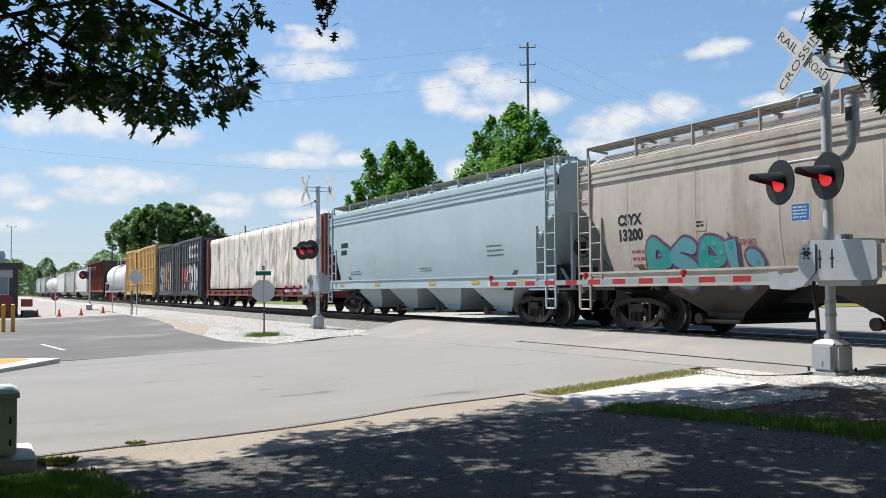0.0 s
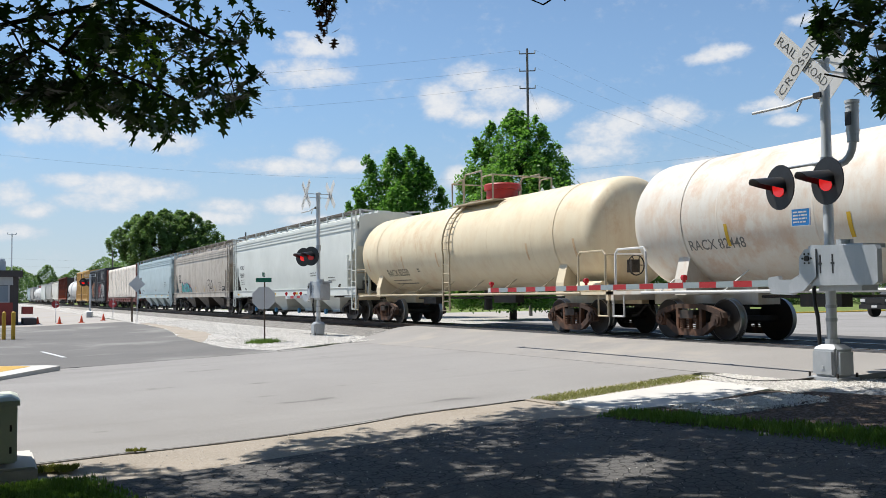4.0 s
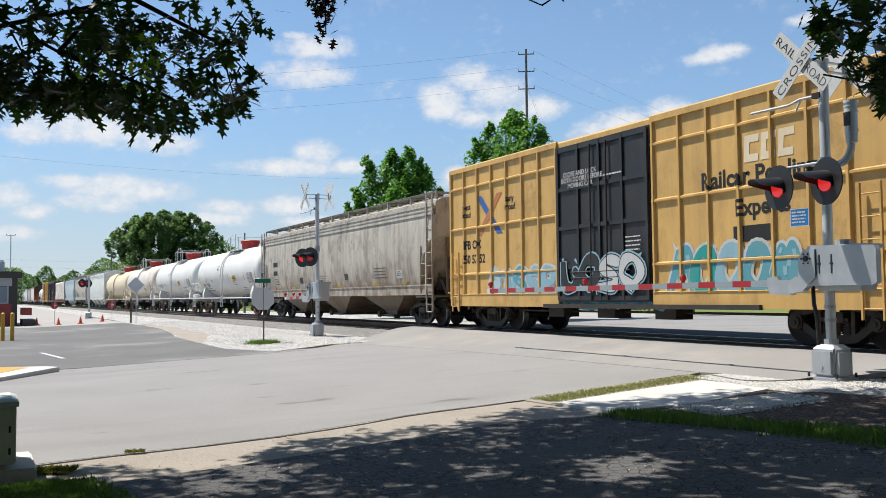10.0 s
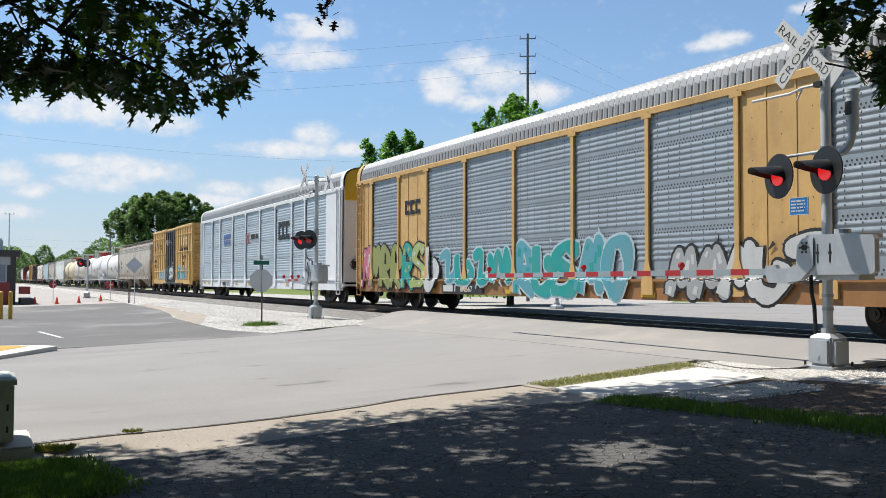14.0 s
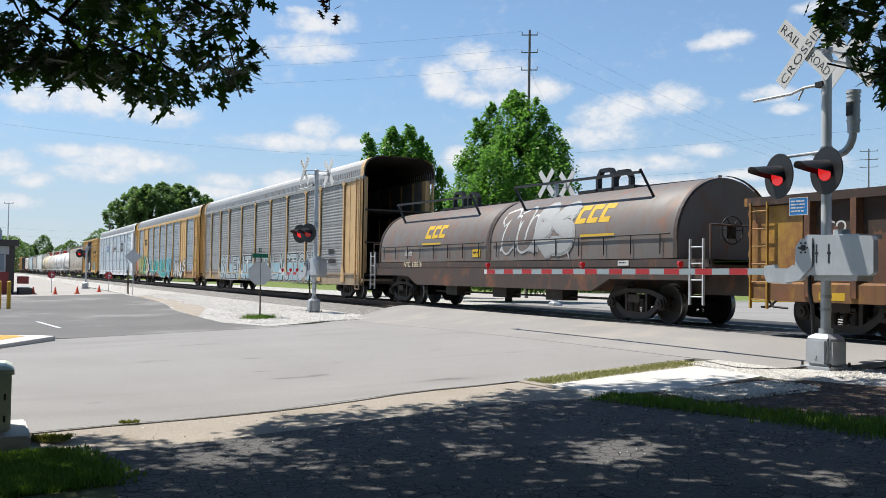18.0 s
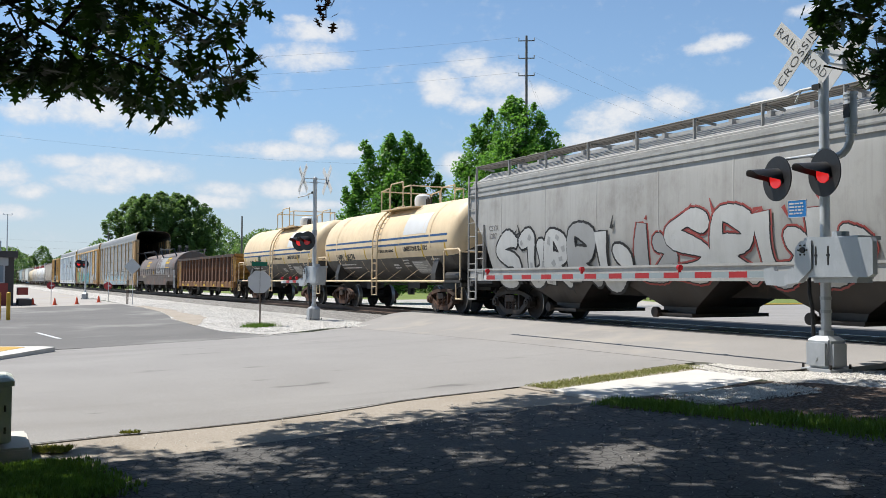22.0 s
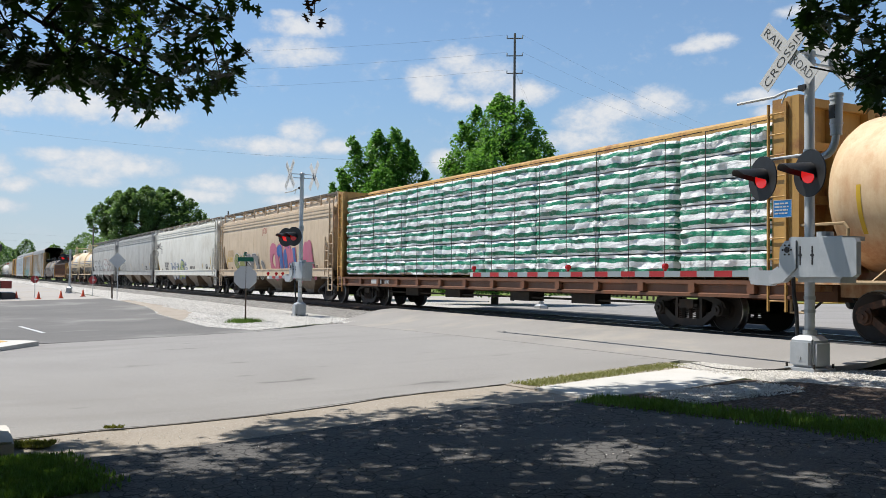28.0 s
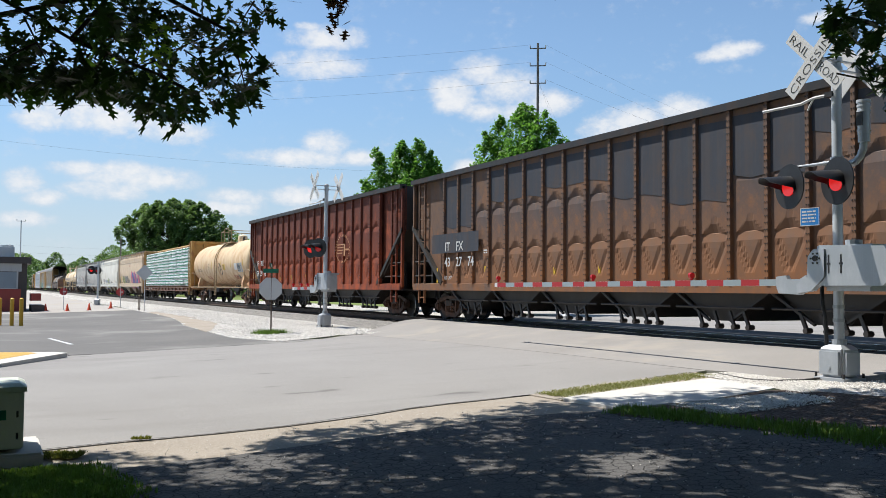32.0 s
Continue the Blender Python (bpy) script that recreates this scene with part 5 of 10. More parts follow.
# ---- boxcar ----
def boxcar(q, length, body, door_m, label, door=(6.1, 9.85), top=5.05, w=1.58, name="boxcar", rails=(1.70, 3.12, 4.40)):
    L = length
    root = wagon_root(name, q, label, "boxcar")
    bm = bmesh.new()
    prism(bm, [(-w, 0.95), (-w, top - 0.05), (-w + 0.04, top), (-0.6, top + 0.10), (0.6, top + 0.10), (w - 0.04, top), (w, top - 0.05), (w, 0.95)], 0.0, L, "x")
    part("body", bm, body, root)
    for s in (-1, 1):
        y = s * (w + 0.05)
        for x0, x1 in ((0.0, door[0]), (door[1], L)):
            bm = bmesh.new()
            prism(bm, [(y - s * 0.06, 0.72), (y, 0.72), (y, 1.05), (y + s * 0.02, 1.08), (y - s * 0.06, 1.10)], x0, x1, "x")
            part("side_sill", bm, body, root)
            bm = bmesh.new()
            prism(bm, [(y - s * 0.05, top - 0.14), (y + s * 0.01, top - 0.14), (y + s * 0.01, top - 0.01), (y - s * 0.05, top + 0.03)], x0, x1, "x")
            part("top_chord", bm, body, root)
            n = max(2, round((x1 - x0) / 0.86))
            bm = bmesh.new()
            prism(bm, [(-0.055, s * 0.0), (-0.03, s * 0.065), (0.03, s * 0.065), (0.055, s * 0.0)], 1.05, top - 0.14, "z")
            post = mesh_of("side_post", bm)
            for i in range(n + 1):
                x = x0 + 0.06 + (x1 - x0 - 0.12) * i / n
                part("side_post", post, body, root, at=pose(x, s * w, 0))
            for z in rails:
                bm = bmesh.new()
                prism(bm, [(s * w, z - 0.05), (s * (w + 0.055), z - 0.02), (s * (w + 0.055), z + 0.02), (s * w, z + 0.05)], x0, x1, "x")
                part("side_rail", bm, body, root)
        # plug door with its panels, rails and lock bars
        bm = bmesh.new()
        d0, d1 = door
        box(bm, d0 + 0.02, d1 - 0.02, min(s * (w - 0.02), s * (w + 0.06)), max(s * (w - 0.02), s * (w + 0.06)), 0.85, top - 0.18)
        dr = part("plug_door", bm, door_m, root)
        bm = bmesh.new()
        for k in range(5):
            x = d0 + 0.1 + (d1 - d0 - 0.2) * k / 4
            box(bm, x - 0.04, x + 0.04, min(s * (w + 0.05), s * (w + 0.11)), max(s * (w + 0.05), s * (w + 0.11)), 0.9, top - 0.22)
        for z in (0.95, 1.75, 2.75, 3.75, top - 0.28):
            box(bm, d0 + 0.05, d1 - 0.05, min(s * (w + 0.05), s * (w + 0.10)), max(s * (w + 0.05), s * (w + 0.10)), z - 0.05, z + 0.05)
        part("door_frame", bm, door_m, dr)
        bm = bmesh.new()
        for x in (d0 + 1.55, d1 - 1.55):
            rod(bm, (x, s * (w + 0.13), 0.9), (x, s * (w + 0.13), top - 0.3), 0.025, 8)
        for z in (1.45, 1.6):
            rod(bm, (d0 + 0.7, s * (w + 0.13), z), (d1 - 0.7, s * (w + 0.13), z), 0.02, 6)
        part("lock_rod", bm, M_STEELDARK, dr)
        bm = bmesh.new()
        box(bm, d0 - 0.6, d1 + 3.2, min(s * (w + 0.03), s * (w + 0.14)), max(s * (w + 0.03), s * (w + 0.14)), 0.70, 0.80)
        part("door_track", bm, M_STEELDARK, root)
        for x, zt in ((0.45, 2.4), (L - 0.45, 2.9)):
            ladder(root, x, s * (w + 0.10), 0.55, zt, 0.42, body, 6)
    for s, x in ((-1, 0.0), (1, L)):
        bm = bmesh.new()
        for k in range(9):
            z = 1.2 + 0.42 * k
            prism(bm, [(x, z - 0.13), (x + s * 0.09, z - 0.05), (x + s * 0.09, z + 0.05), (x, z + 0.13)], -w + 0.1, w - 0.1)
        part("end_corrugation", bm, body, root)
        bm = bmesh.new()
        for y in (-w + 0.04, w - 0.04):
            box(bm, min(x, x + s * 0.1), max(x, x + s * 0.1), y - 0.05, y + 0.05, 0.95, top)
        box(bm, min(x, x + s * 0.3), max(x, x + s * 0.3), -w, w, 1.12, 1.16)
        part("end_post", bm, body, root)
        ladder(root, x + s * 0.14, -1.1, 0.6, top, 0.4, body, 10, "y")
        coupler(root, x + s * 0.1, s)
    handwheel(root, L + 0.25, 0.5, 2.4, M_STEELDARK)
    bm = bmesh.new()
    box(bm, -0.1, L + 0.1, -0.35, 0.35, 0.70, 1.0)
    for x0 in (5.0, 7.2, 9.4):
        box(bm, x0, x0 + 0.7, -1.2, -0.7, 0.45, 0.85)
    rod(bm, (3, -0.9, 0.6), (L - 3, -0.9, 0.6), 0.03, 6)
    part("underframe", bm, M_STEELDARK, root)
    truck(root, 1.75)
    truck(root, L - 1.75)
    return root, lambda z: w + 0.002


# ---- autorack ----
def roof_arch(top, eave, w, n=14):
    pts = []
    for i in range(n + 1):
        a = math.pi * i / n
        pts.append((-w * math.copysign(abs(math.cos(a)) ** 0.48, math.cos(a)), eave + (top - eave) * math.sin(a) ** 0.62))
    return pts


def autorack(q, length, frame_m, panel_m, roof_m, label, posts, solid=(), w=1.58, eave=4.93, top=5.80, open_end=False, end_m=None, cap_m=None, sill_m=None, rail_m=None, name="autorack"):
    """posts: places of the side posts; solid: bays closed by plain painted sheet."""
    L = length
    root = wagon_root(name, q, label, "autorack")
    sill_m = sill_m or frame_m
    end_m = end_m or frame_m
    # ribbed roof
    bm = bmesh.new()
    n = int(L / 0.105)
    rings = []
    for i in range(n + 1):
        x = L * i / n
        k = 0.03 if i % 2 else 0.0
        rings.append([(x, y * (1 - k * 0.7), z - k) for y, z in roof_arch(top, eave, w - 0.02)])
    loft(bm, rings, False, False)
    part("roof", bm, roof_m, root, "ribbed galvanised roof")
    bm = bmesh.new()
    rows = [[(x, y * 0.985, z - 0.05) for y, z in roof_arch(top, eave, w - 0.02)] for x in (0.02, L - 0.02)]
    loft(bm, rows, False, False)
    part("roof_lining", bm, M_STEELDARK, root)
    for s in (-1, 1):
        # eave rail and side sill
        bm = bmesh.new()
        prism(bm, [(s * (w - 0.06), eave - 0.12), (s * (w + 0.02), eave - 0.12), (s * (w + 0.02), eave + 0.02), (s * (w - 0.06), eave + 0.06)], 0.0, L, "x")
        part("eave_rail", bm, rail_m or frame_m, root)
        bm = bmesh.new()
        prism(bm, [(s * (w - 0.14), 0.60), (s * (w - 0.02), 0.60), (s * (w - 0.02), 0.98), (s * (w + 0.03), 1.02), (s * (w + 0.03), 1.08), (s * (w - 0.14), 1.08)], 0.3, L - 0.3, "x")
        part("side_sill", bm, sill_m, root)
    # corrugated screens bay by bay on the near side, one sheet on the far side
    edges = list(posts)
    for i, (a, b) in enumerate(zip(edges, edges[1:])):
        bm = bmesh.new()
        y = w - 0.05
        if i in solid:
            box(bm, a + 0.06, b - 0.06, -y - 0.02, -y + 0.02, 1.08, eave - 0.1)
            for x in [a + (b - a) * k / 3 for k in (1, 2)]:
                box(bm, x - 0.02, x + 0.02, -y - 0.035, -y, 1.08, eave - 0.1)
            sheet = part("side_sheet", bm, frame_m, root)
            bm = bmesh.new()
            for x in [a + (b - a) * k / 6 for k in (1, 3, 5)]:
                z = 1.3
                while z < eave - 0.3:
                    rect(bm, x, x + 0.022, z, z + 0.022, -y - 0.024)
                    z += 0.16 if (z * 2.3) % 1 < 0.6 else 0.42
            part("riveted_seam", bm, M_STEELDARK, sheet)["kind"] = "stuff"
            continue
        z = 1.08
        rows = []
        while z < eave - 0.12:
            k = (z - 1.08) % 0.96
            if k < 0.20:
                rows.append((z, 0.0))
                z += 0.195
            else:
                rows += [(z, 0.0), (z + 0.045, 0.014), (z + 0.07, 0.014), (z + 0.115, 0.0)]
                z += 0.127
        rows.append((eave - 0.1, 0.0))
        loft(bm, [[(x, -y - o, zz) for zz, o in rows] for x in (a + 0.05, b - 0.05)], False, False)
        me = part("side_screen", bm, panel_m, root)
        # punched holes, in rows along the flat bands and in columns down the crests
        bm = bmesh.new()
        for zz, o in rows[1:-1]:
            if o == 0.014:
                x = a + 0.30
                while x < b - 0.2:
                    rect(bm, x, x + 0.022, zz + 0.004, zz + 0.024, -y - 0.018)
                    x += 0.36
        zz = 1.08
        while zz < eave - 0.4:
            for r in range(2):
                x = a + 0.2 + 0.035 * r
                while x < b - 0.2:
                    rect(bm, x, x + 0.038, zz + 0.055 + 0.075 * r, zz + 0.088 + 0.075 * r, -y - 0.006)
                    x += 0.10
            zz += 0.96
        part("punched_screen", bm, M_STEELDARK, me)["kind"] = "stuff"
    bm = bmesh.new()
    box(bm, 0.9, L - 0.9, w - 0.07, w - 0.03, 1.0, eave - 0.1)
    part("far_screen", bm, panel_m, root)
    bm = bmesh.new()
    prism(bm, [(-0.06, 0.0), (-0.06, -0.055), (0.06, -0.055), (0.06, 0.0)], 1.0, eave - 0.05, "z")
    prism(bm, [(-0.17, 0.0), (-0.17, -0.06), (0.17, -0.06), (0.17, 0.0)], eave - 0.20, eave - 0.10, "z")
    prism(bm, [(-0.20, 0.0), (-0.20, -0.06), (0.20, -0.06), (0.20, 0.0)], 0.72, 1.0, "z")
    prism(bm, [(-0.2, 1.0), (0.2, 1.0), (0.06, 1.5), (-0.06, 1.5)], -0.056, -0.03)
    post = mesh_of("side_post", bm)
    for x in edges[1:-1]:
        part("side_post", post, frame_m, root, at=pose(x, -w + 0.02, 0))
    # ends
    for s, x in ((1, 0.0), (-1, L)):
        bm = bmesh.new()
        e = edges[0] if s == 1 else edges[-1]
        box(bm, min(x + s * 0.08, e), max(x + s * 0.08, e), -w + 0.01, -w + 0.07, 0.9, eave - 0.05)
        box(bm, min(x + s * 0.08, x + s * 0.18), max(x + s * 0.08, x + s * 0.18), -w + 0.0, -w + 0.12, 0.7, eave)
        part("corner_sheet", bm, frame_m, root)
        bm = bmesh.new()
        box(bm, min(x + s * 0.08, e), max(x + s * 0.08, e), w - 0.07, w - 0.01, 0.9, eave - 0.05)
        part("corner_sheet", bm, frame_m, root)
        ladder(root, x + s * 0.42, -w - 0.04, 0.75, eave - 0.05, 0.42, frame_m, 12, rail=0.06)
        is_open = open_end and s == -1
        if is_open:
            # doors swung aside, dark decks seen within
            for z in (1.05, 2.35, 3.65):
                bm = bmesh.new()
                box(bm, 0.5, L - 0.15, -w + 0.08, w - 0.08, z - 0.06, z)
                part("deck", bm, M_STEELDARK, root)
            bm = bmesh.new()
            for y in (-w + 0.1, w - 0.1):
                for k in range(4):
                    box(bm, L - 0.35 - 0.09 * k, L - 0.28 - 0.09 * k, min(y, y * 0.86), max(y, y * 0.86), 1.1, eave)
            part("folded_door", bm, end_m, root)
            bm = bmesh.new()
            for y in (-w + 0.10, w - 0.10):
                for k in range(16):
                    box(bm, L - 2.0 - 1.2 * k, L - 1.9 - 1.2 * k, y - 0.03, y + 0.03, 1.1, eave)
            part("inner_post", bm, frame_m, root)
        else:
            bm = bmesh.new()
            pts = [(-w + 0.1, 0.95)] + [(y * 0.93, z - 0.02) for y, z in roof_arch(top, eave, w)] + [(w - 0.1, 0.95)]
            prism(bm, pts, x + s * 0.10, x + s * 0.16, "x")
            dr = part("end_door", bm, end_m, root)
            bm = bmesh.new()
            for y in (-0.75, -0.02, 0.02, 0.75):
                box(bm, min(x + s * 0.05, x + s * 0.1), max(x + s * 0.05, x + s * 0.1), y - 0.02, y + 0.02, 1.0, eave)
            part("door_seam", bm, M_STEELDARK, dr)
            if cap_m:
                bm = bmesh.new()
                pts = [(y * 0.935, z - 0.015) for y, z in roof_arch(top, eave, w)]
                prism(bm, [(-w * 0.93, eave - 0.55)] + pts + [(w * 0.93, eave - 0.55)], x + s * 0.07, x + s * 0.10, "x")
                part("end_cap", bm, cap_m, root)
        # roof end hoop
        bm = bmesh.new()
        arch = roof_arch(top + 0.01, eave, w)
        loft(bm, [[(x, y, z) for y, z in arch], [(x + s * 0.35, y, z) for y, z in arch]], False, False)
        part("roof_hoop", bm, frame_m, root)
        bm = bmesh.new()
        box(bm, min(x - s * 0.1, x + s * 0.5), max(x - s * 0.1, x + s * 0.5), -w, w, 0.78, 0.86)
        pipe(bm, [(x + s * 0.2, -w - 0.04, 0.8), (x + s * 0.2, -w - 0.04, 0.45), (x + s * 0.6, -w - 0.04, 0.45), (x + s * 0.6, -w - 0.04, 0.8)], 0.022, 6)
        part("end_platform", bm, sill_m, root)
        coupler(root, x, -s)
        handwheel(root, x - s * 0.02, -1.0, 1.7, M_STEELDARK, 0.22)
    bm = bmesh.new()
    box(bm, -0.2, L + 0.2, -0.3, 0.3, 0.66, 0.95)
    box(bm, 0.4, L - 0.4, -w + 0.12, w - 0.12, 0.92, 1.0)
    part("underframe", bm, M_STEELDARK, root)
    truck(root, 3.0)
    truck(root, L - 3.0)
    return root, lambda z: w + 0.035 if z < 1.09 else w - 0.014


# ---- coil car ----
def coil_car(q, label, steel, hood_m, sill_m, name="coil_car"):
    L = 18.3
    root = wagon_root(name, q, label, "coil car")
    w = 1.48

    def arch(x, k=1.0, n=20):
        out = [(x, -w * k, 1.50)]
        for i in range(n + 1):
            a = math.pi * i / n
            out.append((x, -w * k * math.cos(a), 1.95 + 1.42 * k * math.sin(a)))
        return out + [(x, w * k, 1.50)]
    for x0, x1 in ((0.75, 8.95), (9.0, 17.2)):
        bm = bmesh.new()
        loft(bm, [arch(x0, 0.97), arch(x0 + 0.12, 1.0), arch(x0 + 4, 1.0), arch(x1 - 0.12, 1.0), arch(x1, 0.97)], False, True)
        hd = part("hood", bm, hood_m, root, "rust-streaked dark grey steel hood", smooth=30)
        for x in (x0 + 0.05, x1 - 0.05):
            bm = bmesh.new()
            loft(bm, [arch(x - 0.05, 1.02), arch(x + 0.05, 1.02)], False, False)
            part("hood_rim", bm, steel, hd)
        bm = bmesh.new()
        for x in (x0 + 1.3, x1 - 1.3):
            for y in (-1.0, 1.0):
                beam(bm, (x, y, 2.9), (x - 0.25, y * 1.25, 3.62), 0.09, 0.06)
        for y in (-1.25, 1.25):
            beam(bm, (x0 + 1.05, y, 3.62), (x1 - 1.55, y, 3.55), 0.08, 0.06)
        part("lifting_guide", bm, M_BLACK, hd)
        bm = bmesh.new()
        c = (x0 + x1) / 2
        for dy in (-0.28, 0.28):
            pts = [(c - 0.34, dy, 3.35), (c - 0.34, dy, 3.72), (c - 0.2, dy, 3.9), (c + 0.2, dy, 3.9), (c + 0.34, dy, 3.72), (c + 0.34, dy, 3.35)]
            for p, p2 in zip(pts, pts[1:]):
                beam(bm, p, p2, 0.14, 0.10)
        box(bm, c - 1.2, c + 1.2, -0.35, 0.35, 3.34, 3.42)
        part("lifting_lug", bm, M_BLACK, hd)
        bm = bmesh.new()
        rod(bm, (x0 + 0.2, -w - 0.05, 2.05), (x1 - 0.2, -w - 0.05, 2.05), 0.018, 6)
        for k in range(8):
            x = x0 + 0.5 + (x1 - x0 - 1.0) * k / 7
            rod(bm, (x, -w - 0.05, 1.6), (x, -w - 0.05, 2.05), 0.014, 6)
        part("grab_rail", bm, M_BLACK, hd)
    for s in (-1, 1):
        bm = bmesh.new()
        y = s * 1.55
        prism(bm, [(0.2, 1.28), (18.1, 1.28), (18.1, 1.02), (14.9, 1.02), (14.2, 0.72), (4.1, 0.72), (3.4, 1.02), (0.2, 1.02)], min(y, y - s * 0.14), max(y, y - s * 0.14))
        part("side_sill", bm, steel, root)
        bm = bmesh.new()
        prism(bm, [(0.1, 1.3), (18.2, 1.3), (18.2, 1.48), (0.1, 1.48)], min(y * 0.97, y - s * 0.2), max(y * 0.97, y - s * 0.2))
        part("top_sill", bm, sill_m, root)
        for x in (0.35, 17.95):
            ladder(root, x, s * 1.6, 0.5, 1.9, 0.4, M_GALV, 4)
    bm = bmesh.new()
    box(bm, 0.0, L, -1.4, 1.4, 1.22, 1.30)
    box(bm, 0.0, L, -0.4, 0.4, 0.7, 1.2)
    part("deck", bm, steel, root)
    bm = bmesh.new()
    for x in (5.5, 8.6, 11.5):
        box(bm, x, x + 0.8, -1.1, -0.6, 0.42, 0.72)
    rod(bm, (4.2, -0.8, 0.52), (14, -0.8, 0.52), 0.03, 6)
    part("brake_gear", bm, M_STEELDARK, root)
    for s, x in ((1, 0.0), (-1, L)):
        bm = bmesh.new()
        box(bm, min(x, x + s * 0.7), max(x, x + s * 0.7), -1.5, 1.5, 1.30, 1.36)
        pipe(bm, [(x + s * 0.1, -1.45, 1.3), (x + s * 0.1, -1.45, 2.2), (x + s * 0.1, -0.3, 2.2), (x + s * 0.1, -0.3, 1.3)], 0.024, 6)
        part("end_platform", bm, steel, root)
        coupler(root, x, -s)
    handwheel(root, L - 0.15, -0.8, 2.1, M_BLACK, 0.3)
    truck(root, 1.9)
    truck(root, L - 3.0)
    return root, lambda z: w + 0.01 if z < 1.95 else math.sqrt(max(0, w * w * (1 - ((z - 1.95) / 1.42) ** 2)))


# ---- gondola ----
def gondola(q, label, steel, trim, name="gondola"):
    L, w, top = 16.7, 1.52, 2.55
    root = wagon_root(name, q, label, "gondola")
    for s in (-1, 1):
        bm = bmesh.new()
        box(bm, 0.1, L - 0.1, min(s * w, s * (w - 0.05)), max(s * w, s * (w - 0.05)), 0.9, top)
        part("side_wall", bm, steel, root)
        bm = bmesh.new()
        prism(bm, [(s * (w - 0.08), top - 0.06), (s * (w + 0.13), top - 0.06), (s * (w + 0.13), top + 0.10), (s * (w - 0.08), top + 0.10)], 0.0, L, "x")
        part("top_chord", bm, steel, root)
        bm = bmesh.new()
        prism(bm, [(s * (w - 0.05), 0.66), (s * (w + 0.10), 0.66), (s * (w + 0.10), 0.98), (s * (w + 0.04), 1.02), (s * (w - 0.05), 1.02)], 0.05, L - 0.05, "x")
        part("side_sill", bm, P_GONSILL, root)
        bm = bmesh.new()
        prism(bm, [(-0.10, 0.0), (-0.06, s * 0.13), (0.06, s * 0.13), (0.10, 0.0)], 0.75, top - 0.05, "z")
        post = mesh_of("side_post", bm)
        for i in range(15):
            part("side_post", post, P_GONPOST, root, at=pose(1.45 + (L - 2.9) * i / 14, s * w, 0))
        # arched stains where the load has rubbed the sheets from inside
        rnd = random.Random(9)
        for i in range(14):
            x0 = 1.45 + (L - 2.9) * i / 14 + 0.11
            x1 = x0 + (L - 2.9) / 14 - 0.22
            zt = rnd.uniform(1.75, 2.2)
            n = 14
            bm = bmesh.new()
            arc = [(x0 + (x1 - x0) * k / n, 1.35 + (zt - 1.35) * (1 - abs(2 * k / n - 1) ** 2.6) ** 0.6 + 0.11 * rnd.random()) for k in range(n + 1)]
            bm.faces.new([bm.verts.new((x, s * (w + 0.004), z)) for x, z in [(x0, 1.03)] + arc + [(x1, 1.03)]])
            part("rust_stain", bm, P_GONSTAIN, root)
        for x in (0.3, L - 0.3):
            ladder(root, x, s * (w + 0.12), 0.5, top, 0.42, trim, 6)
            bm = bmesh.new()
            box(bm, x - 0.25, x + 0.95 if x < 1 else x + 0.25, min(s * w, s * (w + 0.012)), max(s * w, s * (w + 0.012)), 1.03, top - 0.08)
            part("end_panel", bm, trim, root, "yellow paint flaking over rust")
    for s, x in ((1, 0.0), (-1, L)):
        bm = bmesh.new()
        box(bm, min(x, x + s * 0.06), max(x, x + s * 0.06), -w, w, 0.9, top)
        wall = part("end_wall", bm, trim, root)
        for z in (1.15, 1.55, 1.95, 2.35):
            part("corrugation", shape((prism, [(x, z - 0.1), (x - s * 0.09, z - 0.05), (x - s * 0.09, z + 0.05), (x, z + 0.1)], -w, w)), trim, wall)
        part("end_chord", shape((box, min(x, x - s * 0.1), max(x, x - s * 0.1), -w - 0.1, w + 0.1, top - 0.06, top + 0.1)), trim, wall)
        coupler(root, x, -s)
    bm = bmesh.new()
    box(bm, 0.1, L - 0.1, -w, w, 0.86, 0.94)
    box(bm, -0.1, L + 0.1, -0.3, 0.3, 0.66, 0.9)
    part("floor", bm, steel, root)
    bm = bmesh.new()
    for x in (4.8, 7.5, 10.6):
        box(bm, x, x + 0.9, -1.2, -0.6, 0.40, 0.70)
    rod(bm, (3, -1.1, 0.5), (L - 3, -1.1, 0.5), 0.03, 6)
    part("brake_gear", bm, M_STEELDARK, root)
    handwheel(root, -0.15, -0.6, 2.0, M_STEELDARK, 0.25)
    truck(root, 1.75)
    truck(root, L - 1.75)
    return root, flat_side(w)


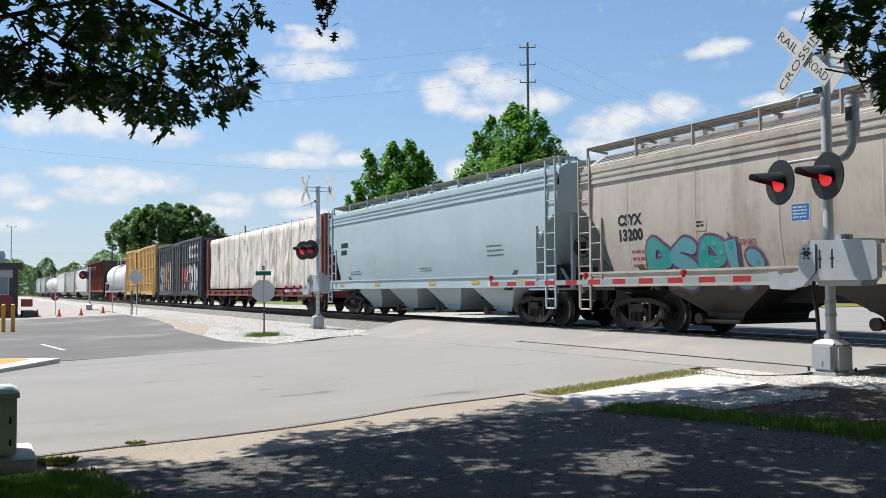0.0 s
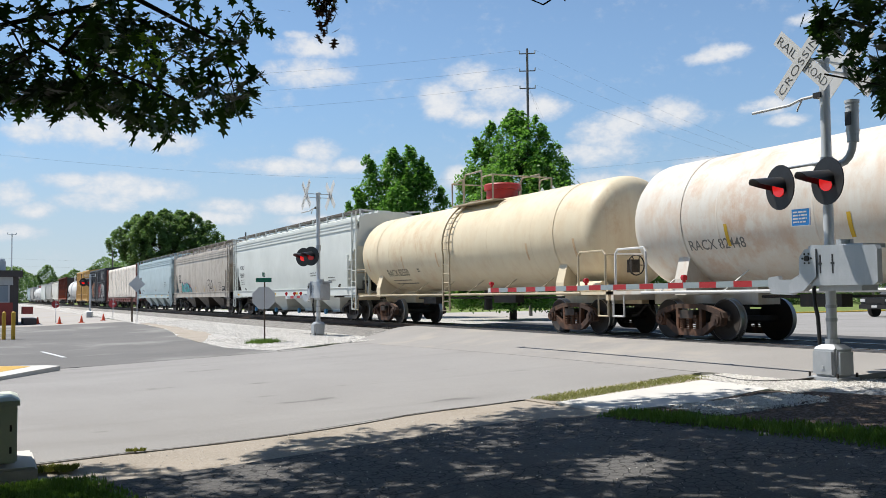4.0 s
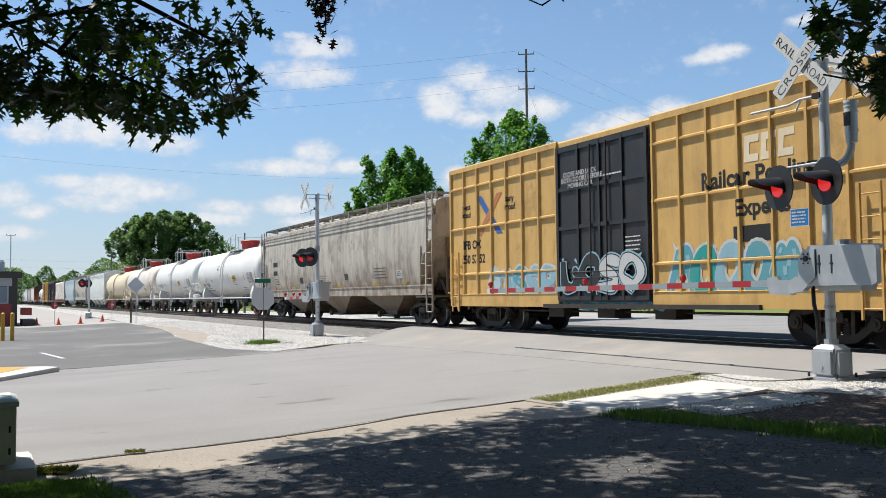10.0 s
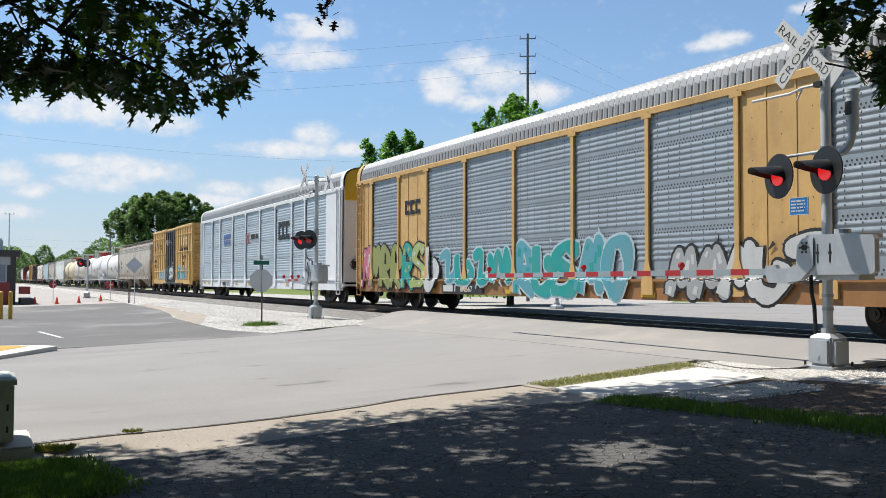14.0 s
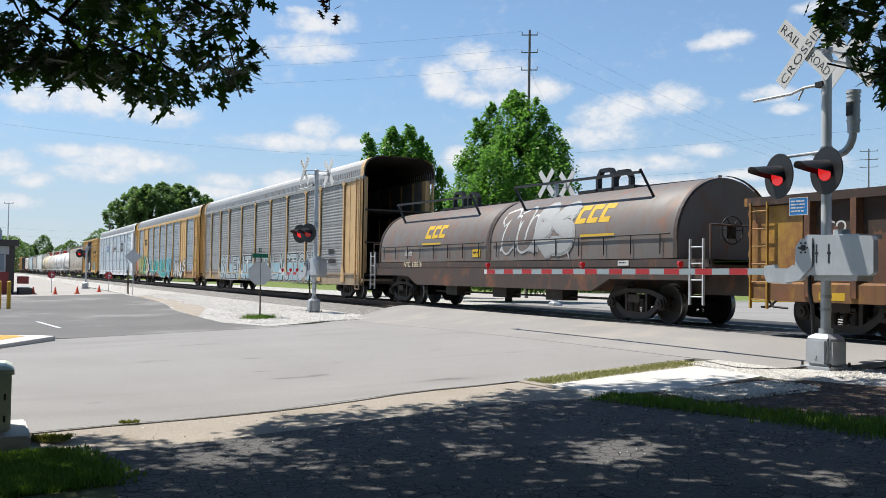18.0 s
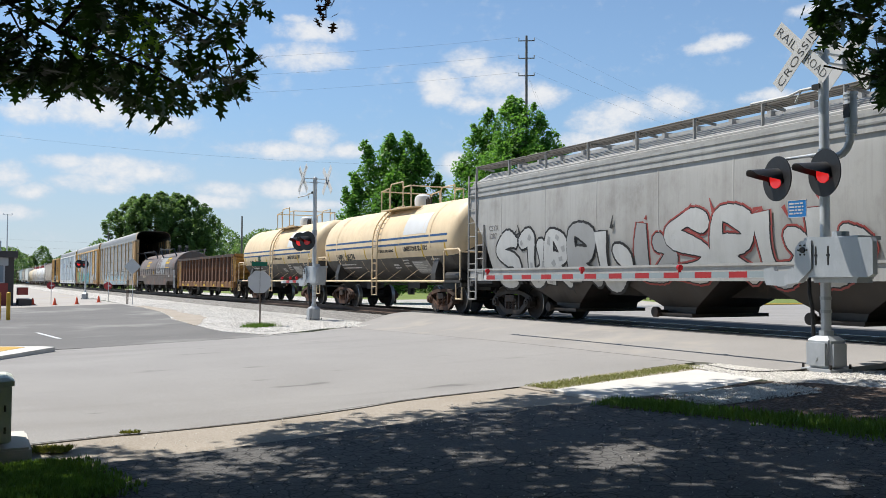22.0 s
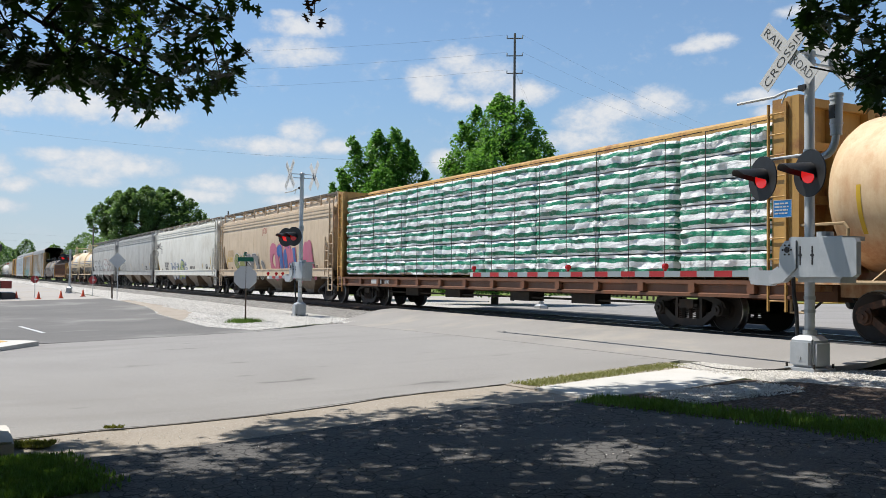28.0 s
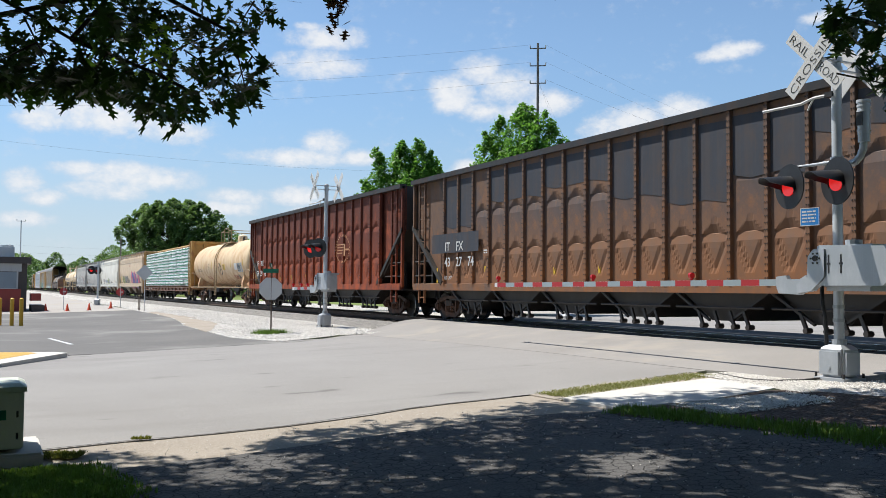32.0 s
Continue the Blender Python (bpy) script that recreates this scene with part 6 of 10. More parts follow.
# ---- coal hopper ----
def pressed_panel(s):
    """One bay of side sheet: dimples pressed inwards, peaked above and flat below, and a bent brace mark at the foot."""
    zs = [1.22, 1.40, 1.52, 1.62, 1.72, 1.82, 1.94, 2.06, 2.16, 2.23, 2.25, 2.31, 2.37, 2.44, 2.6, 3.0, 3.26, 3.36, 3.44, 3.46, 3.53, 3.60, 3.68, 3.9, 4.3, 4.74]
    xs = [-0.44 + 0.88 * k / 16 for k in range(17)]

    def depth(x, z):
        u = abs(x)
        for zc in (2.24, 3.45):
            if zc <= z <= zc + 0.24:
                return 0.07 * max(0.0, 1 - (z - zc) / 0.24 - max(0.0, u - 0.05) / 0.30)
            if zc - 0.20 < z < zc and u < 0.34:
                return 0.04 * (z - zc + 0.20) / 0.20
        if 1.45 < z < 1.95:
            return 0.03 * max(0.0, 1 - abs(u - 0.05 - 0.5 * (z - 1.5)) / 0.10)
        return 0.0
    bm = bmesh.new()
    V = [[bm.verts.new((x, s * (0.03 - depth(x, z)), z)) for x in xs] for z in zs]
    for a, b in zip(V, V[1:]):
        for i in range(16):
            bm.faces.new((a[i], a[i + 1], b[i + 1], b[i]))
    return mesh_of("pressed_panel", bm)


def coal_hopper(q, label, steel, low, name="coal_hopper", length=21.6, rusty=True, chord=None):
    L, w, top = length, 1.58, 4.82
    root = wagon_root(name, q, label, "hopper car")
    cutx = 2.3
    for s in (-1, 1):
        bm = bmesh.new()
        prism(bm, [(0.0, 3.2), (0.0, top), (L, top), (L, 3.2), (L - cutx, 1.12), (cutx, 1.12)], min(s * (w - 0.09), s * (w - 0.13)), max(s * (w - 0.09), s * (w - 0.13)))
        part("side_wall", bm, steel, root)
        bm = bmesh.new()
        prism(bm, [(s * (w - 0.08), top - 0.10), (s * (w + 0.15), top - 0.10), (s * (w + 0.15), top + 0.06), (s * (w - 0.14), top + 0.06)], 0.0, L, "x")
        part("top_chord", bm, chord or steel, root)
        bm = bmesh.new()
        prism(bm, [(s * (w - 0.08), 1.00), (s * (w + 0.08), 1.00), (s * (w + 0.08), 1.22), (s * (w - 0.08), 1.24)], 0.1, L - 0.1, "x")
        part("side_sill", bm, steel, root)
        # posts and pressed panels between them
        bm = bmesh.new()
        prism(bm, [(-0.06, 0.0), (-0.045, s * 0.11), (0.045, s * 0.11), (0.06, 0.0)], 1.2, top - 0.08, "z")
        post = mesh_of("side_post", bm)
        bm = bmesh.new()
        for k in range(26):
            z = 1.30 + 3.35 * k / 25
            for dx in (-0.026, 0.026):
                box(bm, dx - 0.011, dx + 0.011, min(s * 0.108, s * 0.122), max(s * 0.108, s * 0.122), z - 0.011, z + 0.011)
        rivets = mesh_of("riveted_seam", bm)
        panel = pressed_panel(s)
        xs = [2.55 + k for k in range(int(L - 4.6) + 1)]
        for x in xs:
            pp = part("side_post", post, steel, root, at=pose(x, s * w, 0))
            if s == -1:
                part("riveted_seam", rivets, low, pp)["kind"] = "stuff"
        if s == -1:
            for x in xs[:-1]:
                part("pressed_panel", panel, steel, root, at=pose(x + 0.5, s * w, 0))
        for x, s2 in ((0.0, 1), (L, -1)):
            bm = bmesh.new()
            prism(bm, [(x + s2 * 0.0, 3.28), (x + s2 * 0.0, 3.12), (x + s2 * (cutx + 0.06), 1.12), (x + s2 * (cutx + 0.06), 1.30)], min(s * w, s * (w + 0.08)), max(s * w, s * (w + 0.08)))
            part("end_brace", bm, low, root)
            ladder(root, x + s2 * 0.75, s * (w + 0.02), 0.55, top, 0.44, steel, 11, rail=0.07)
            bm = bmesh.new()
            box(bm, x + s2 * 0.05 - 0.05, x + s2 * 0.05 + 0.05, s * w - 0.05, s * w + 0.05, 1.1, top)
            part("corner_post", bm, steel, root)
    for s, x in ((1, 0.0), (-1, L)):
        bm = bmesh.new()
        prism(bm, [(x + s * 0.02, 3.2), (x + s * 0.02, top), (x + s * 0.08, top), (x + s * 0.12, 3.2), (x + s * 2.6, 1.0), (x + s * 2.4, 1.0)], -w + 0.04, w - 0.04)
        part("slope_sheet", bm, low, root)
        bm = bmesh.new()
        box(bm, min(x, x + s * 2.4), max(x, x + s * 2.4), -w, w, 0.98, 1.04)
        for y in (-0.9, 0.9):
            beam(bm, (x + s * 0.2, y, 1.0), (x + s * 0.2, y, 3.1), 0.10, 0.10)
            beam(bm, (x + s * 1.3, y, 1.0), (x + s * 1.3, y, 2.1), 0.10, 0.10)
        pipe(bm, [(x + s * 0.1, -w, 1.5), (x + s * 1.6, -w, 1.5)], 0.022, 6)
        pipe(bm, [(x + s * 0.1, -w, 2.0), (x + s * 1.2, -w, 2.0)], 0.022, 6)
        part("end_platform", bm, low, root)
        coupler(root, x, -s)
    handwheel(root, L - 0.2, -0.9, 2.1, M_STEELDARK)
    n = 6
    for i in range(n):
        x0, x1 = 2.5 + (L - 5) * i / n, 2.5 + (L - 5) * (i + 1) / n
        c = (x0 + x1) / 2
        bm = bmesh.new()
        loft(bm, [[(x0 + 0.05, -1.3, 1.1), (x1 - 0.05, -1.3, 1.1), (x1 - 0.05, 1.3, 1.1), (x0 + 0.05, 1.3, 1.1)], [(c - 0.35, -1.25, 0.42), (c + 0.35, -1.25, 0.42), (c + 0.35, 1.25, 0.42), (c - 0.35, 1.25, 0.42)]])
        pk = part("pocket", bm, low, root)
        for e, f in ((x0 + 0.05, c - 0.3), (x1 - 0.05, c + 0.3)):
            part("pocket_brace", shape((beam, (e, -1.36, 1.0), (f, -1.36, 0.42), 0.05, 0.06, (0, 1, 0))), low, pk)
        # door latches and hooks that hang below
        bm = bmesh.new()
        for dx in (-0.62, -0.15, 0.3, 0.7):
            beam(bm, (c + dx, -1.38, 0.62), (c + dx + 0.16, -1.40, 0.30), 0.07, 0.05, (0, 1, 0))
            rod(bm, (c + dx + 0.16, -1.46, 0.31), (c + dx + 0.16, -1.30, 0.31), 0.055, 8)
        rod(bm, (x0 + 0.1, -1.42, 0.70), (x1 - 0.1, -1.42, 0.70), 0.025, 6)
        part("door_latch", bm, low, pk)
    bm = bmesh.new()
    box(bm, -0.1, L + 0.1, -0.3, 0.3, 0.7, 1.02)
    part("centre_sill", bm, M_STEELDARK, root)
    truck(root, 1.85, rusty)
    truck(root, L - 1.85, rusty)
    return root, flat_side(w + 0.015)


# ---- centre-beam flat with wrapped lumber ----
def lumber_flat(q, length, label, steel, wraps, name="lumber_flat", bands=True, bulk=True, top=4.45, seed=0, stacks=8, load_top=4.1, deckz=1.08, sill_m=None, rows=6, drape=0.045):
    L, w = length, 1.52
    root = wagon_root(name, q, label, "flatcar")
    rnd = random.Random(seed)
    for s in (-1, 1):
        bm = bmesh.new()
        prism(bm, [(s * (w - 0.1), 0.74), (s * (w + 0.06), 0.74), (s * (w + 0.06), 0.80), (s * w, 0.82), (s * w, 0.98), (s * (w + 0.06), 1.0), (s * (w + 0.06), 1.06), (s * (w - 0.1), 1.06)], 0.0, L, "x")
        part("side_sill", bm, sill_m or steel, root)
        bm = bmesh.new()
        box(bm, -0.09, 0.09, -0.05, 0.05, 0.82, 1.02)
        rod(bm, (-0.1, s * -0.02, 0.9), (0.1, s * -0.02, 0.9), 0.07, 8)
        winch = mesh_of("winch", bm)
        for i in range(14):
            part("winch", winch, sill_m or steel, root, at=pose(0.9 + (L - 1.8) * i / 13, s * (w + 0.06), 0))
    bm = bmesh.new()
    box(bm, 0.0, L, -w, w, 1.0, deckz)
    box(bm, -0.1, L + 0.1, -0.4, 0.4, 0.68, 1.0)
    part("deck", bm, sill_m or steel, root)
    if bulk:
        bm = bmesh.new()
        box(bm, 0.5, L - 0.5, -0.14, 0.14, deckz, top)
        box(bm, 0.4, L - 0.4, -0.34, 0.34, top - 0.12, top + 0.12)
        rod(bm, (0.4, -0.34, top), (L - 0.4, -0.34, top), 0.12, 10)
        part("centre_beam", bm, steel, root)
    for s, x in ((1, 0.0), (-1, L)):
        bm = bmesh.new()
        box(bm, min(x + s * 0.02, x + s * 0.12), max(x + s * 0.02, x + s * 0.12), -w, w, deckz, top + 0.1)
        wall = part("bulkhead", bm, steel, root)
        for y in (-w + 0.1, -0.5, 0.5, w - 0.1):
            bm = bmesh.new()
            box(bm, min(x - s * 0.16, x + s * 0.02), max(x - s * 0.16, x + s * 0.02), y - 0.1, y + 0.1, deckz, top + 0.1)
            part("post", bm, steel, wall)
        for z in (1.6, 2.6, 3.6, top):
            bm = bmesh.new()
            box(bm, min(x - s * 0.12, x + s * 0.02), max(x - s * 0.12, x + s * 0.015), -w + 0.02, w - 0.02, z - 0.08, z + 0.08)
            part("crossbar", bm, steel, wall)
        bm = bmesh.new()
        box(bm, min(x + s * 0.02, x + s * 0.45), max(x + s * 0.02, x + s * 0.45), -w - 0.01, -w + 0.06, deckz, top + 0.08)
        part("side_plate", bm, steel, wall)
        ladder(root, x + s * 0.3, -w - 0.05, 0.5, top, 0.42, steel, 10)
        coupler(root, x - s * 0.1, -s)
    handwheel(root, -0.25, -0.7, 1.9, M_STEELDARK)
    bm = bmesh.new()
    for x in (5.0, 8.0, 12.0, 15.0):
        if x < L - 3:
            box(bm, x, x + 1.0, -0.9, -0.4, 0.45, 0.7)
    rod(bm, (3.5, -0.8, 0.55), (L - 3.5, -0.8, 0.55), 0.03, 6)
    part("brake_gear", bm, M_STEELDARK, root)
    # wrapped packs: each a crumpled block, alternately white and printed
    a, b = 0.55, L - 0.55
    hh = (load_top - deckz - 0.1) / rows
    for i in range(stacks):
        x0, x1 = a + (b - a) * i / stacks + 0.03, a + (b - a) * (i + 1) / stacks - 0.03
        if i > 0 and rnd.random() < 0.5:
            x0 += 0.12
        for r in range(rows):
            for s in (-1, 1):
                if s == 1 and r < rows - 1:
                    continue
                bm = bmesh.new()
                z0, z1 = deckz + 0.1 + hh * r, deckz + 0.1 + hh * (r + 1) - 0.03
                nx, nz = 30, (6 if rows > 1 else 16)
                y_out, y_in = s * (w - 0.08), s * 0.18
                grid = []
                for k in range(nx + 1):
                    col = []
                    for m in range(nz + 1):
                        x, z = x0 + (x1 - x0) * k / nx, z0 + (z1 - z0) * m / nz
                        o = drape * noise.noise(Vector((x * 2.2, z * (5.0 if rows > 1 else 0.6), seed + r))) + 0.9 * drape * noise.noise(Vector((x * 7, z * (13.0 if rows > 1 else 1.6), seed + 9)))
                        if m == nz and rows == 1:
                            o -= 0.16
                            z -= 0.10 * abs(noise.noise(Vector((x * 1.3, seed, 2.0))))
                        elif m in (0, nz):
                            o -= 0.04
                        if k in (0, nx):
                            o -= 0.05
                        col.append(bm.verts.new((x, y_out + s * o, z)))
                    grid.append(col)
                for g, h2 in zip(grid, grid[1:]):
                    for m in range(nz):
                        bm.faces.new((g[m], h2[m], h2[m + 1], g[m + 1]))
                rim = grid[0] + [g[-1] for g in grid[1:]] + grid[-1][-2::-1] + [g[0] for g in grid[-2:0:-1]]
                low = [bm.verts.new((v.co.x, y_in, v.co.z)) for v in rim]
                for k in range(len(rim)):
                    bm.faces.new((rim[k], rim[(k + 1) % len(rim)], low[(k + 1) % len(rim)], low[k]))
                bm.faces.new(low[::-1])
                part("lumber_pack", bm, wraps, root, smooth=50)
    if bands:
        bm = bmesh.new()
        for k in range(18):
            x = 1.0 + (L - 2.0) * k / 17
            beam(bm, (x, -w + 0.0, deckz), (x, -w + 0.0, load_top), 0.02, 0.008, (0, 1, 0))
            beam(bm, (x, -w + 0.0, load_top), (x, -0.4, top), 0.02, 0.008, (1, 0, 0))
        part("tie_down", bm, M_STEELDARK, root)
    truck(root, 2.0)
    truck(root, L - 3.2 if bulk else L - 2.0)
    return root, lambda z: w - 0.02

# ---- crossing signals ----
def disc(bm, c, n, r, depth, seg=28):
    c, n = Vector(c), Vector(n).normalized()
    rod(bm, c, c + n * depth, r, seg)


def lamp_head(signal, c, n, lit):
    """A round black background with its lens and a long hood; n points to the driver."""
    c, n = Vector(c), Vector(n).normalized()
    bm = bmesh.new()
    disc(bm, c, n, 0.35, 0.02, 36)
    disc(bm, c - n * 0.09, n, 0.15, 0.09, 20)
    bg = part("lamp_background", bm, M_BLACK, signal)
    bm = bmesh.new()
    disc(bm, c + n * 0.02, n, 0.15, 0.02, 24)
    part("lens", bm, M_LENS if lit else M_LENSDIM, bg, "glowing red lens")
    # hood: an open half tube, longest at the top
    up = Vector((0, 0, 1))
    s = n.cross(up).normalized()
    bm = bmesh.new()
    inner, outer = [], []
    seg = 16
    for i in range(seg + 1):
        a = radians(-25 + 230 * i / seg)
        d = math.cos(a) * s + math.sin(a) * up
        k = max(0.0, math.sin(a))
        inner.append(c + n * 0.02 + d * 0.165)
        outer.append(c + n * (0.05 + 0.47 * (0.75 * smooth01((math.sin(a) - 0.02) / 0.55) + 0.25 * k)) + d * 0.165 - up * 0.045)
    rows = [inner, outer, [p - (p - (c + n * (p - c).dot(n))).normalized() * 0.012 for p in outer], [p - (p - (c + n * (p - c).dot(n))).normalized() * 0.012 for p in inner]]
    loft(bm, rows, False, False)
    part("hood", bm, M_BLACK, bg, smooth=40)


def crossbuck(signal, c, face):
    """Two crossed blades; face is -1 where the front looks towards -y."""
    for k, (words, ang) in enumerate((("RAILROAD", -45), ("CROSSING", 45))):
        bm = bmesh.new()
        box(bm, -0.655, 0.655, -0.004, 0.004, -0.118, 0.118)
        at = Matrix.Translation(Vector(c) + Vector((0, face * 0.02 * k, 0))) @ pose(0, 0, 0, 0, -ang if face < 0 else ang, 0)
        bl = part("blade", bm, M_WHITE, signal, at=at)
        if face < 0:
            halves = (("RAIL", -0.60, 0.46), ("ROAD", 0.15, 0.46)) if k == 0 else (("CROSSING", -0.60, 1.20),)
            for word, x, wd in halves:
                bm = lettering(word, 0.185, -0.003, 0.0, 1.0)
                lo, hi = min(v.co.x for v in bm.verts), max(v.co.x for v in bm.verts)
                for v in bm.verts:
                    v.co = (x + (v.co.x - lo) * wd / (hi - lo), -0.0075, v.co.z - 0.072)
                part("word", bm, INK_SIGN, bl, "black letters")


INK_SIGN = paint("black sign letters", (0.015, 0.015, 0.015), amt=0.0, streak=0, rough=0.5)


def build_signal(x, y, label, arm=0.0, turn=0.0, lit=(True, False), sign=True, ground=None, height=4.75, facing=(-0.20, -0.98, 0.0), pair=(-0.56, 0.33), blades=True):
    """Mast with base, crossbucks, lamps, bell and gate; turn in degrees about the mast."""
    root = tagged(new("crossing_signal"), label, "crossing signal", "crossing signals")
    g = ground_z(x, y) if ground is None else ground
    root.matrix_basis = pose(x, y, g, 0, 0, turn)
    H = height
    bm = bmesh.new()
    rod(bm, (0, 0, 0.3), (0, 0, H), 0.075, 20)
    rod(bm, (0, 0, H), (0, 0, H + 0.05), 0.085, 16, 0.05)
    part("mast", bm, M_GALV, root, smooth=40)
    bm = bmesh.new()
    loft(bm, [[(sx * a, sy * b, z) for sx, sy in ((-1, -1), (1, -1), (1, 1), (-1, 1))] for a, b, z in ((0.27, 0.24, 0.0), (0.27, 0.24, 0.05), (0.19, 0.17, 0.07), (0.21, 0.185, 0.47), (0.12, 0.11, 0.54))])
    bmesh.ops.bevel(bm, geom=[e for e in bm.edges if abs(e.verts[0].co.z - e.verts[1].co.z) > 0.1], offset=0.03, segments=2, affect="EDGES")
    bs = part("base", bm, M_CAST, root, "cast metal junction base")
    bm = bmesh.new()
    box(bm, -0.16, 0.16, -0.225, -0.165, 0.10, 0.44)
    rod(bm, (0.0, -0.24, 0.2), (0.0, -0.22, 0.2), 0.03, 10)
    box(bm, 0.185, 0.25, -0.14, 0.14, 0.10, 0.43)
    box(bm, -0.25, -0.185, -0.14, 0.14, 0.10, 0.43)
    part("cover_plate", bm, M_CAST, bs)
    for sx in (-0.25, 0.25):
        for sy in (-0.21, 0.21):
            bm = bmesh.new()
            rod(bm, (sx, sy, 0.03), (sx, sy, 0.12), 0.018, 8)
            part("bolt", bm, M_STEELDARK, bs)
    for z, dz, r in ((0.50, 0.12, 0.105), (0.88, 0.05, 0.085), (1.08, 0.05, 0.085)):
        part("collar", shape((rod, (0, 0, z), (0, 0, z + dz), r, 16)), M_CAST, root)
    # crossbucks in front of and behind the mast, on straps
    bm = bmesh.new()
    for z in (H - 0.14, H + 0.0):
        box(bm, -0.03, 0.03, -0.45, 0.45, z - 0.03, z - 0.01)
        rod(bm, (0, 0, z - 0.05), (0, 0, z + 0.02), 0.092, 16)
    for s in (-1, 1):
        beam(bm, (0, s * 0.44, H - 0.16), (0, s * 0.44, H + 0.06), 0.05, 0.02, (1, 0, 0))
    part("crossbuck_bracket", bm, M_GALV, root)
    if blades:
        crossbuck(root, (0, -0.46, H - 0.05), -1)
        crossbuck(root, (0, 0.46, H - 0.05), 1)
    # lamp arm and lamps
    z = 2.95
    bm = bmesh.new()
    pipe(bm, [(-0.58, -0.30, z + 0.30), (0.36, -0.30, z + 0.30)], 0.025, 10)
    pipe(bm, [(0, 0, z + 0.30), (0, -0.30, z + 0.30)], 0.035, 10)
    for xx in pair:
        rod(bm, (xx, -0.30, z - 0.1), (xx, -0.30, z + 0.32), 0.035, 8)
    rod(bm, (0, 0, z + 0.22), (0, 0, z + 0.42), 0.095, 16)
    part("lamp_arm", bm, M_CAST, root)
    for xx, on in zip(pair, lit):
        lamp_head(root, (xx, -0.38, z), facing, on)
    # bell on an elbow, and the horizontal rod higher up
    if sign:
        bm = bmesh.new()
        pipe(bm, [(0.05, 0, z + 0.30), (0.22, 0.0, z + 0.28), (0.33, 0.0, z + 0.31), (0.41, 0.0, z + 0.38), (0.46, 0.0, z + 0.48), (0.48, 0, z + 0.62)], 0.055, 12)
        rod(bm, (0.48, 0, z + 0.58), (0.48, 0, z + 0.70), 0.085, 16)
        bell = part("bell", bm, M_CAST, root, "grey electronic bell")
        bm = bmesh.new()
        rod(bm, (0.48, 0, z + 0.70), (0.48, 0, z + 1.16), 0.09, 20)
        for dz in (0.74, 1.02, 1.10):
            rod(bm, (0.48, 0, z + dz), (0.48, 0, z + dz + 0.025), 0.099, 20)
        rod(bm, (0.48, 0, z + 1.16), (0.48, 0, z + 1.20), 0.105, 20)
        part("bell_housing", bm, M_GALV, bell, smooth=40)
        bm = bmesh.new()
        box(bm, 0.43, 0.53, -0.104, -0.09, z + 0.82, z + 1.02)
        part("bell_mouth", bm, M_BLACK, bell)
    bm = bmesh.new()
    pipe(bm, [(-0.08, -0.05, H - 0.53), (-0.35, -0.1, H - 0.54), (-0.55, -0.14, H - 0.60), (-1.22, -0.25, H - 0.62)], 0.024, 8)
    pipe(bm, [(-0.35, -0.1, H - 0.56), (-0.40, -0.12, H - 0.66), (-0.43, -0.12, H - 0.72)], 0.015, 6)
    ra = part("antenna_arm", bm, M_WHITE, root, "thin white arm")
    bm = bmesh.new()
    box(bm, -0.14, 0.0, -0.1, 0.02, H - 0.57, H - 0.49)
    part("clamp", bm, M_BLACK, ra)
    if sign:
        bm = bmesh.new()
        box(bm, -0.19, 0.14, -0.006, 0.006, -0.14, 0.14)
        sg = part("information_sign", bm, M_BLUE, root, "small blue notice with white print", at=pose(-0.52, 0.03, 2.50, 0, 0, 8))
        bm = bmesh.new()
        bars(bm, -0.16, 0.07, 0.27, 0.024, 4, 0.052, 5)
        for v in bm.verts:
            v.co.y = -0.009
        part("print", bm, M_WHITE, sg)
        bm = bmesh.new()
        for a, b, c, d in ((-0.19, 0.14, 0.13, 0.14), (-0.19, 0.14, -0.14, -0.13), (-0.19, -0.18, -0.13, 0.13), (0.13, 0.14, -0.13, 0.13)):
            rect(bm, a, b, c, d, -0.008)
        part("border", bm, M_WHITE, sg)
    if arm:
        # gate mechanism: cast box, hub plate, counterweight side
        bm = bmesh.new()
        prism(bm, [(-0.10, 1.42), (-0.10, 2.03), (1.02, 1.98), (1.05, 1.92), (1.05, 1.46), (0.98, 1.42)], -0.30, -0.20)
        mech = part("gate_mechanism", bm, M_CAST, root, "scuffed cast aluminium gate mechanism")
        bm = bmesh.new()
        box(bm, -0.16, 0.72, -0.18, 0.22, 1.40, 1.96)
        bmesh.ops.bevel(bm, geom=bm.edges[:], offset=0.03, segments=2, affect="EDGES")
        box(bm, -0.20, 0.76, -0.22, 0.26, 1.96, 2.02)
        box(bm, -0.1, 0.66, -0.14, 0.2, 1.34, 1.40)
        rod(bm, (0.28, 0, 2.02), (0.28, 0, 2.10), 0.12, 12)
        part("gearbox", bm, M_CAST, mech)
        for xx in (0.08, 0.30):
            part("slot", shape((box, xx - 0.012, xx + 0.012, -0.306, -0.298, 1.60, 1.88), (box, xx - 0.03, xx + 0.03, -0.307, -0.298, 1.73, 1.76)), M_BLACK, mech)
        bm = bmesh.new()
        prism(bm, [(-0.50, 1.44), (-0.30, 1.56), (-0.28, 1.86), (-0.18, 1.97), (0.02, 1.97), (0.02, 1.55), (-0.22, 1.34), (-0.50, 1.30)], -0.33, -0.215)
        prism(bm, [(-0.95, 1.42), (-0.95, 1.56), (-0.75, 1.58), (-0.72, 1.52), (-0.48, 1.52), (-0.36, 1.58), (-0.30, 1.40), (-0.48, 1.28), (-0.90, 1.30)], -0.285, -0.205)
        part("arm_bracket", bm, M_CAST, mech)
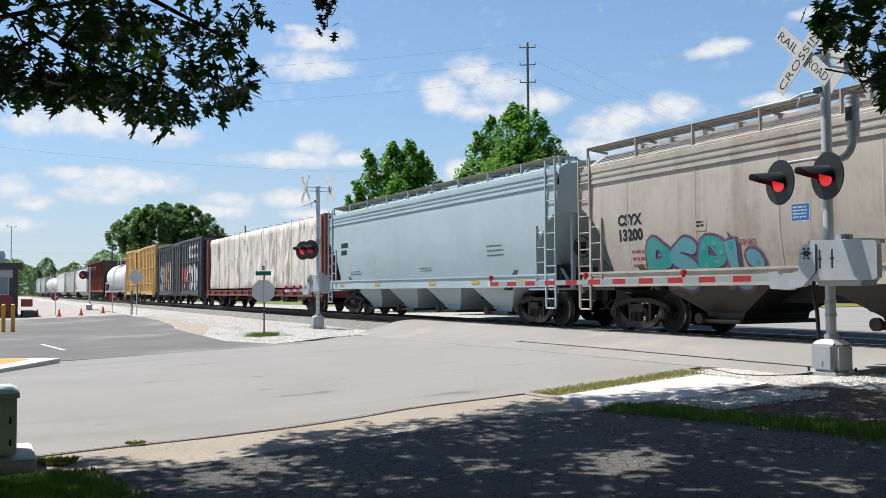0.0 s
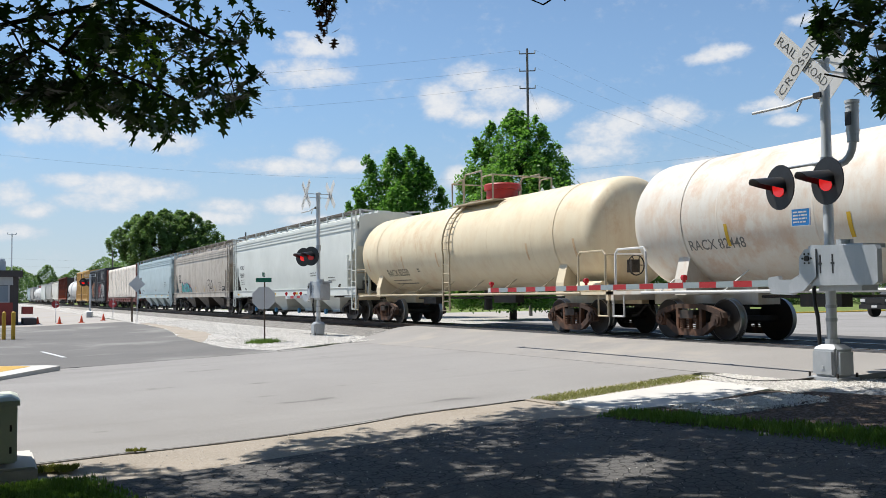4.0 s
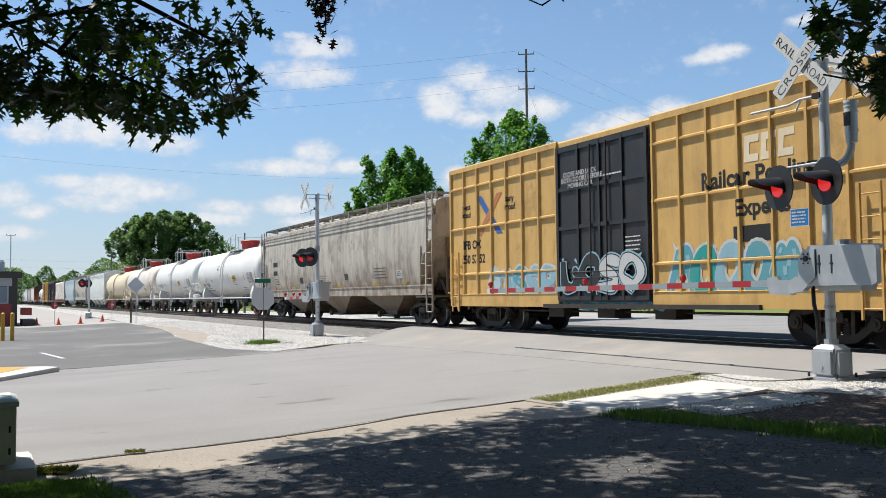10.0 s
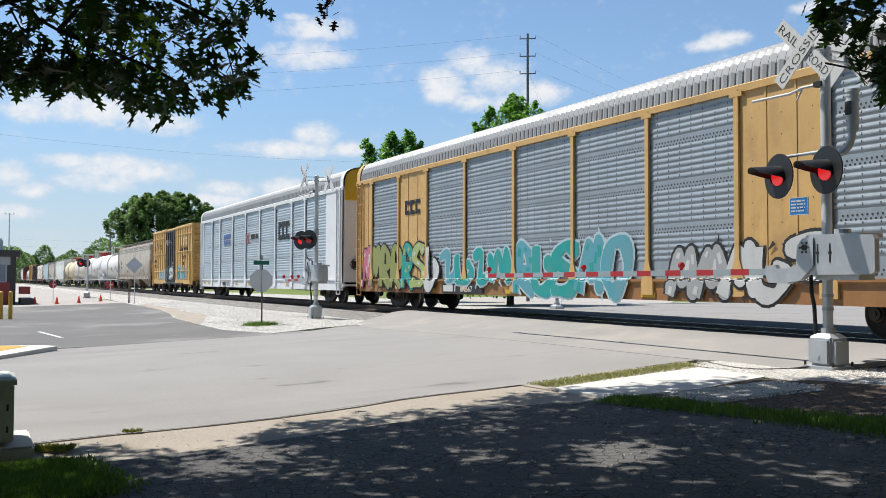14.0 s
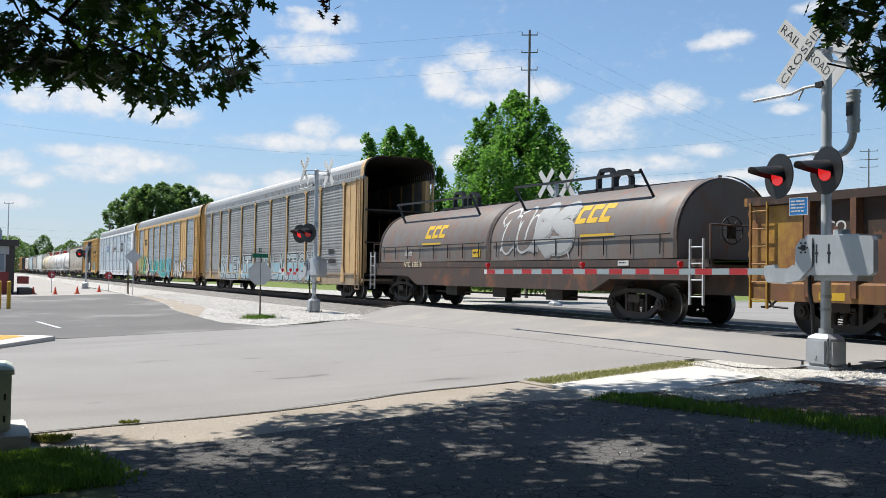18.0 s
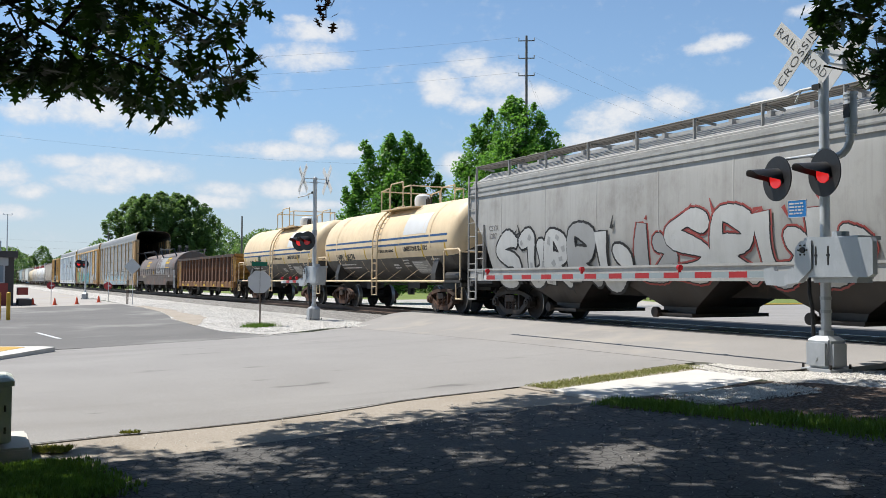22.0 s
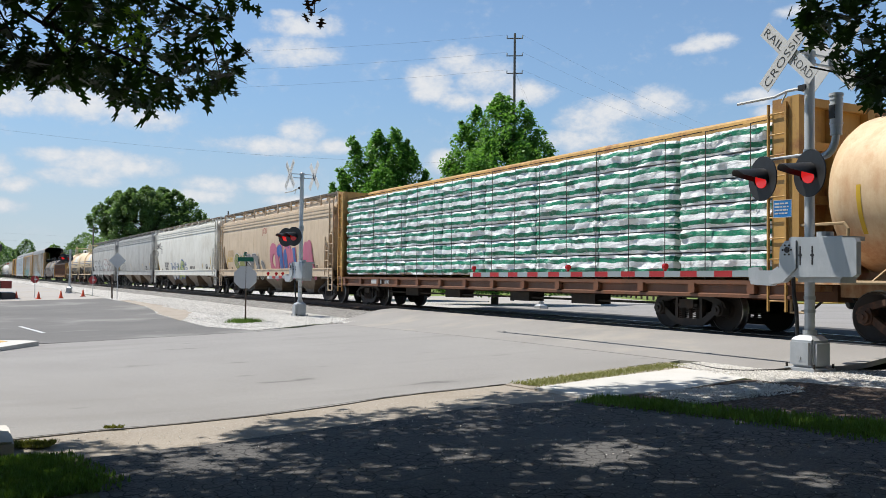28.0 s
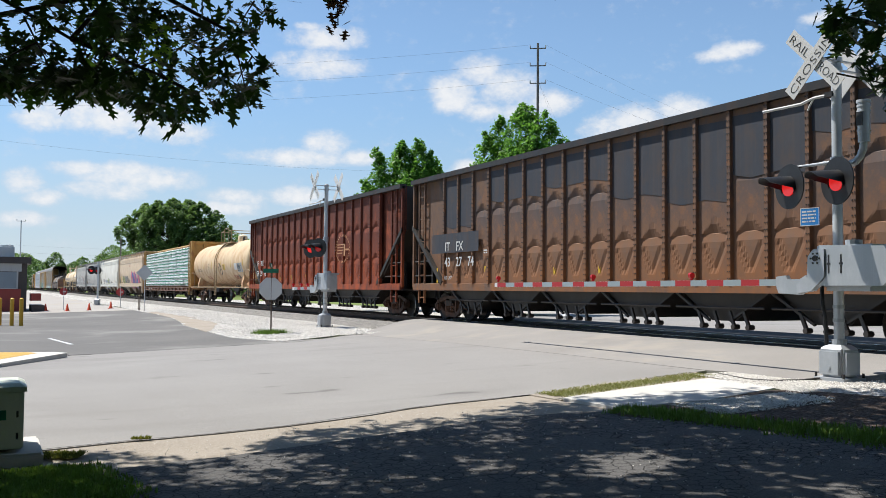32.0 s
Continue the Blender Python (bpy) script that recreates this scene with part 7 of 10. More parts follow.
        bm = bmesh.new()
        rod(bm, (-0.14, -0.345, 1.83), (-0.14, -0.325, 1.83), 0.045, 14)
        for k in range(6):
            a = k * math.pi / 3
            rod(bm, (-0.14 + 0.08 * math.cos(a), -0.342, 1.83 + 0.08 * math.sin(a)), (-0.14 + 0.08 * math.cos(a), -0.326, 1.83 + 0.08 * math.sin(a)), 0.014, 8)
        part("hub_bolts", bm, M_STEELDARK, mech)
        bm = bmesh.new()
        pipe(bm, [(-0.22, -0.1, 1.42), (-0.16, -0.16, 1.15), (-0.13, -0.14, 0.95), (-0.14, -0.1, 0.5)], 0.03, 8)
        part("cable", bm, M_BLACK, root)
        # arm: tapered box with red and silver bands, three small lamps
        x0, x1 = -0.72, -arm
        gate = part("gate_arm", shape((beam, (x0, -0.25, 1.47), (x1, -0.25, 1.44), 0.045, 0.105)), M_WHITE, root, "lowered red and white gate arm")
        n = int((arm - 0.9) / 0.405)
        for i in range(n):
            a, b = x0 - 0.18 - 0.405 * i, x0 - 0.18 - 0.405 * (i + 1)
            zz = 1.47 - 0.03 * (a - x0) / (x1 - x0)
            bm = bmesh.new()
            prism(bm, [(a, zz - 0.051), (b, zz - 0.051), (b, zz + 0.051), (a, zz + 0.051)], -0.278, -0.274)
            part("red_band" if i % 2 else "silver_band", bm, M_RED if i % 2 else M_SILVER, gate)
        for f in (0.24, 0.56, 0.985):
            bm = bmesh.new()
            xx = x0 + (x1 - x0) * f
            rod(bm, (xx, -0.25, 1.51), (xx, -0.25, 1.60), 0.03, 10)
            disc(bm, (xx + 0.03, -0.25, 1.60), (-1, 0, 0), 0.055, 0.06, 14)
            part("arm_lamp", bm, M_LENSDIM, gate, "small red lamp")
    return root


build_signal(-9.66, 11.46, "galvanised crossing signal with a lowered striped gate arm", arm=9.95, lit=(True, True), height=4.86)
build_signal(-32.3, 11.2, "galvanised crossing signal on white gravel across the road", arm=3.2, turn=0.0, lit=(True, False), sign=False, height=5.3, facing=(0.55, -0.83, 0.0))
build_signal(-28.9, 19.6, "galvanised crossing signal behind the rails", turn=180.0, lit=(False, False), sign=False, height=5.05)
build_signal(-82.0, 8.3, "small far crossing signal with a red light at the yard", turn=-25.0, lit=(False, True), sign=False, height=3.0 + 0.6, facing=(0.97, -0.2, 0.0), pair=(-0.9, 0.5), blades=False)


def octagon(r):
    return [(r * math.cos(radians(22.5 + 45 * i)), r * math.sin(radians(22.5 + 45 * i))) for i in range(8)]


def sign_post(name, x, y, h, label, faces, post=M_FENCE, thick=0.03):
    root = tagged(new(name), label, "road sign")
    root.matrix_basis = pose(x, y, ground_z(x, y))
    part("post", shape((beam, (0, 0, -0.1), (0, 0, h), thick * 1.4, thick)), post, root)
    for pname, poly, z, face, back, turn, words in faces:
        bm = bmesh.new()
        prism(bm, poly, -0.006, 0.0)
        panel = part(pname, bm, back, root, at=pose(0, -0.03, z, 0, 0, turn))
        bm = bmesh.new()
        prism(bm, [(a * 0.985, b * 0.985) for a, b in poly], 0.0, 0.004)
        part("sign_face", bm, face, panel)
        if words:
            bm = bmesh.new()
            bars(bm, -0.18, -0.04, 0.34, 0.08, 1, 0.2, 3)
            for v in bm.verts:
                v.co.y = 0.006
            part("sign_print", bm, M_WHITE, panel)
    return root


blade = [(-0.26, -0.07), (0.26, -0.07), (0.26, 0.07), (-0.26, 0.07)]
sign_post("stop_sign", -29.95, 8.5, 2.05, "grey back of a stop sign with green street blades on top",
          (("stop_panel", octagon(0.40), 1.52, M_STOPRED, M_SIGNBACK, 70, False), ("street_blade", blade, 2.12, M_GREEN, M_GREEN, 65, True), ("street_blade", blade, 2.30, M_GREEN, M_GREEN, -25, True)))
sign_post("diamond_sign", -61.0, 9.0, 2.9, "grey back of a diamond warning sign on a thin post", (("diamond_panel", [(0, -0.52), (0.52, 0), (0, 0.52), (-0.52, 0)], 2.45, M_YELLOW, M_SIGNBACK, 75, False),), M_GALV)
sign_post("stop_sign", -72.0, 8.9, 1.6, "faded red stop sign on a low post at the yard", (("stop_panel", octagon(0.30), 1.15, M_STOPRED, M_STOPRED, -100, True),), M_GALV)
sign_post("stop_sign", -71.0, 4.9, 1.7, "faded red stop sign by the cones", (("stop_panel", octagon(0.28), 1.3, M_STOPRED, M_STOPRED, -100, True),), M_GALV)
for dx in (0.0, 0.5):
    p_ = tagged(part("marker_post", shape((beam, (0, 0, 0), (0, 0, 1.6), 0.05, 0.05)), M_FENCE, None, at=pose(-62.2 - dx, 8.9, ground_z(-62, 8.9))), "thin dark marker post on the gravel", "post")


# ---- small things by the road ----
def build_cone(x, y):
    root = tagged(new("traffic_cone"), "orange traffic cone on the asphalt", "traffic cone", "traffic cones")
    root.matrix_basis = pose(x, y, ground_z(x, y))
    bm = bmesh.new()
    box(bm, -0.18, 0.18, -0.18, 0.18, 0, 0.035)
    part("foot", bm, M_ORANGE, root)
    bm = bmesh.new()
    loft(bm, [[(r * math.cos(t), r * math.sin(t), z) for t in (2 * math.pi * i / 16 for i in range(16))] for r, z in ((0.13, 0.035), (0.115, 0.08), (0.035, 0.48), (0.025, 0.49))])
    part("cone", bm, M_ORANGE, root, smooth=40)


for x_, y_ in ((-69.8, 3.65), (-67.0, 4.86), (-67.1, 6.26), (-70.0, 8.0)):
    build_cone(x_, y_)


def build_bollard(x, y, h=1.2):
    root = tagged(new("bollard"), "yellow painted steel bollard at the lot's edge", "bollard", "bollards")
    root.matrix_basis = pose(x, y, ground_z(x, y))
    bm = bmesh.new()
    rod(bm, (0, 0, 0), (0, 0, h), 0.085, 16)
    rod(bm, (0, 0, h), (0, 0, h + 0.04), 0.085, 16, 0.03)
    part("tube", bm, M_YELLOW, root, smooth=40)


for x_, y_ in ((-44.5, 1.35), (-44.8, 0.98), (-45.4, 0.5)):
    build_bollard(x_, y_)


def build_cabinet():
    root = tagged(new("utility_box"), "pale green metal utility box on a concrete pad", "utility box")
    root.matrix_basis = pose(-9.68, -0.06, ground_z(-9.4, 0))
    m = paint("pale green cabinet paint", (0.80, 0.84, 0.70), dirt=(0.5, 0.5, 0.4), amt=0.25, streak=0.3, rough=0.5)
    bm = bmesh.new()
    box(bm, -0.35, 0.35, -0.55, 0.39, 0.13, 0.66)
    bmesh.ops.bevel(bm, geom=bm.edges[:], offset=0.015, segments=2, affect="EDGES")
    part("body", bm, m, root)
    bm = bmesh.new()
    loft(bm, [[(a * sx, -0.11 + b * sy, z) for sx, sy in ((-1, -1), (1, -1), (1, 1), (-1, 1))] for a, b, z in ((0.37, 0.52, 0.655), (0.37, 0.52, 0.70), (0.31, 0.46, 0.73))])
    part("lid", bm, m, root)
    for k in range(2):
        pl = bmesh.new()
        z0 = 0.52 - 0.12 * k
        box(pl, 0.350, 0.354, -0.05, 0.24, z0, z0 + 0.09)
        p = part("plate", pl, M_GREEN if k else m, root)
        b2 = bmesh.new()
        bars(b2, -0.04, z0 + 0.02, 0.27, 0.05, 1, 0.1, 3 + k)
        for v in b2.verts:
            v.co = (0.357, v.co.x + 0.0, v.co.z)
        part("plate_print", b2, M_BLACK, p)
    for z in (0.22, 0.42):
        bm = bmesh.new()
        rod(bm, (0.34, 0.335, z), (0.34, 0.335, z + 0.06), 0.014, 8)
        part("hinge", bm, M_STEELDARK, root)
    bm = bmesh.new()
    box(bm, -0.6, 0.47, -0.9, 0.56, -0.05, 0.10)
    bmesh.ops.bevel(bm, geom=bm.edges[:], offset=0.02, segments=2, affect="EDGES")
    part("pad", bm, M_CONC, root, "pale concrete pad")


build_cabinet()


def build_island():
    root = tagged(new("kerb_island"), "white concrete kerb island with a yellow painted top", "kerb", kind="structure")
    pts = [(-23.7, 1.75), (-24.1, 1.5), (-24.4, 0.6), (-24.8, -4), (-21.2, -4), (-20.6, 0.15)]
    z = ground_z(-23, 1)
    bm = bmesh.new()
    prism(bm, pts, z - 0.1, z + 0.10, "z")
    part("kerb_body", bm, M_CONC, root)
    bm = bmesh.new()
    cx, cy = -22.8, -0.6
    prism(bm, [(cx + (a - cx) * 0.80 - 0.3, cy + (b - cy) * 0.72) for a, b in pts], z + 0.09, z + 0.105, "z")
    part("painted_top", bm, M_YELLOW, root, "yellow painted top")
    bm = bmesh.new()
    for x0, y0, x1, y1 in ((-33.5, 1.9, -29.5, 2.3),):
        beam(bm, (x0, y0, ground_z(x0, y0) + 0.008), (x1, y1, ground_z(x1, y1) + 0.008), 0.12, 0.008)
    part("lot_line", bm, M_WHITE, root, "worn white parking line")


build_island()


def build_pickup():
    """A dark pickup that waits on the road beyond the rails, its front towards the crossing."""
    root = tagged(new("pickup_truck"), "dark grey pickup truck waiting on the road beyond the rails", "truck")
    root.matrix_basis = pose(-32.3, 41.6, rise(-32.3, 43) + 0.012)
    body_m = paint("dark grey car paint", (0.05, 0.055, 0.06), dirt=(0.12, 0.11, 0.10), amt=0.2, streak=0.1, rough=0.25)
    trim_m = paint("black car plastic", (0.02, 0.02, 0.021), amt=0.1, streak=0, rough=0.6)
    glass_m = paint("dark car glass", (0.03, 0.035, 0.04), amt=0.02, streak=0, rough=0.08)
    hub_m = paint("grey wheel alloy", (0.40, 0.41, 0.42), amt=0.2, streak=0, rough=0.35, metal=0.6)
    bm = bmesh.new()
    prism(bm, [(0.10, 0.42), (0.02, 0.62), (0.04, 0.98), (0.16, 1.06), (1.35, 1.14), (5.45, 1.12), (5.50, 0.55), (5.40, 0.42)], -0.95, 0.95, "x")
    bmesh.ops.bevel(bm, geom=bm.edges[:], offset=0.05, segments=2, affect="EDGES")
    part("body", bm, body_m, root, smooth=40)
    bm = bmesh.new()
    prism(bm, [(1.25, 1.10), (1.95, 1.80), (2.25, 1.86), (3.45, 1.84), (3.70, 1.72), (3.78, 1.10)], -0.80, 0.80, "x")
    bmesh.ops.bevel(bm, geom=bm.edges[:], offset=0.06, segments=2, affect="EDGES")
    part("cab", bm, body_m, root, smooth=40)
    bm = bmesh.new()
    prism(bm, [(1.42, 1.20), (1.93, 1.71), (1.90, 1.74), (1.38, 1.22)], -0.70, 0.70, "x")
    part("windscreen", bm, glass_m, root)
    for s in (-1, 1):
        for y0, y1 in ((2.0, 2.75), (2.82, 3.50)):
            part("side_window", shape((prism, [(y0, 1.22), (y0 + 0.12, 1.70), (y1, 1.70), (y1, 1.22)], min(s * 0.795, s * 0.812), max(s * 0.795, s * 0.812), "x")), glass_m, root)
        part("headlight", shape((box, min(s * 0.62, s * 0.90), max(s * 0.62, s * 0.90), -0.01, 0.06, 0.80, 0.96)), M_WHITE, root)
        part("mirror", shape((box, min(s * 0.84, s * 1.06), max(s * 0.84, s * 1.06), 1.72, 1.84, 1.24, 1.42)), trim_m, root)
        for y in (1.0, 4.35):
            bm = bmesh.new()
            rod(bm, (s * 0.72, y, 0.39), (s * 0.97, y, 0.39), 0.39, 24)
            wh = part("wheel", bm, trim_m, root, smooth=40)
            part("rim", shape((rod, (s * 0.96, y, 0.39), (s * 0.985, y, 0.39), 0.24, 18)), hub_m, wh)
    part("grille", shape((box, -0.58, 0.58, -0.02, 0.05, 0.72, 0.98)), trim_m, root)
    part("bumper", shape((box, -0.94, 0.94, -0.08, 0.12, 0.44, 0.66)), trim_m, root, "black front bumper")
    part("number_plate", shape((box, -0.16, 0.16, -0.092, -0.078, 0.50, 0.62)), M_WHITE, root)
    part("tailgate", shape((box, -0.85, 0.85, 5.48, 5.53, 0.62, 1.08)), body_m, root)


build_pickup()


def build_shop():
    root = tagged(new("shop_building"), "small red and white shop building with a dark side wall", "building")
    x1, y1 = -69.4, 2.4
    g = ground_z(x1, y1)
    red = paint("red shop wall", (0.36, 0.05, 0.04), amt=0.25, streak=0.2)
    grey = paint("pale grey shop panel", (0.50, 0.52, 0.54), amt=0.2, streak=0.2)
    dark = paint("dark brown shop wall", (0.06, 0.05, 0.05), amt=0.3, streak=0.2)
    glass = paint("shop window glass", (0.30, 0.36, 0.42), amt=0.05, streak=0, rough=0.15)
    bm = bmesh.new()
    box(bm, x1 - 9, x1, y1 - 16, y1, g, g + 3.6)
    part("wall", bm, dark, root)
    bm = bmesh.new()
    box(bm, x1, x1 + 0.06, y1 - 16, y1 - 0.35, g, g + 1.55)
    part("lower_wall", bm, red, root, "red lower wall")
    bm = bmesh.new()
    box(bm, x1, x1 + 0.08, y1 - 16, y1 - 0.35, g + 2.75, g + 3.3)
    part("fascia", bm, grey, root)
    for k in range(5):
        bm = bmesh.new()
        a = y1 - 0.6 - 3.0 * k
        box(bm, x1 + 0.01, x1 + 0.05, a - 2.6, a, g + 1.6, g + 2.72)
        w = part("window", bm, glass, root)
        bm = bmesh.new()
        for y in (a - 2.62, a):
            box(bm, x1, x1 + 0.09, y - 0.05, y + 0.05, g + 1.55, g + 2.75)
        box(bm, x1, x1 + 0.09, a - 2.6, a, g + 1.55, g + 1.62)
        part("window_frame", bm, grey, w)
    bm = bmesh.new()
    box(bm, x1 - 9.2, x1 + 0.3, y1 - 16.2, y1 + 0.25, g + 3.3, g + 3.75)
    part("roof", bm, dark, root)
    bm = bmesh.new()
    box(bm, x1 - 2.0, x1 - 0.8, y1 - 1.8, y1 - 0.8, g + 3.75, g + 4.45)
    rod(bm, (x1 - 1.4, y1 - 1.3, g + 4.4), (x1 - 1.4, y1 - 1.3, g + 4.6), 0.45, 14)
    part("roof_fan", bm, M_GALV, root)
    bm = bmesh.new()
    box(bm, x1 - 3, x1 + 1.2, y1 + 0.3, y1 + 1.1, g, g + 0.45)
    part("stack", bm, dark, root, "dark low bin beside the wall")
    bm = bmesh.new()
    box(bm, x1 - 1.5, x1 + 0.6, y1 + 0.25, y1 + 0.9, g + 0.75, g + 1.25)
    part("sign_board", bm, red, root)


build_shop()


def build_fence():
    root = tagged(new("rail_fence"), "brown wooden rail fence on the lawn behind the street", "fence")
    n = 22
    P = [Vector((-49 - 2.1 * i, 44.5 + 1.18 * i, 0)) for i in range(n + 1)]
    for i, p in enumerate(P):
        p.z = ground_z(p.x, p.y)
        part("post", shape((beam, p - Vector((0, 0, 0.1)), p + Vector((0, 0, 1.0)), 0.12, 0.12)), M_FENCE, root)
        if i:
            for z in (0.35, 0.62, 0.88):
                part("rail", shape((beam, P[i - 1] + Vector((0, 0, z)), p + Vector((0, 0, z)), 0.04, 0.10)), M_FENCE, root)


build_fence()


# ---- poles and wires ----
def ray_at(az, el, d):
    a, e = radians(az), radians(el)
    return Vector((-math.sin(a) * d, math.cos(a) * d, EYE.z + math.tan(e) * d))


def build_pole(az, d, el, label, arms, r=0.16, name="utility_pole", material=None):
    top = ray_at(az, el, d)
    root = tagged(new(name), label, "utility pole")
    g = ground_z(top.x, top.y)
    m = material or M_WOODPOLE
    part("shaft", shape((rod, (top.x, top.y, g - 0.2), (top.x, top.y, top.z), r, 12, r * 0.6)), m, root, smooth=40)
    side = Vector((math.cos(radians(az)), math.sin(radians(az)), 0))
    for dz, w in arms:
        p = Vector((top.x, top.y, top.z - dz))
        a = part("crossarm", shape((beam, p - side * w, p + side * w, 0.06, 0.06)), m, root)
        for k in (-0.95, 0.95):
            part("insulator", shape((rod, p + side * w * k + Vector((0, 0, 0.05)), p + side * w * k + Vector((0, 0, 0.20)), 0.045, 8)), M_GALV, a)
    return top


TOP = build_pole(57.65, 62, 15.2, "tall slim grey power pole with three crossarms", ((0.35, 0.55), (1.55, 0.55), (2.75, 0.55)), 0.13)
build_pole(46.6, 95, 5.75, "short wooden pole behind the trees", (), 0.14)
build_pole(37.9, 120, 7.6, "slim far utility pole with crossarms", ((0.3, 1.0), (1.3, 1.0), (2.2, 1.0)), 0.12)
build_pole(75.3, 90, 4.0, "thin wooden pole by the rails", (), 0.12)
build_pole(88.4, 120, 3.75, "slim pale lamp pole beyond the shop", ((0.1, 0.5),), 0.10, "lamp_pole", M_GALV)
build_pole(83.0, 130, 2.9, "short wooden pole beside the far trees", (), 0.14)


def build_wires():
    root = tagged(new("power_lines"), "thin black overhead power lines", "wires")
    runs = [(ray_at(96, 8.6, 75), ray_at(62, 7.3, 75), 0.8), (ray_at(62, 7.3, 75), ray_at(20, 9.4, 75), 0.5), (ray_at(62, 5.6, 78), ray_at(20, 7.9, 78), 0.5), (ray_at(57, 6.7, 70), ray_at(38, 5.2, 95), 0.5),
            (ray_at(93, 2.6, 150), ray_at(78, 2.3, 150), 0.6), (ray_at(93, 2.2, 150), ray_at(78, 1.9, 150), 0.6)]
    side = Vector((math.cos(radians(57.65)), math.sin(radians(57.65)), 0))
    for dz in (0.1, 1.3, 2.5):
        a = TOP + side * 0.5 - Vector((0, 0, dz))
        runs.append((a, ray_at(34 - dz, 5.4 - 0.3 * dz, 130), 2.2))
        a = TOP - side * 0.5 - Vector((0, 0, dz))
        runs.append((a, ray_at(100, 11.2 - 0.75 * dz, 75), 1.0))
    for dz, k in ((2.5, 0.3), (2.5, 0.6)):
        a = TOP - Vector((0, 0, dz))
        runs.append((a, a + side * (2.0 + 2 * k) - Vector((0, 0, 7.0)), 0.1))
    for a, b, sag in runs:
        bm = bmesh.new()
        n = 14
        pts = [a.lerp(b, i / n) - Vector((0, 0, sag * 4 * (i / n) * (1 - i / n))) for i in range(n + 1)]
        loft(bm, [[p + Vector((0.6 * u, 0.6 * u, v)) for u, v in ((-0.0045, 0), (0, -0.0045), (0.0045, 0), (0, 0.0045))] for p in pts])
        part("wire", bm, M_WIRE, root)


build_wires()

# ---- the train, from the leading wagon back ----
INK = paint("black stencil", (0.008, 0.008, 0.008), amt=0.05, streak=0.0, rough=0.6)
INKF = paint("thin black stencil", (0.09, 0.085, 0.08), amt=0.3, streak=0.3, rough=0.6)
INKW = paint("white stencil", (0.72, 0.72, 0.70), amt=0.1, streak=0.0, rough=0.6)
INKY = paint("yellow stencil", (0.75, 0.47, 0.02), amt=0.1, streak=0.1, rough=0.6)
INKG = paint("faded grey stencil", (0.20, 0.19, 0.18), amt=0.2, streak=0.3, rough=0.6)
P_LBLUE = paint("pale blue hopper paint", (0.50, 0.62, 0.66), dirt=(0.25, 0.28, 0.28), amt=0.15, streak=0.18, seed=1)
P_GREYB = paint("dusty grey-beige hopper paint", (0.60, 0.54, 0.47), dirt=(0.17, 0.12, 0.085), amt=0.4, streak=0.6, seed=2, spatter=((0.22, 0.15, 0.10), 0.4))
P_WHITE = paint("clean white hopper paint", (0.80, 0.83, 0.79), dirt=(0.4, 0.4, 0.37), amt=0.08, streak=0.1, seed=3)
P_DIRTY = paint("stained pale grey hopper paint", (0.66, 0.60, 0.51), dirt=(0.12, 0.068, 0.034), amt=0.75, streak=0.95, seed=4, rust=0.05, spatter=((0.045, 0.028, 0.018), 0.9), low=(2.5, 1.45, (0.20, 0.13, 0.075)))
P_GREY = paint("grey hopper paint", (0.53, 0.52, 0.495), dirt=(0.14, 0.12, 0.10), amt=0.4, streak=0.5, seed=5, spatter=((0.15, 0.13, 0.11), 0.35))
P_GREY2 = paint("mid grey hopper paint", (0.52, 0.515, 0.495), dirt=(0.13, 0.11, 0.09), amt=0.3, streak=0.7, seed=6, spatter=((0.16, 0.13, 0.10), 0.35))
P_CREAMW = paint("off-white hopper paint", (0.92, 0.90, 0.82), dirt=(0.34, 0.25, 0.15), amt=0.22, streak=0.3, seed=7, spatter=((0.42, 0.30, 0.18), 0.3))
P_TAN = paint("tan hopper paint", (0.78, 0.61, 0.43), dirt=(0.30, 0.20, 0.12), amt=0.3, streak=0.4, seed=8, spatter=((0.30, 0.20, 0.12), 0.35))
P_TCREAM = paint("cream tank paint", (0.92, 0.79, 0.56), dirt=(0.60, 0.36, 0.16), amt=0.35, streak=0.3, seed=9, spatter=((0.62, 0.34, 0.14), 0.45))
P_TRUST = paint("white tank paint stained orange", (0.85, 0.81, 0.73), dirt=(0.60, 0.30, 0.10), amt=0.6, streak=0.4, seed=10, spatter=((0.58, 0.24, 0.07), 0.5))
P_TWHITE = paint("white tank paint", (0.90, 0.89, 0.86), dirt=(0.6, 0.53, 0.43), amt=0.12, streak=0.15, seed=11)
P_SLURRY = paint("buff tank paint", (0.96, 0.76, 0.49), dirt=(0.52, 0.30, 0.15), amt=0.25, streak=0.3, seed=12, spatter=((0.45, 0.26, 0.12), 0.25))
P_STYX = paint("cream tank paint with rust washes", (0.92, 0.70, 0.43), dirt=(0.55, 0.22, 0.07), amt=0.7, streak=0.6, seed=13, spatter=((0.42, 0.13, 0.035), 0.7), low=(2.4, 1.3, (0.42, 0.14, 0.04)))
P_VALVE = paint("red valve paint", (0.50, 0.035, 0.03), amt=0.3, streak=0.3, seed=3)
P_DKBAND = paint("black tank band", (0.04, 0.038, 0.036), dirt=(0.2, 0.17, 0.13), amt=0.45, streak=0.35, seed=4)
P_BOXY = paint("yellow boxcar paint", (0.80, 0.49, 0.15), dirt=(0.22, 0.13, 0.06), amt=0.35, streak=0.45, seed=14, spatter=((0.16, 0.085, 0.04), 0.45))
P_DOORB = paint("black door paint", (0.022, 0.022, 0.024), dirt=(0.09, 0.085, 0.08), amt=0.3, streak=0.25, seed=15)
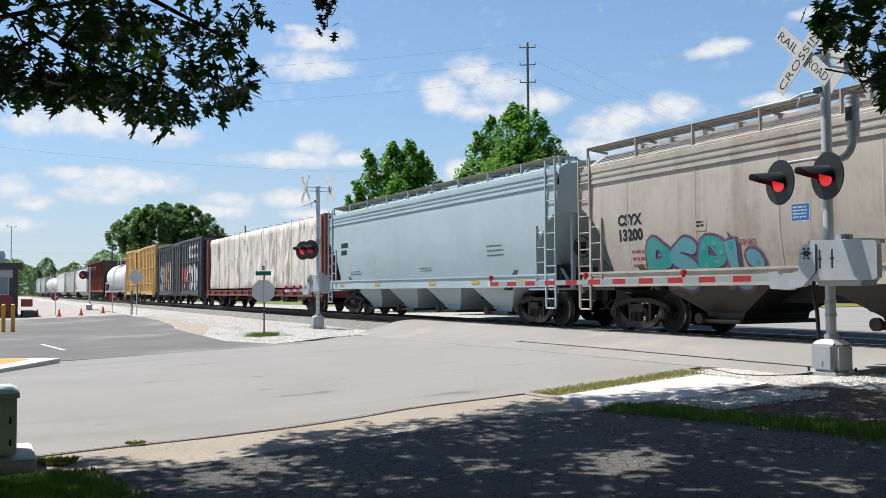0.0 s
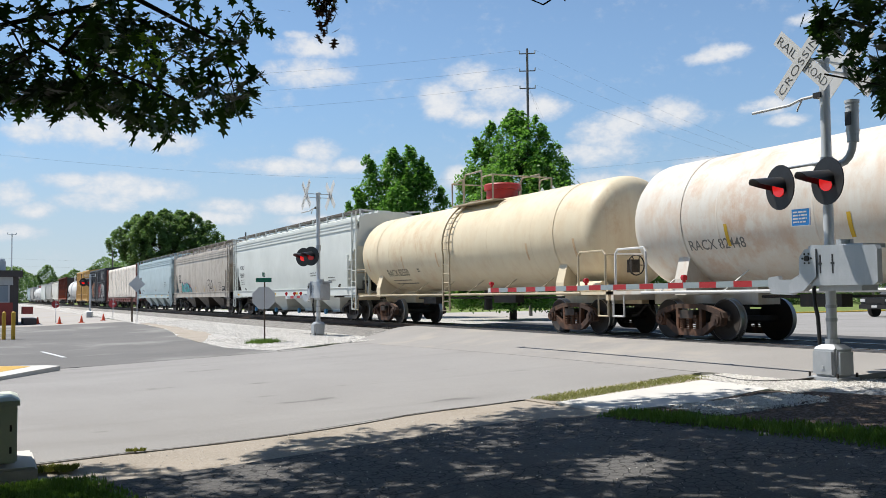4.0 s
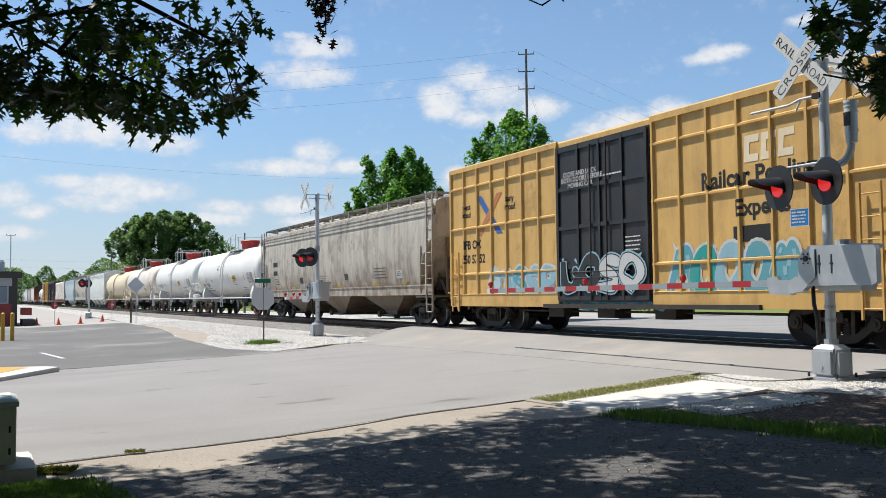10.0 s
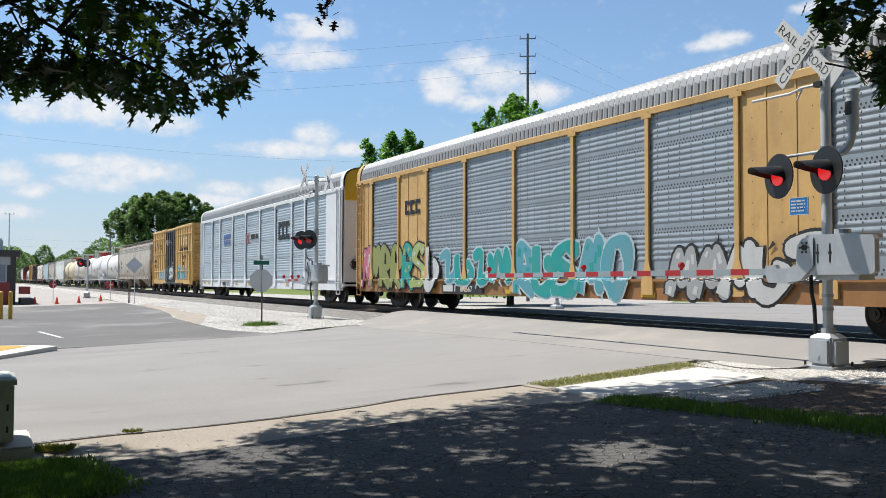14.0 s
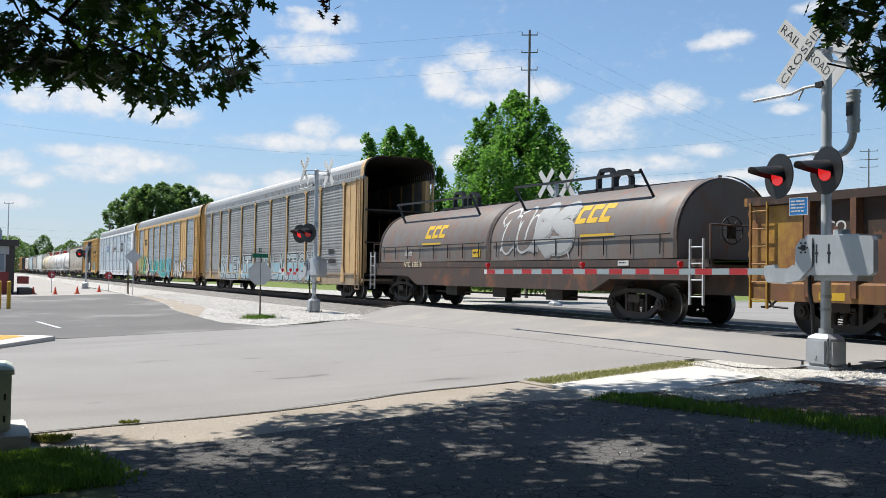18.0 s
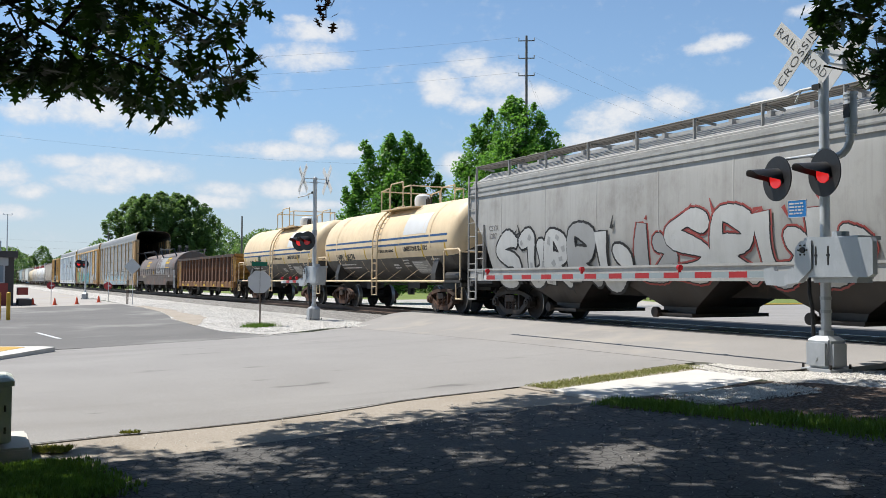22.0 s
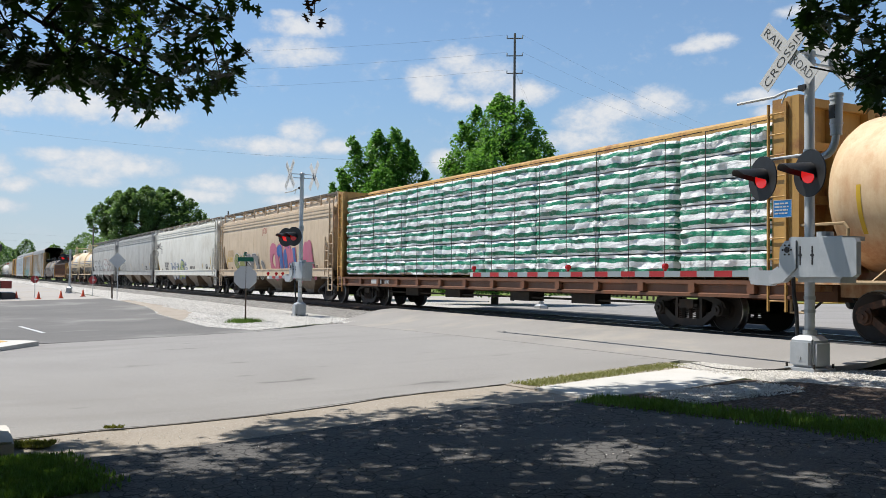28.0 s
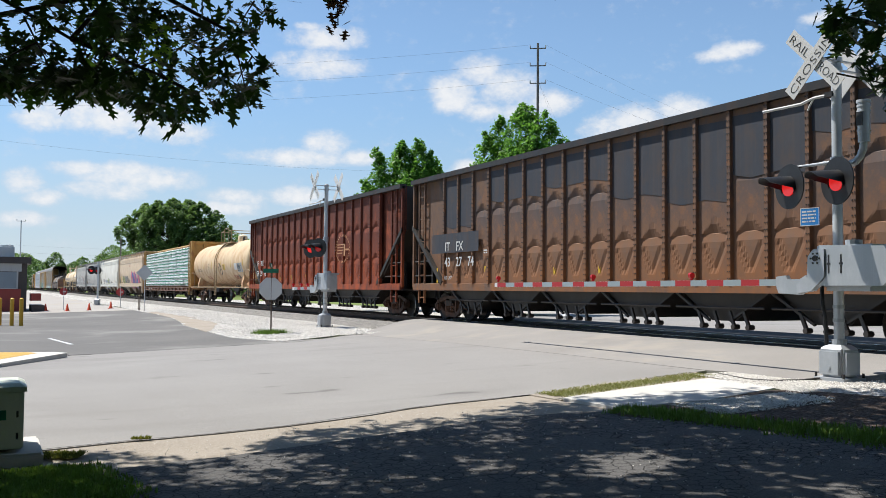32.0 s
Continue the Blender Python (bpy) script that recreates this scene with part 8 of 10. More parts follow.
P_BOXD = paint("dark blue-grey boxcar paint", (0.05, 0.055, 0.065), dirt=(0.15, 0.12, 0.10), amt=0.4, streak=0.4, seed=16)
P_RACKW = paint("white autorack paint", (0.90, 0.91, 0.92), dirt=(0.45, 0.43, 0.40), amt=0.2, streak=0.25, seed=17)
P_RACKY = paint("yellow autorack paint", (0.76, 0.47, 0.17), dirt=(0.25, 0.14, 0.07), amt=0.35, streak=0.4, seed=18, spatter=((0.18, 0.10, 0.05), 0.35))
P_RACKSILL = paint("rusty ochre autorack sill", (0.42, 0.20, 0.065), dirt=(0.16, 0.075, 0.035), amt=0.6, streak=0.4, seed=52, rust=0.2)
P_RACKSILT = paint("sooty tan autorack sill", (0.42, 0.31, 0.20), dirt=(0.16, 0.13, 0.11), amt=0.6, streak=0.6, seed=53)
P_RACKT = paint("tan autorack paint", (0.74, 0.49, 0.23), dirt=(0.24, 0.13, 0.06), amt=0.4, streak=0.45, seed=19, spatter=((0.16, 0.07, 0.03), 0.5))
P_ZINC = paint("galvanised screen", (0.40, 0.455, 0.50), dirt=(0.2, 0.2, 0.2), amt=0.3, streak=0.4, rough=0.45, metal=0.3, seed=20)
P_ZINCW = paint("bright galvanised screen", (0.56, 0.65, 0.71), dirt=(0.34, 0.38, 0.41), amt=0.2, streak=0.25, rough=0.45, metal=0.25, seed=21)
P_ZINCD = paint("sooty galvanised screen", (0.37, 0.375, 0.37), dirt=(0.12, 0.105, 0.09), amt=0.4, streak=0.6, rough=0.5, metal=0.15, seed=22)
P_ROOF = paint("galvanised roof", (0.44, 0.45, 0.46), dirt=(0.28, 0.25, 0.22), amt=0.35, streak=0.2, rough=0.55, metal=0.2, seed=23)
P_COIL = paint("rusted black sill steel", (0.07, 0.05, 0.04), dirt=(0.16, 0.08, 0.045), amt=0.6, streak=0.3, rust=0.4, seed=24)
P_HOOD = paint("weathered slate hood paint", (0.19, 0.175, 0.165), dirt=(0.21, 0.105, 0.052), amt=0.85, streak=0.85, rust=0.28, seed=25, rustcol=(0.20, 0.075, 0.03), spatter=((0.24, 0.10, 0.045), 0.7))
P_GON = paint("rust-brown gondola steel", (0.060, 0.036, 0.026), dirt=(0.024, 0.018, 0.016), amt=0.9, streak=0.75, rough=0.75, rust=0.4, seed=26, rustcol=(0.17, 0.07, 0.03))
P_GONSTAIN = paint("rubbed brown rust", (0.17, 0.082, 0.048), dirt=(0.05, 0.03, 0.022), amt=0.9, streak=0.6, rough=0.8, rust=0.5, seed=44, rustcol=(0.20, 0.08, 0.032), spatter=((0.045, 0.028, 0.02), 0.8))
P_GONPOST = paint("rusty gondola posts", (0.15, 0.072, 0.042), dirt=(0.06, 0.032, 0.02), amt=0.7, streak=0.6, rough=0.8, rust=0.5, seed=47, rustcol=(0.22, 0.085, 0.032))
P_GONSILL = paint("rusted gondola sill with yellow flakes", (0.20, 0.092, 0.04), dirt=(0.52, 0.30, 0.04), amt=0.8, streak=0.3, rough=0.75, rust=0.35, seed=41, rustcol=(0.16, 0.06, 0.025))
P_GONY = paint("yellow gondola paint over rust", (0.55, 0.31, 0.04), dirt=(0.15, 0.07, 0.03), amt=0.9, streak=0.7, rust=1.0, seed=27, rustcol=(0.15, 0.06, 0.026))
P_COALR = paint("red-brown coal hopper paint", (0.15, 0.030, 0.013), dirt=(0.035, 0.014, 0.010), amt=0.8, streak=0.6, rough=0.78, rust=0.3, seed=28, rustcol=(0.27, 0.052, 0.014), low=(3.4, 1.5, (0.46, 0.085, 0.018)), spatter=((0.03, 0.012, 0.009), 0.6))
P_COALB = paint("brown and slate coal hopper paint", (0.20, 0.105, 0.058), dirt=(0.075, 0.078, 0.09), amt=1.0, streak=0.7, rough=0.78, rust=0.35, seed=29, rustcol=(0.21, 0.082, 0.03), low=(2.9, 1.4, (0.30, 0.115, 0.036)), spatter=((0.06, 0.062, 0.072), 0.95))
P_CHORD = paint("sooty top chord", (0.028, 0.024, 0.022), dirt=(0.10, 0.05, 0.028), amt=0.7, streak=0.4, seed=51)
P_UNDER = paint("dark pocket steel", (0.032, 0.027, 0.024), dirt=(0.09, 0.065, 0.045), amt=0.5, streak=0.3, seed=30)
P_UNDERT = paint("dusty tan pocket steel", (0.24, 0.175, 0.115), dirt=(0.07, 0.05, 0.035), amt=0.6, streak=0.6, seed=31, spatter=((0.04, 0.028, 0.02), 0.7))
P_CBEAM = paint("yellow centre-beam paint", (0.62, 0.36, 0.10), dirt=(0.17, 0.085, 0.04), amt=0.6, streak=0.4, rust=0.5, seed=32)
P_CBEAMB = paint("brown flatcar steel", (0.20, 0.085, 0.04), dirt=(0.07, 0.04, 0.03), amt=0.5, streak=0.3, rust=0.4, seed=33)
P_REDFLAT = paint("red-brown flatcar paint", (0.24, 0.06, 0.045), dirt=(0.1, 0.05, 0.04), amt=0.4, streak=0.3, seed=34)
SPRAY = {n: paint("spray " + n, c, dirt=(0.3, 0.29, 0.27) if max(c) > 0.1 else (0.05, 0.05, 0.05), amt=0.35, streak=0.35, rough=0.6) for n, c in (
    ("teal", (0.0, 0.36, 0.33)), ("aqua", (0.10, 0.38, 0.46)), ("sky", (0.30, 0.52, 0.62)), ("purple", (0.16, 0.06, 0.16)), ("blue", (0.03, 0.13, 0.42)), ("white", (0.66, 0.67, 0.66)),
    ("silver", (0.42, 0.43, 0.43)), ("black", (0.02, 0.02, 0.022)), ("red", (0.42, 0.06, 0.05)), ("pink", (0.62, 0.16, 0.26)), ("green", (0.08, 0.30, 0.10)), ("olive", (0.30, 0.33, 0.09)),
    ("lime", (0.42, 0.50, 0.16)), ("mauve", (0.38, 0.24, 0.34)), ("cream", (0.62, 0.60, 0.48)), ("grey", (0.24, 0.24, 0.24)), ("orange", (0.55, 0.2, 0.06)), ("ice", (0.52, 0.68, 0.72)))}


def wrap_material(name, stripe, pitch, col=(0.74, 0.75, 0.75)):
    """Plastic lumber wrap: white film with printed bands, creased."""
    m, nt, b = nodes_of(name)
    c = coords(nt)
    sep = nt.nodes.new("ShaderNodeSeparateXYZ")
    wob = noise_node(nt, c, 1.3, 4)
    fine = noise_node(nt, c, 5.0, 6, (1, 1, 2.5), 2.0, 0.65)
    nt.links.new(c, sep.inputs[0])
    if stripe:
        z = nt.nodes.new("ShaderNodeMath")
        z.operation = "ADD"
        nt.links.new(sep.outputs["Z"], z.inputs[0])
        nt.links.new(span(nt, wob, 0.3, 0.7, -0.035, 0.035), z.inputs[1])
        md = nt.nodes.new("ShaderNodeMath")
        md.operation = "FLOORED_MODULO"
        nt.links.new(z.outputs[0], md.inputs[0])
        md.inputs[1].default_value = pitch
        band = nt.nodes.new("ShaderNodeMath")
        band.operation = "LESS_THAN"
        nt.links.new(md.outputs[0], band.inputs[0])
        band.inputs[1].default_value = pitch * 0.44
        # the print is broken by white lettering and by folds
        gaps = noise_node(nt, c, 1.0, 5, (2.6, 1, 9.0), 6.6, 0.7)
        keep = nt.nodes.new("ShaderNodeMath")
        keep.operation = "MULTIPLY"
        nt.links.new(band.outputs[0], keep.inputs[0])
        nt.links.new(span(nt, gaps, 0.70, 0.64), keep.inputs[1])
        shade = mix(nt, keep.outputs[0], col, stripe)
        fold = noise_node(nt, c, 1.6, 4, (1.6, 1, 1.1), 9.9, 0.6)
        shade = mix(nt, span(nt, fold, 0.56, 0.64, 0, 0.30), shade, (0.36, 0.40, 0.42))
    else:
        shade = mix(nt, span(nt, wob, 0.4, 0.7), col, tuple(x * 0.85 for x in col))
    shade = mix(nt, span(nt, fine, 0.5, 0.75, 0, 0.30), shade, tuple(x * 0.75 for x in col))
    nt.links.new(shade, b.inputs["Base Color"])
    b.inputs["Roughness"].default_value = 0.38
    bump(nt, b, fine, 0.8, 0.045)
    return m


W_GREEN = wrap_material("green and white lumber wrap", (0.0, 0.17, 0.085), 0.247, (0.82, 0.83, 0.83))
W_WHITE = wrap_material("white lumber wrap", None, 1.0, (0.80, 0.72, 0.63))


def logo(wagon, x0, x1, z0, z1, side, col, strokes=3, slant=0.12, proud=0.005, name="logo"):
    """A trade mark, drawn as plain slanted blocks."""
    bm = bmesh.new()
    w = (x1 - x0) / strokes
    for i in range(strokes):
        a, b = x0 + w * i + w * 0.07, x0 + w * (i + 1) - w * 0.07
        k = slant * (z1 - z0)
        t = 0.28
        m0, m1 = z0 + (z1 - z0) * t, z1 - (z1 - z0) * t
        for p, q2, r, s in ((a, b, z0, m0), (a, b, m1, z1), (a, a + (b - a) * 0.36, m0, m1)):
            bm.faces.new([bm.verts.new(v) for v in ((p + k * (r - z0), 0, r), (q2 + k * (r - z0), 0, r), (q2 + k * (s - z0), 0, s), (p + k * (s - z0), 0, s))])
    part(name, place(bm, 0, 0, side, proud, 0.15), col, wagon)


def stripes(wagon, xs, z0, z1, side, col, w=0.09, name="conspicuity_stripe"):
    for x in xs:
        bm = bmesh.new()
        rect(bm, x, x + w, z0, z1)
        part(name, place(bm, 0, 0, side, 0.006, 0.05), col, wagon)


def plate(wagon, x0, x1, z0, z1, side, col, ink=None, rows=3, name="placard", seed=1):
    bm = bmesh.new()
    rect(bm, x0, x1, z0, z1)
    p = part(name, place(bm, 0, 0, side, 0.006, 0.05), col, wagon)
    if ink:
        bm = bmesh.new()
        h = (z1 - z0) / (rows + 1.5)
        bars(bm, x0 + 0.05, z1 - h * 1.3, (x1 - x0) * 0.82, h * 0.55, rows, h, seed)
        part("print", place(bm, 0, 0, side, 0.009, 0.05), ink, p)


# wagons far ahead, seen small at the start
tank(-335.4, 15.4, P_TWHITE, "white tank car with red valve housing, far down the line", dome=("drum", P_VALVE))
coal_hopper(-354.6, "red-brown open hopper far down the line", P_COALR, P_UNDER, length=17.6)
hopper(-373.5, 17.3, P_CREAMW, P_CREAMW, "off-white covered hopper far down the line")
hopper(-392.6, 17.5, P_GREY, P_GREY, "grey covered hopper far down the line")
hopper(-411.6, 17.5, P_WHITE, P_WHITE, "white covered hopper far down the line")
tank(-428.5, 15.4, P_TWHITE, "white tank car far down the line", dome=("drum", P_VALVE))
tank(-445.6, 15.4, P_TWHITE, "white tank car far down the line", dome=("drum", P_VALVE))
hopper(-464.6, 17.5, P_GREY2, P_GREY2, "mid grey covered hopper far down the line")
hopper(-483.6, 17.5, P_LBLUE, P_LBLUE, "pale blue covered hopper far down the line")

w_, s_ = boxcar(-317.7, 17.4, P_BOXY, P_BOXY, "yellow ribbed boxcar with sliding doors")
w_, s_ = boxcar(-298.7, 16.9, P_BOXD, P_BOXD, "dark blue-grey boxcar with graffiti along the foot", top=4.75)
tag_art(w_, 1.0, 7.0, 1.2, 3.0, s_, [SPRAY["sky"], SPRAY["orange"]], SPRAY["white"], 3, 4)
tag_art(w_, 9.5, 15.5, 1.2, 2.8, s_, [SPRAY["red"], SPRAY["white"]], SPRAY["black"], 4, 4)
logo(w_, 12.5, 15.5, 3.4, 4.3, s_, INKW, 4)
lumber_flat(-280.5, 23.2, "red-brown flatcar loaded with white-wrapped lumber", P_REDFLAT, W_WHITE, bulk=True, top=4.35, seed=3, stacks=9, load_top=4.45, rows=1, drape=0.09)

# pale blue hopper
w_, s_ = hopper(-256.5, 17.2, P_LBLUE, P_LBLUE, "pale blue covered hopper with a clean bulged body", 4)
fine_print(w_, 1.5, 2.78, 0.9, 0.20, 2, 0.30, s_, INK, 2)
fine_print(w_, 2.4, 1.75, 1.4, 0.06, 2, 0.10, s_, INK, 3)
fine_print(w_, 9.0, 1.75, 1.2, 0.05, 2, 0.09, s_, INK, 4)
fine_print(w_, 13.8, 2.3, 1.0, 0.06, 3, 0.14, s_, INK, 5)
reflectors(w_, (1.4, 5.2, 9.9, 12.9, 15.6), 1.20, lambda z: 1.60, INKY, 0.5, 0.09)
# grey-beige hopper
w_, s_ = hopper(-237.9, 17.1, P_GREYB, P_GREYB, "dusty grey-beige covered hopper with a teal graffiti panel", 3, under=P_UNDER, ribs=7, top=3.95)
marks(w_, (("CSYX", 1.55, 2.52, 0.34), ("13200", 1.53, 2.16, 0.36)), s_, INK, bold=0.02)
plate(w_, 4.15, 4.5, 2.24, 2.5, s_, P_GREYB, INK, 2)
tag_art(w_, 2.5, 5.9, 1.12, 2.05, s_, [SPRAY["teal"], SPRAY["aqua"], SPRAY["teal"]], SPRAY["purple"], 11, 4)
marks(w_, (("SINKI", 5.4, 1.88, 0.18),), s_, SPRAY["red"], "graffiti")
fine_print(w_, 2.0, 1.85, 0.55, 0.10, 3, 0.16, s_, SPRAY["red"], 7)
fine_print(w_, 14.3, 2.0, 0.8, 0.07, 5, 0.12, s_, INK, 6)
plate(w_, 15.2, 15.9, 1.5, 1.75, s_, INK, INKW, 2)
stripes(w_, (7.3, 10.0, 13.2), 1.45, 1.82, s_, INKY)
tag_art(w_, 11.3, 12.6, 1.45, 2.15, s_, [P_GREYB], SPRAY["black"], 13, 1)
# white hopper
w_, s_ = hopper(-219.3, 19.5, P_WHITE, P_WHITE, "clean white covered hopper with four deep pockets", 4, cap_m=paint("blue cap paint", (0.05, 0.27, 0.50), amt=0.2, streak=0))
marks(w_, (("AOKX", 1.35, 2.62, 0.34), ("92040", 1.35, 2.18, 0.36)), s_, INK)
fine_print(w_, 1.5, 2.02, 0.9, 0.06, 3, 0.12, s_, INK, 8)
fine_print(w_, 13.9, 2.1, 1.3, 0.06, 2, 0.12, s_, INK, 9)
fine_print(w_, 16.3, 1.85, 1.0, 0.06, 2, 0.12, s_, INK, 9)
reflectors(w_, (0.85, 4.6, 8.2, 11.8, 15.0), 1.16, lambda z: 1.60, INKY, 0.5, 0.09)
# four tank cars with red valve housings
w_, s_ = tank(-199.5, 15.9, P_TCREAM, "cream tank car with a red valve housing and orange stains", dome=("drum", P_VALVE), rail_m=paint("cream rail paint", (0.62, 0.52, 0.36), amt=0.3, seed=2))
marks(w_, (("RACX 82550", 2.5, 1.78, 0.34),), s_, INK)
plate(w_, 5.1, 5.4, 1.8, 2.05, s_, P_TCREAM, INK, 2)
fine_print(w_, 2.6, 1.60, 2.0, 0.06, 2, 0.12, s_, INK, 4)
stripes(w_, (0.9, 4.1, 6.9, 12.6, 14.9), 2.0, 2.48, s_, P_STYX)
w_, s_ = tank(-182.4, 15.9, P_TRUST, "white tank car with orange rust stains over its back", dome=("drum", P_VALVE))
marks(w_, (("RACX 82448", 2.05, 1.96, 0.30),), s_, INKG)
stripes(w_, (3.2, 6.2, 9.0, 12.6), 2.0, 2.45, s_, INKY)
stripes(w_, (15.05,), 1.85, 2.75, s_, INKY)
plate(w_, 10.55, 11.35, 1.8, 2.08, s_, INKY, INK, 2)
plate(w_, 13.9, 14.95, 1.8, 2.4, s_, P_TRUST, INKG, 6)
fine_print(w_, 13.9, 2.5, 0.9, 0.09, 1, 0.1, s_, INKG, 3)
plate(w_, 13.2, 13.5, 1.6, 1.9, s_, INK, INKW, 2)
for q_, num, lbl in ((-165.4, "82624", "clean white tank car marked propylene oxide with yellow stripes"), (-148.4, "82659", "clean white tank car with a dented side and yellow stripes")):
    w_, s_ = tank(q_, 15.9, P_TWHITE, lbl, dome=("drum", P_VALVE), nose=0.2)
    marks(w_, (("RACX " + num, 1.66, 2.02 if q_ < -150 else 1.80, 0.36),), s_, INK)
    plate(w_, 4.45, 4.85, 2.0, 2.35, s_, P_TWHITE, INK, 2)
    fine_print(w_, 2.0, 1.68, 2.0, 0.07, 2, 0.13, s_, INK, 4)
    stripes(w_, (3.05, 6.97, 9.05, 12.72), 2.08, 2.53, s_, INKY)
    stripes(w_, (0.95, 15.15), 1.87, 2.75, s_, INKY)
    if q_ < -150:
        marks(w_, (("PROPYLENE OXIDE", 11.45, 1.83, 0.17),), s_, INK)
    plate(w_, 10.05, 10.9, 2.1, 2.42, s_, INKY, INK, 2)
    plate(w_, 13.45, 14.6, 1.92, 2.5, s_, P_ZINCD, INKW, 6)
    fine_print(w_, 6.25, 3.05, 0.6, 0.05, 4, 0.08, s_, INK, 2)
    fine_print(w_, 11.5, 1.66, 0.9, 0.06, 2, 0.11, s_, INK, 6)
    fine_print(w_, 10.05, 2.15, 0.6, 0.06, 4, 0.1, s_, INK, 7)
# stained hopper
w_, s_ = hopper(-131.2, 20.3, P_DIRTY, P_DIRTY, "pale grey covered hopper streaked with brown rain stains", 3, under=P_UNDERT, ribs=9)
fine_print(w_, 2.05, 2.60, 0.9, 0.24, 1, 0.3, s_, INK, 12)
fine_print(w_, 2.05, 2.17, 1.0, 0.22, 1, 0.3, s_, INK, 13)
fine_print(w_, 2.2, 1.95, 0.8, 0.06, 3, 0.12, s_, INK, 14)
plate(w_, 6.25, 6.75, 1.7, 1.98, s_, P_UNDER, None)
plate(w_, 12.2, 12.6, 1.75, 2.0, s_, P_UNDER, None)
plate(w_, 17.5, 18.0, 1.7, 2.0, s_, INKW, INKG, 3)
reflectors(w_, (2.2, 4.9, 7.7, 11.2, 15.2, 18.0), 1.46, s_, INKY, 0.5, 0.09)
fine_print(w_, 9.0, 1.95, 1.2, 0.05, 3, 0.1, s_, INKG, 15)
fine_print(w_, 15.4, 2.1, 1.4, 0.06, 4, 0.12, s_, INK, 16)
# yellow boxcar
w_, s_ = boxcar(-109.2, 16.0, P_BOXY, P_DOORB, "yellow ribbed boxcar with a black plug door and aqua graffiti")
posts_ = [0.06 + (6.1 - 0.12) * i_ / 7 for i_ in range(8)] + [9.91 + (6.15 - 0.12) * i_ / 7 for i_ in range(8)]
draped(w_, (("next", 0.82, 3.70, 0.26), ("load", 0.86, 3.46, 0.26), ("any", 3.50, 3.74, 0.26), ("road", 3.45, 3.50, 0.26), ("FB OX", 0.92, 2.48, 0.36), ("50 52 52", 0.90, 2.04, 0.36)), 1.58, posts_, (1.70, 3.12, 4.40), INK)
draped(w_, (("Railcar Pooling", 11.4, 3.20, 0.50), ("Experts", 12.35, 2.58, 0.46)), 1.58, posts_, (1.70, 3.12, 4.40), INK)
fine_print(w_, 12.3, 2.05, 1.5, 0.32, 1, 0.3, s_, INK, 18)
marks(w_, (("CLOSE AND LOCK", 6.5, 4.05, 0.17), ("BOTH DOORS BEFORE", 6.42, 3.90, 0.17), ("MOVING CAR", 6.7, 3.75, 0.17)), lambda z: 1.58 + 0.12, INKW)
fine_print(w_, 8.2, 3.9, 0.9, 0.06, 1, 0.1, lambda z: 1.70, INKW, 3)
fine_print(w_, 9.0, 2.35, 0.7, 0.05, 4, 0.1, lambda z: 1.70, INKW, 3)
plate(w_, 8.35, 8.75, 1.55, 1.9, lambda z: 1.70, INKW, INK, 2)
tag_art(w_, 6.4, 9.6, 1.15, 1.9, lambda z: 1.70, [SPRAY["white"], SPRAY["black"]], SPRAY["black"], 23, 4, back=SPRAY["sky"])
for m_, sg_ in ((SPRAY["orange"], 1), (SPRAY["blue"], -1)):
    bm = bmesh.new()
    x_, z_ = 2.45, 3.45
    bm.faces.new([bm.verts.new(v) for v in ((x_ - 0.62 * sg_ - 0.16, 0, z_ - 0.6), (x_ - 0.62 * sg_ + 0.16, 0, z_ - 0.6), (x_ + 0.62 * sg_ + 0.16, 0, z_ + 0.6), (x_ + 0.62 * sg_ - 0.16, 0, z_ + 0.6))])
    part("painted_cross", place(bm, 0, 0, s_, 0.004 + 0.003 * (sg_ > 0)), m_, w_)
logo(w_, 12.6, 13.9, 3.62, 4.15, s_, P_TCREAM, 3)
tag_art(w_, 2.4, 6.0, 0.95, 1.75, s_, [SPRAY["aqua"], SPRAY["sky"], SPRAY["ice"]], SPRAY["white"], 21, 5)
tag_art(w_, 10.4, 14.0, 0.95, 1.95, s_, [SPRAY["aqua"], SPRAY["sky"], SPRAY["teal"]], SPRAY["white"], 22, 5)
tag_art(w_, 6.2, 10.2, 0.74, 0.98, s_, [SPRAY["aqua"], SPRAY["sky"]], SPRAY["aqua"], 24, 5)
def RACK_FACE(z):
    """Depth of paint on an autorack: the sill below, the screens above."""
    return 1.615 if z < 1.09 else 1.557


# white autorack
w_, s_ = autorack(-90.7, 27.1, P_RACKW, P_ZINCW, P_ROOF, "white and silver autorack with perforated side screens", (0.9, 3.5, 5.6, 8.75, 11.7, 14.6, 17.45, 20.2, 22.2, 25.0), end_m=P_RACKW, cap_m=INKY)
logo(w_, 6.5, 8.1, 3.2, 3.8, s_, SPRAY["blue"], 4)
logo(w_, 17.9, 19.75, 3.05, 3.95, s_, INK, 3, 0.0)
for sg_ in (1, -1):
    bm = bmesh.new()
    bm.faces.new([bm.verts.new(v) for v in ((12.1 - 0.32 * sg_ - 0.1, 0, 3.05), (12.1 - 0.32 * sg_ + 0.1, 0, 3.05), (12.1 + 0.32 * sg_ + 0.1, 0, 3.65), (12.1 + 0.32 * sg_ - 0.1, 0, 3.65))])
    part("logo", place(bm, 0, 0, s_, 0.006 + 0.003 * (sg_ > 0)), SPRAY["red"], w_)
fine_print(w_, 12.7, 3.3, 1.6, 0.26, 1, 0.3, s_, INK, 5)
tag_art(w_, 22.3, 23.5, 0.95, 2.0, RACK_FACE, [P_ZINCW], SPRAY["black"], 31, 2)
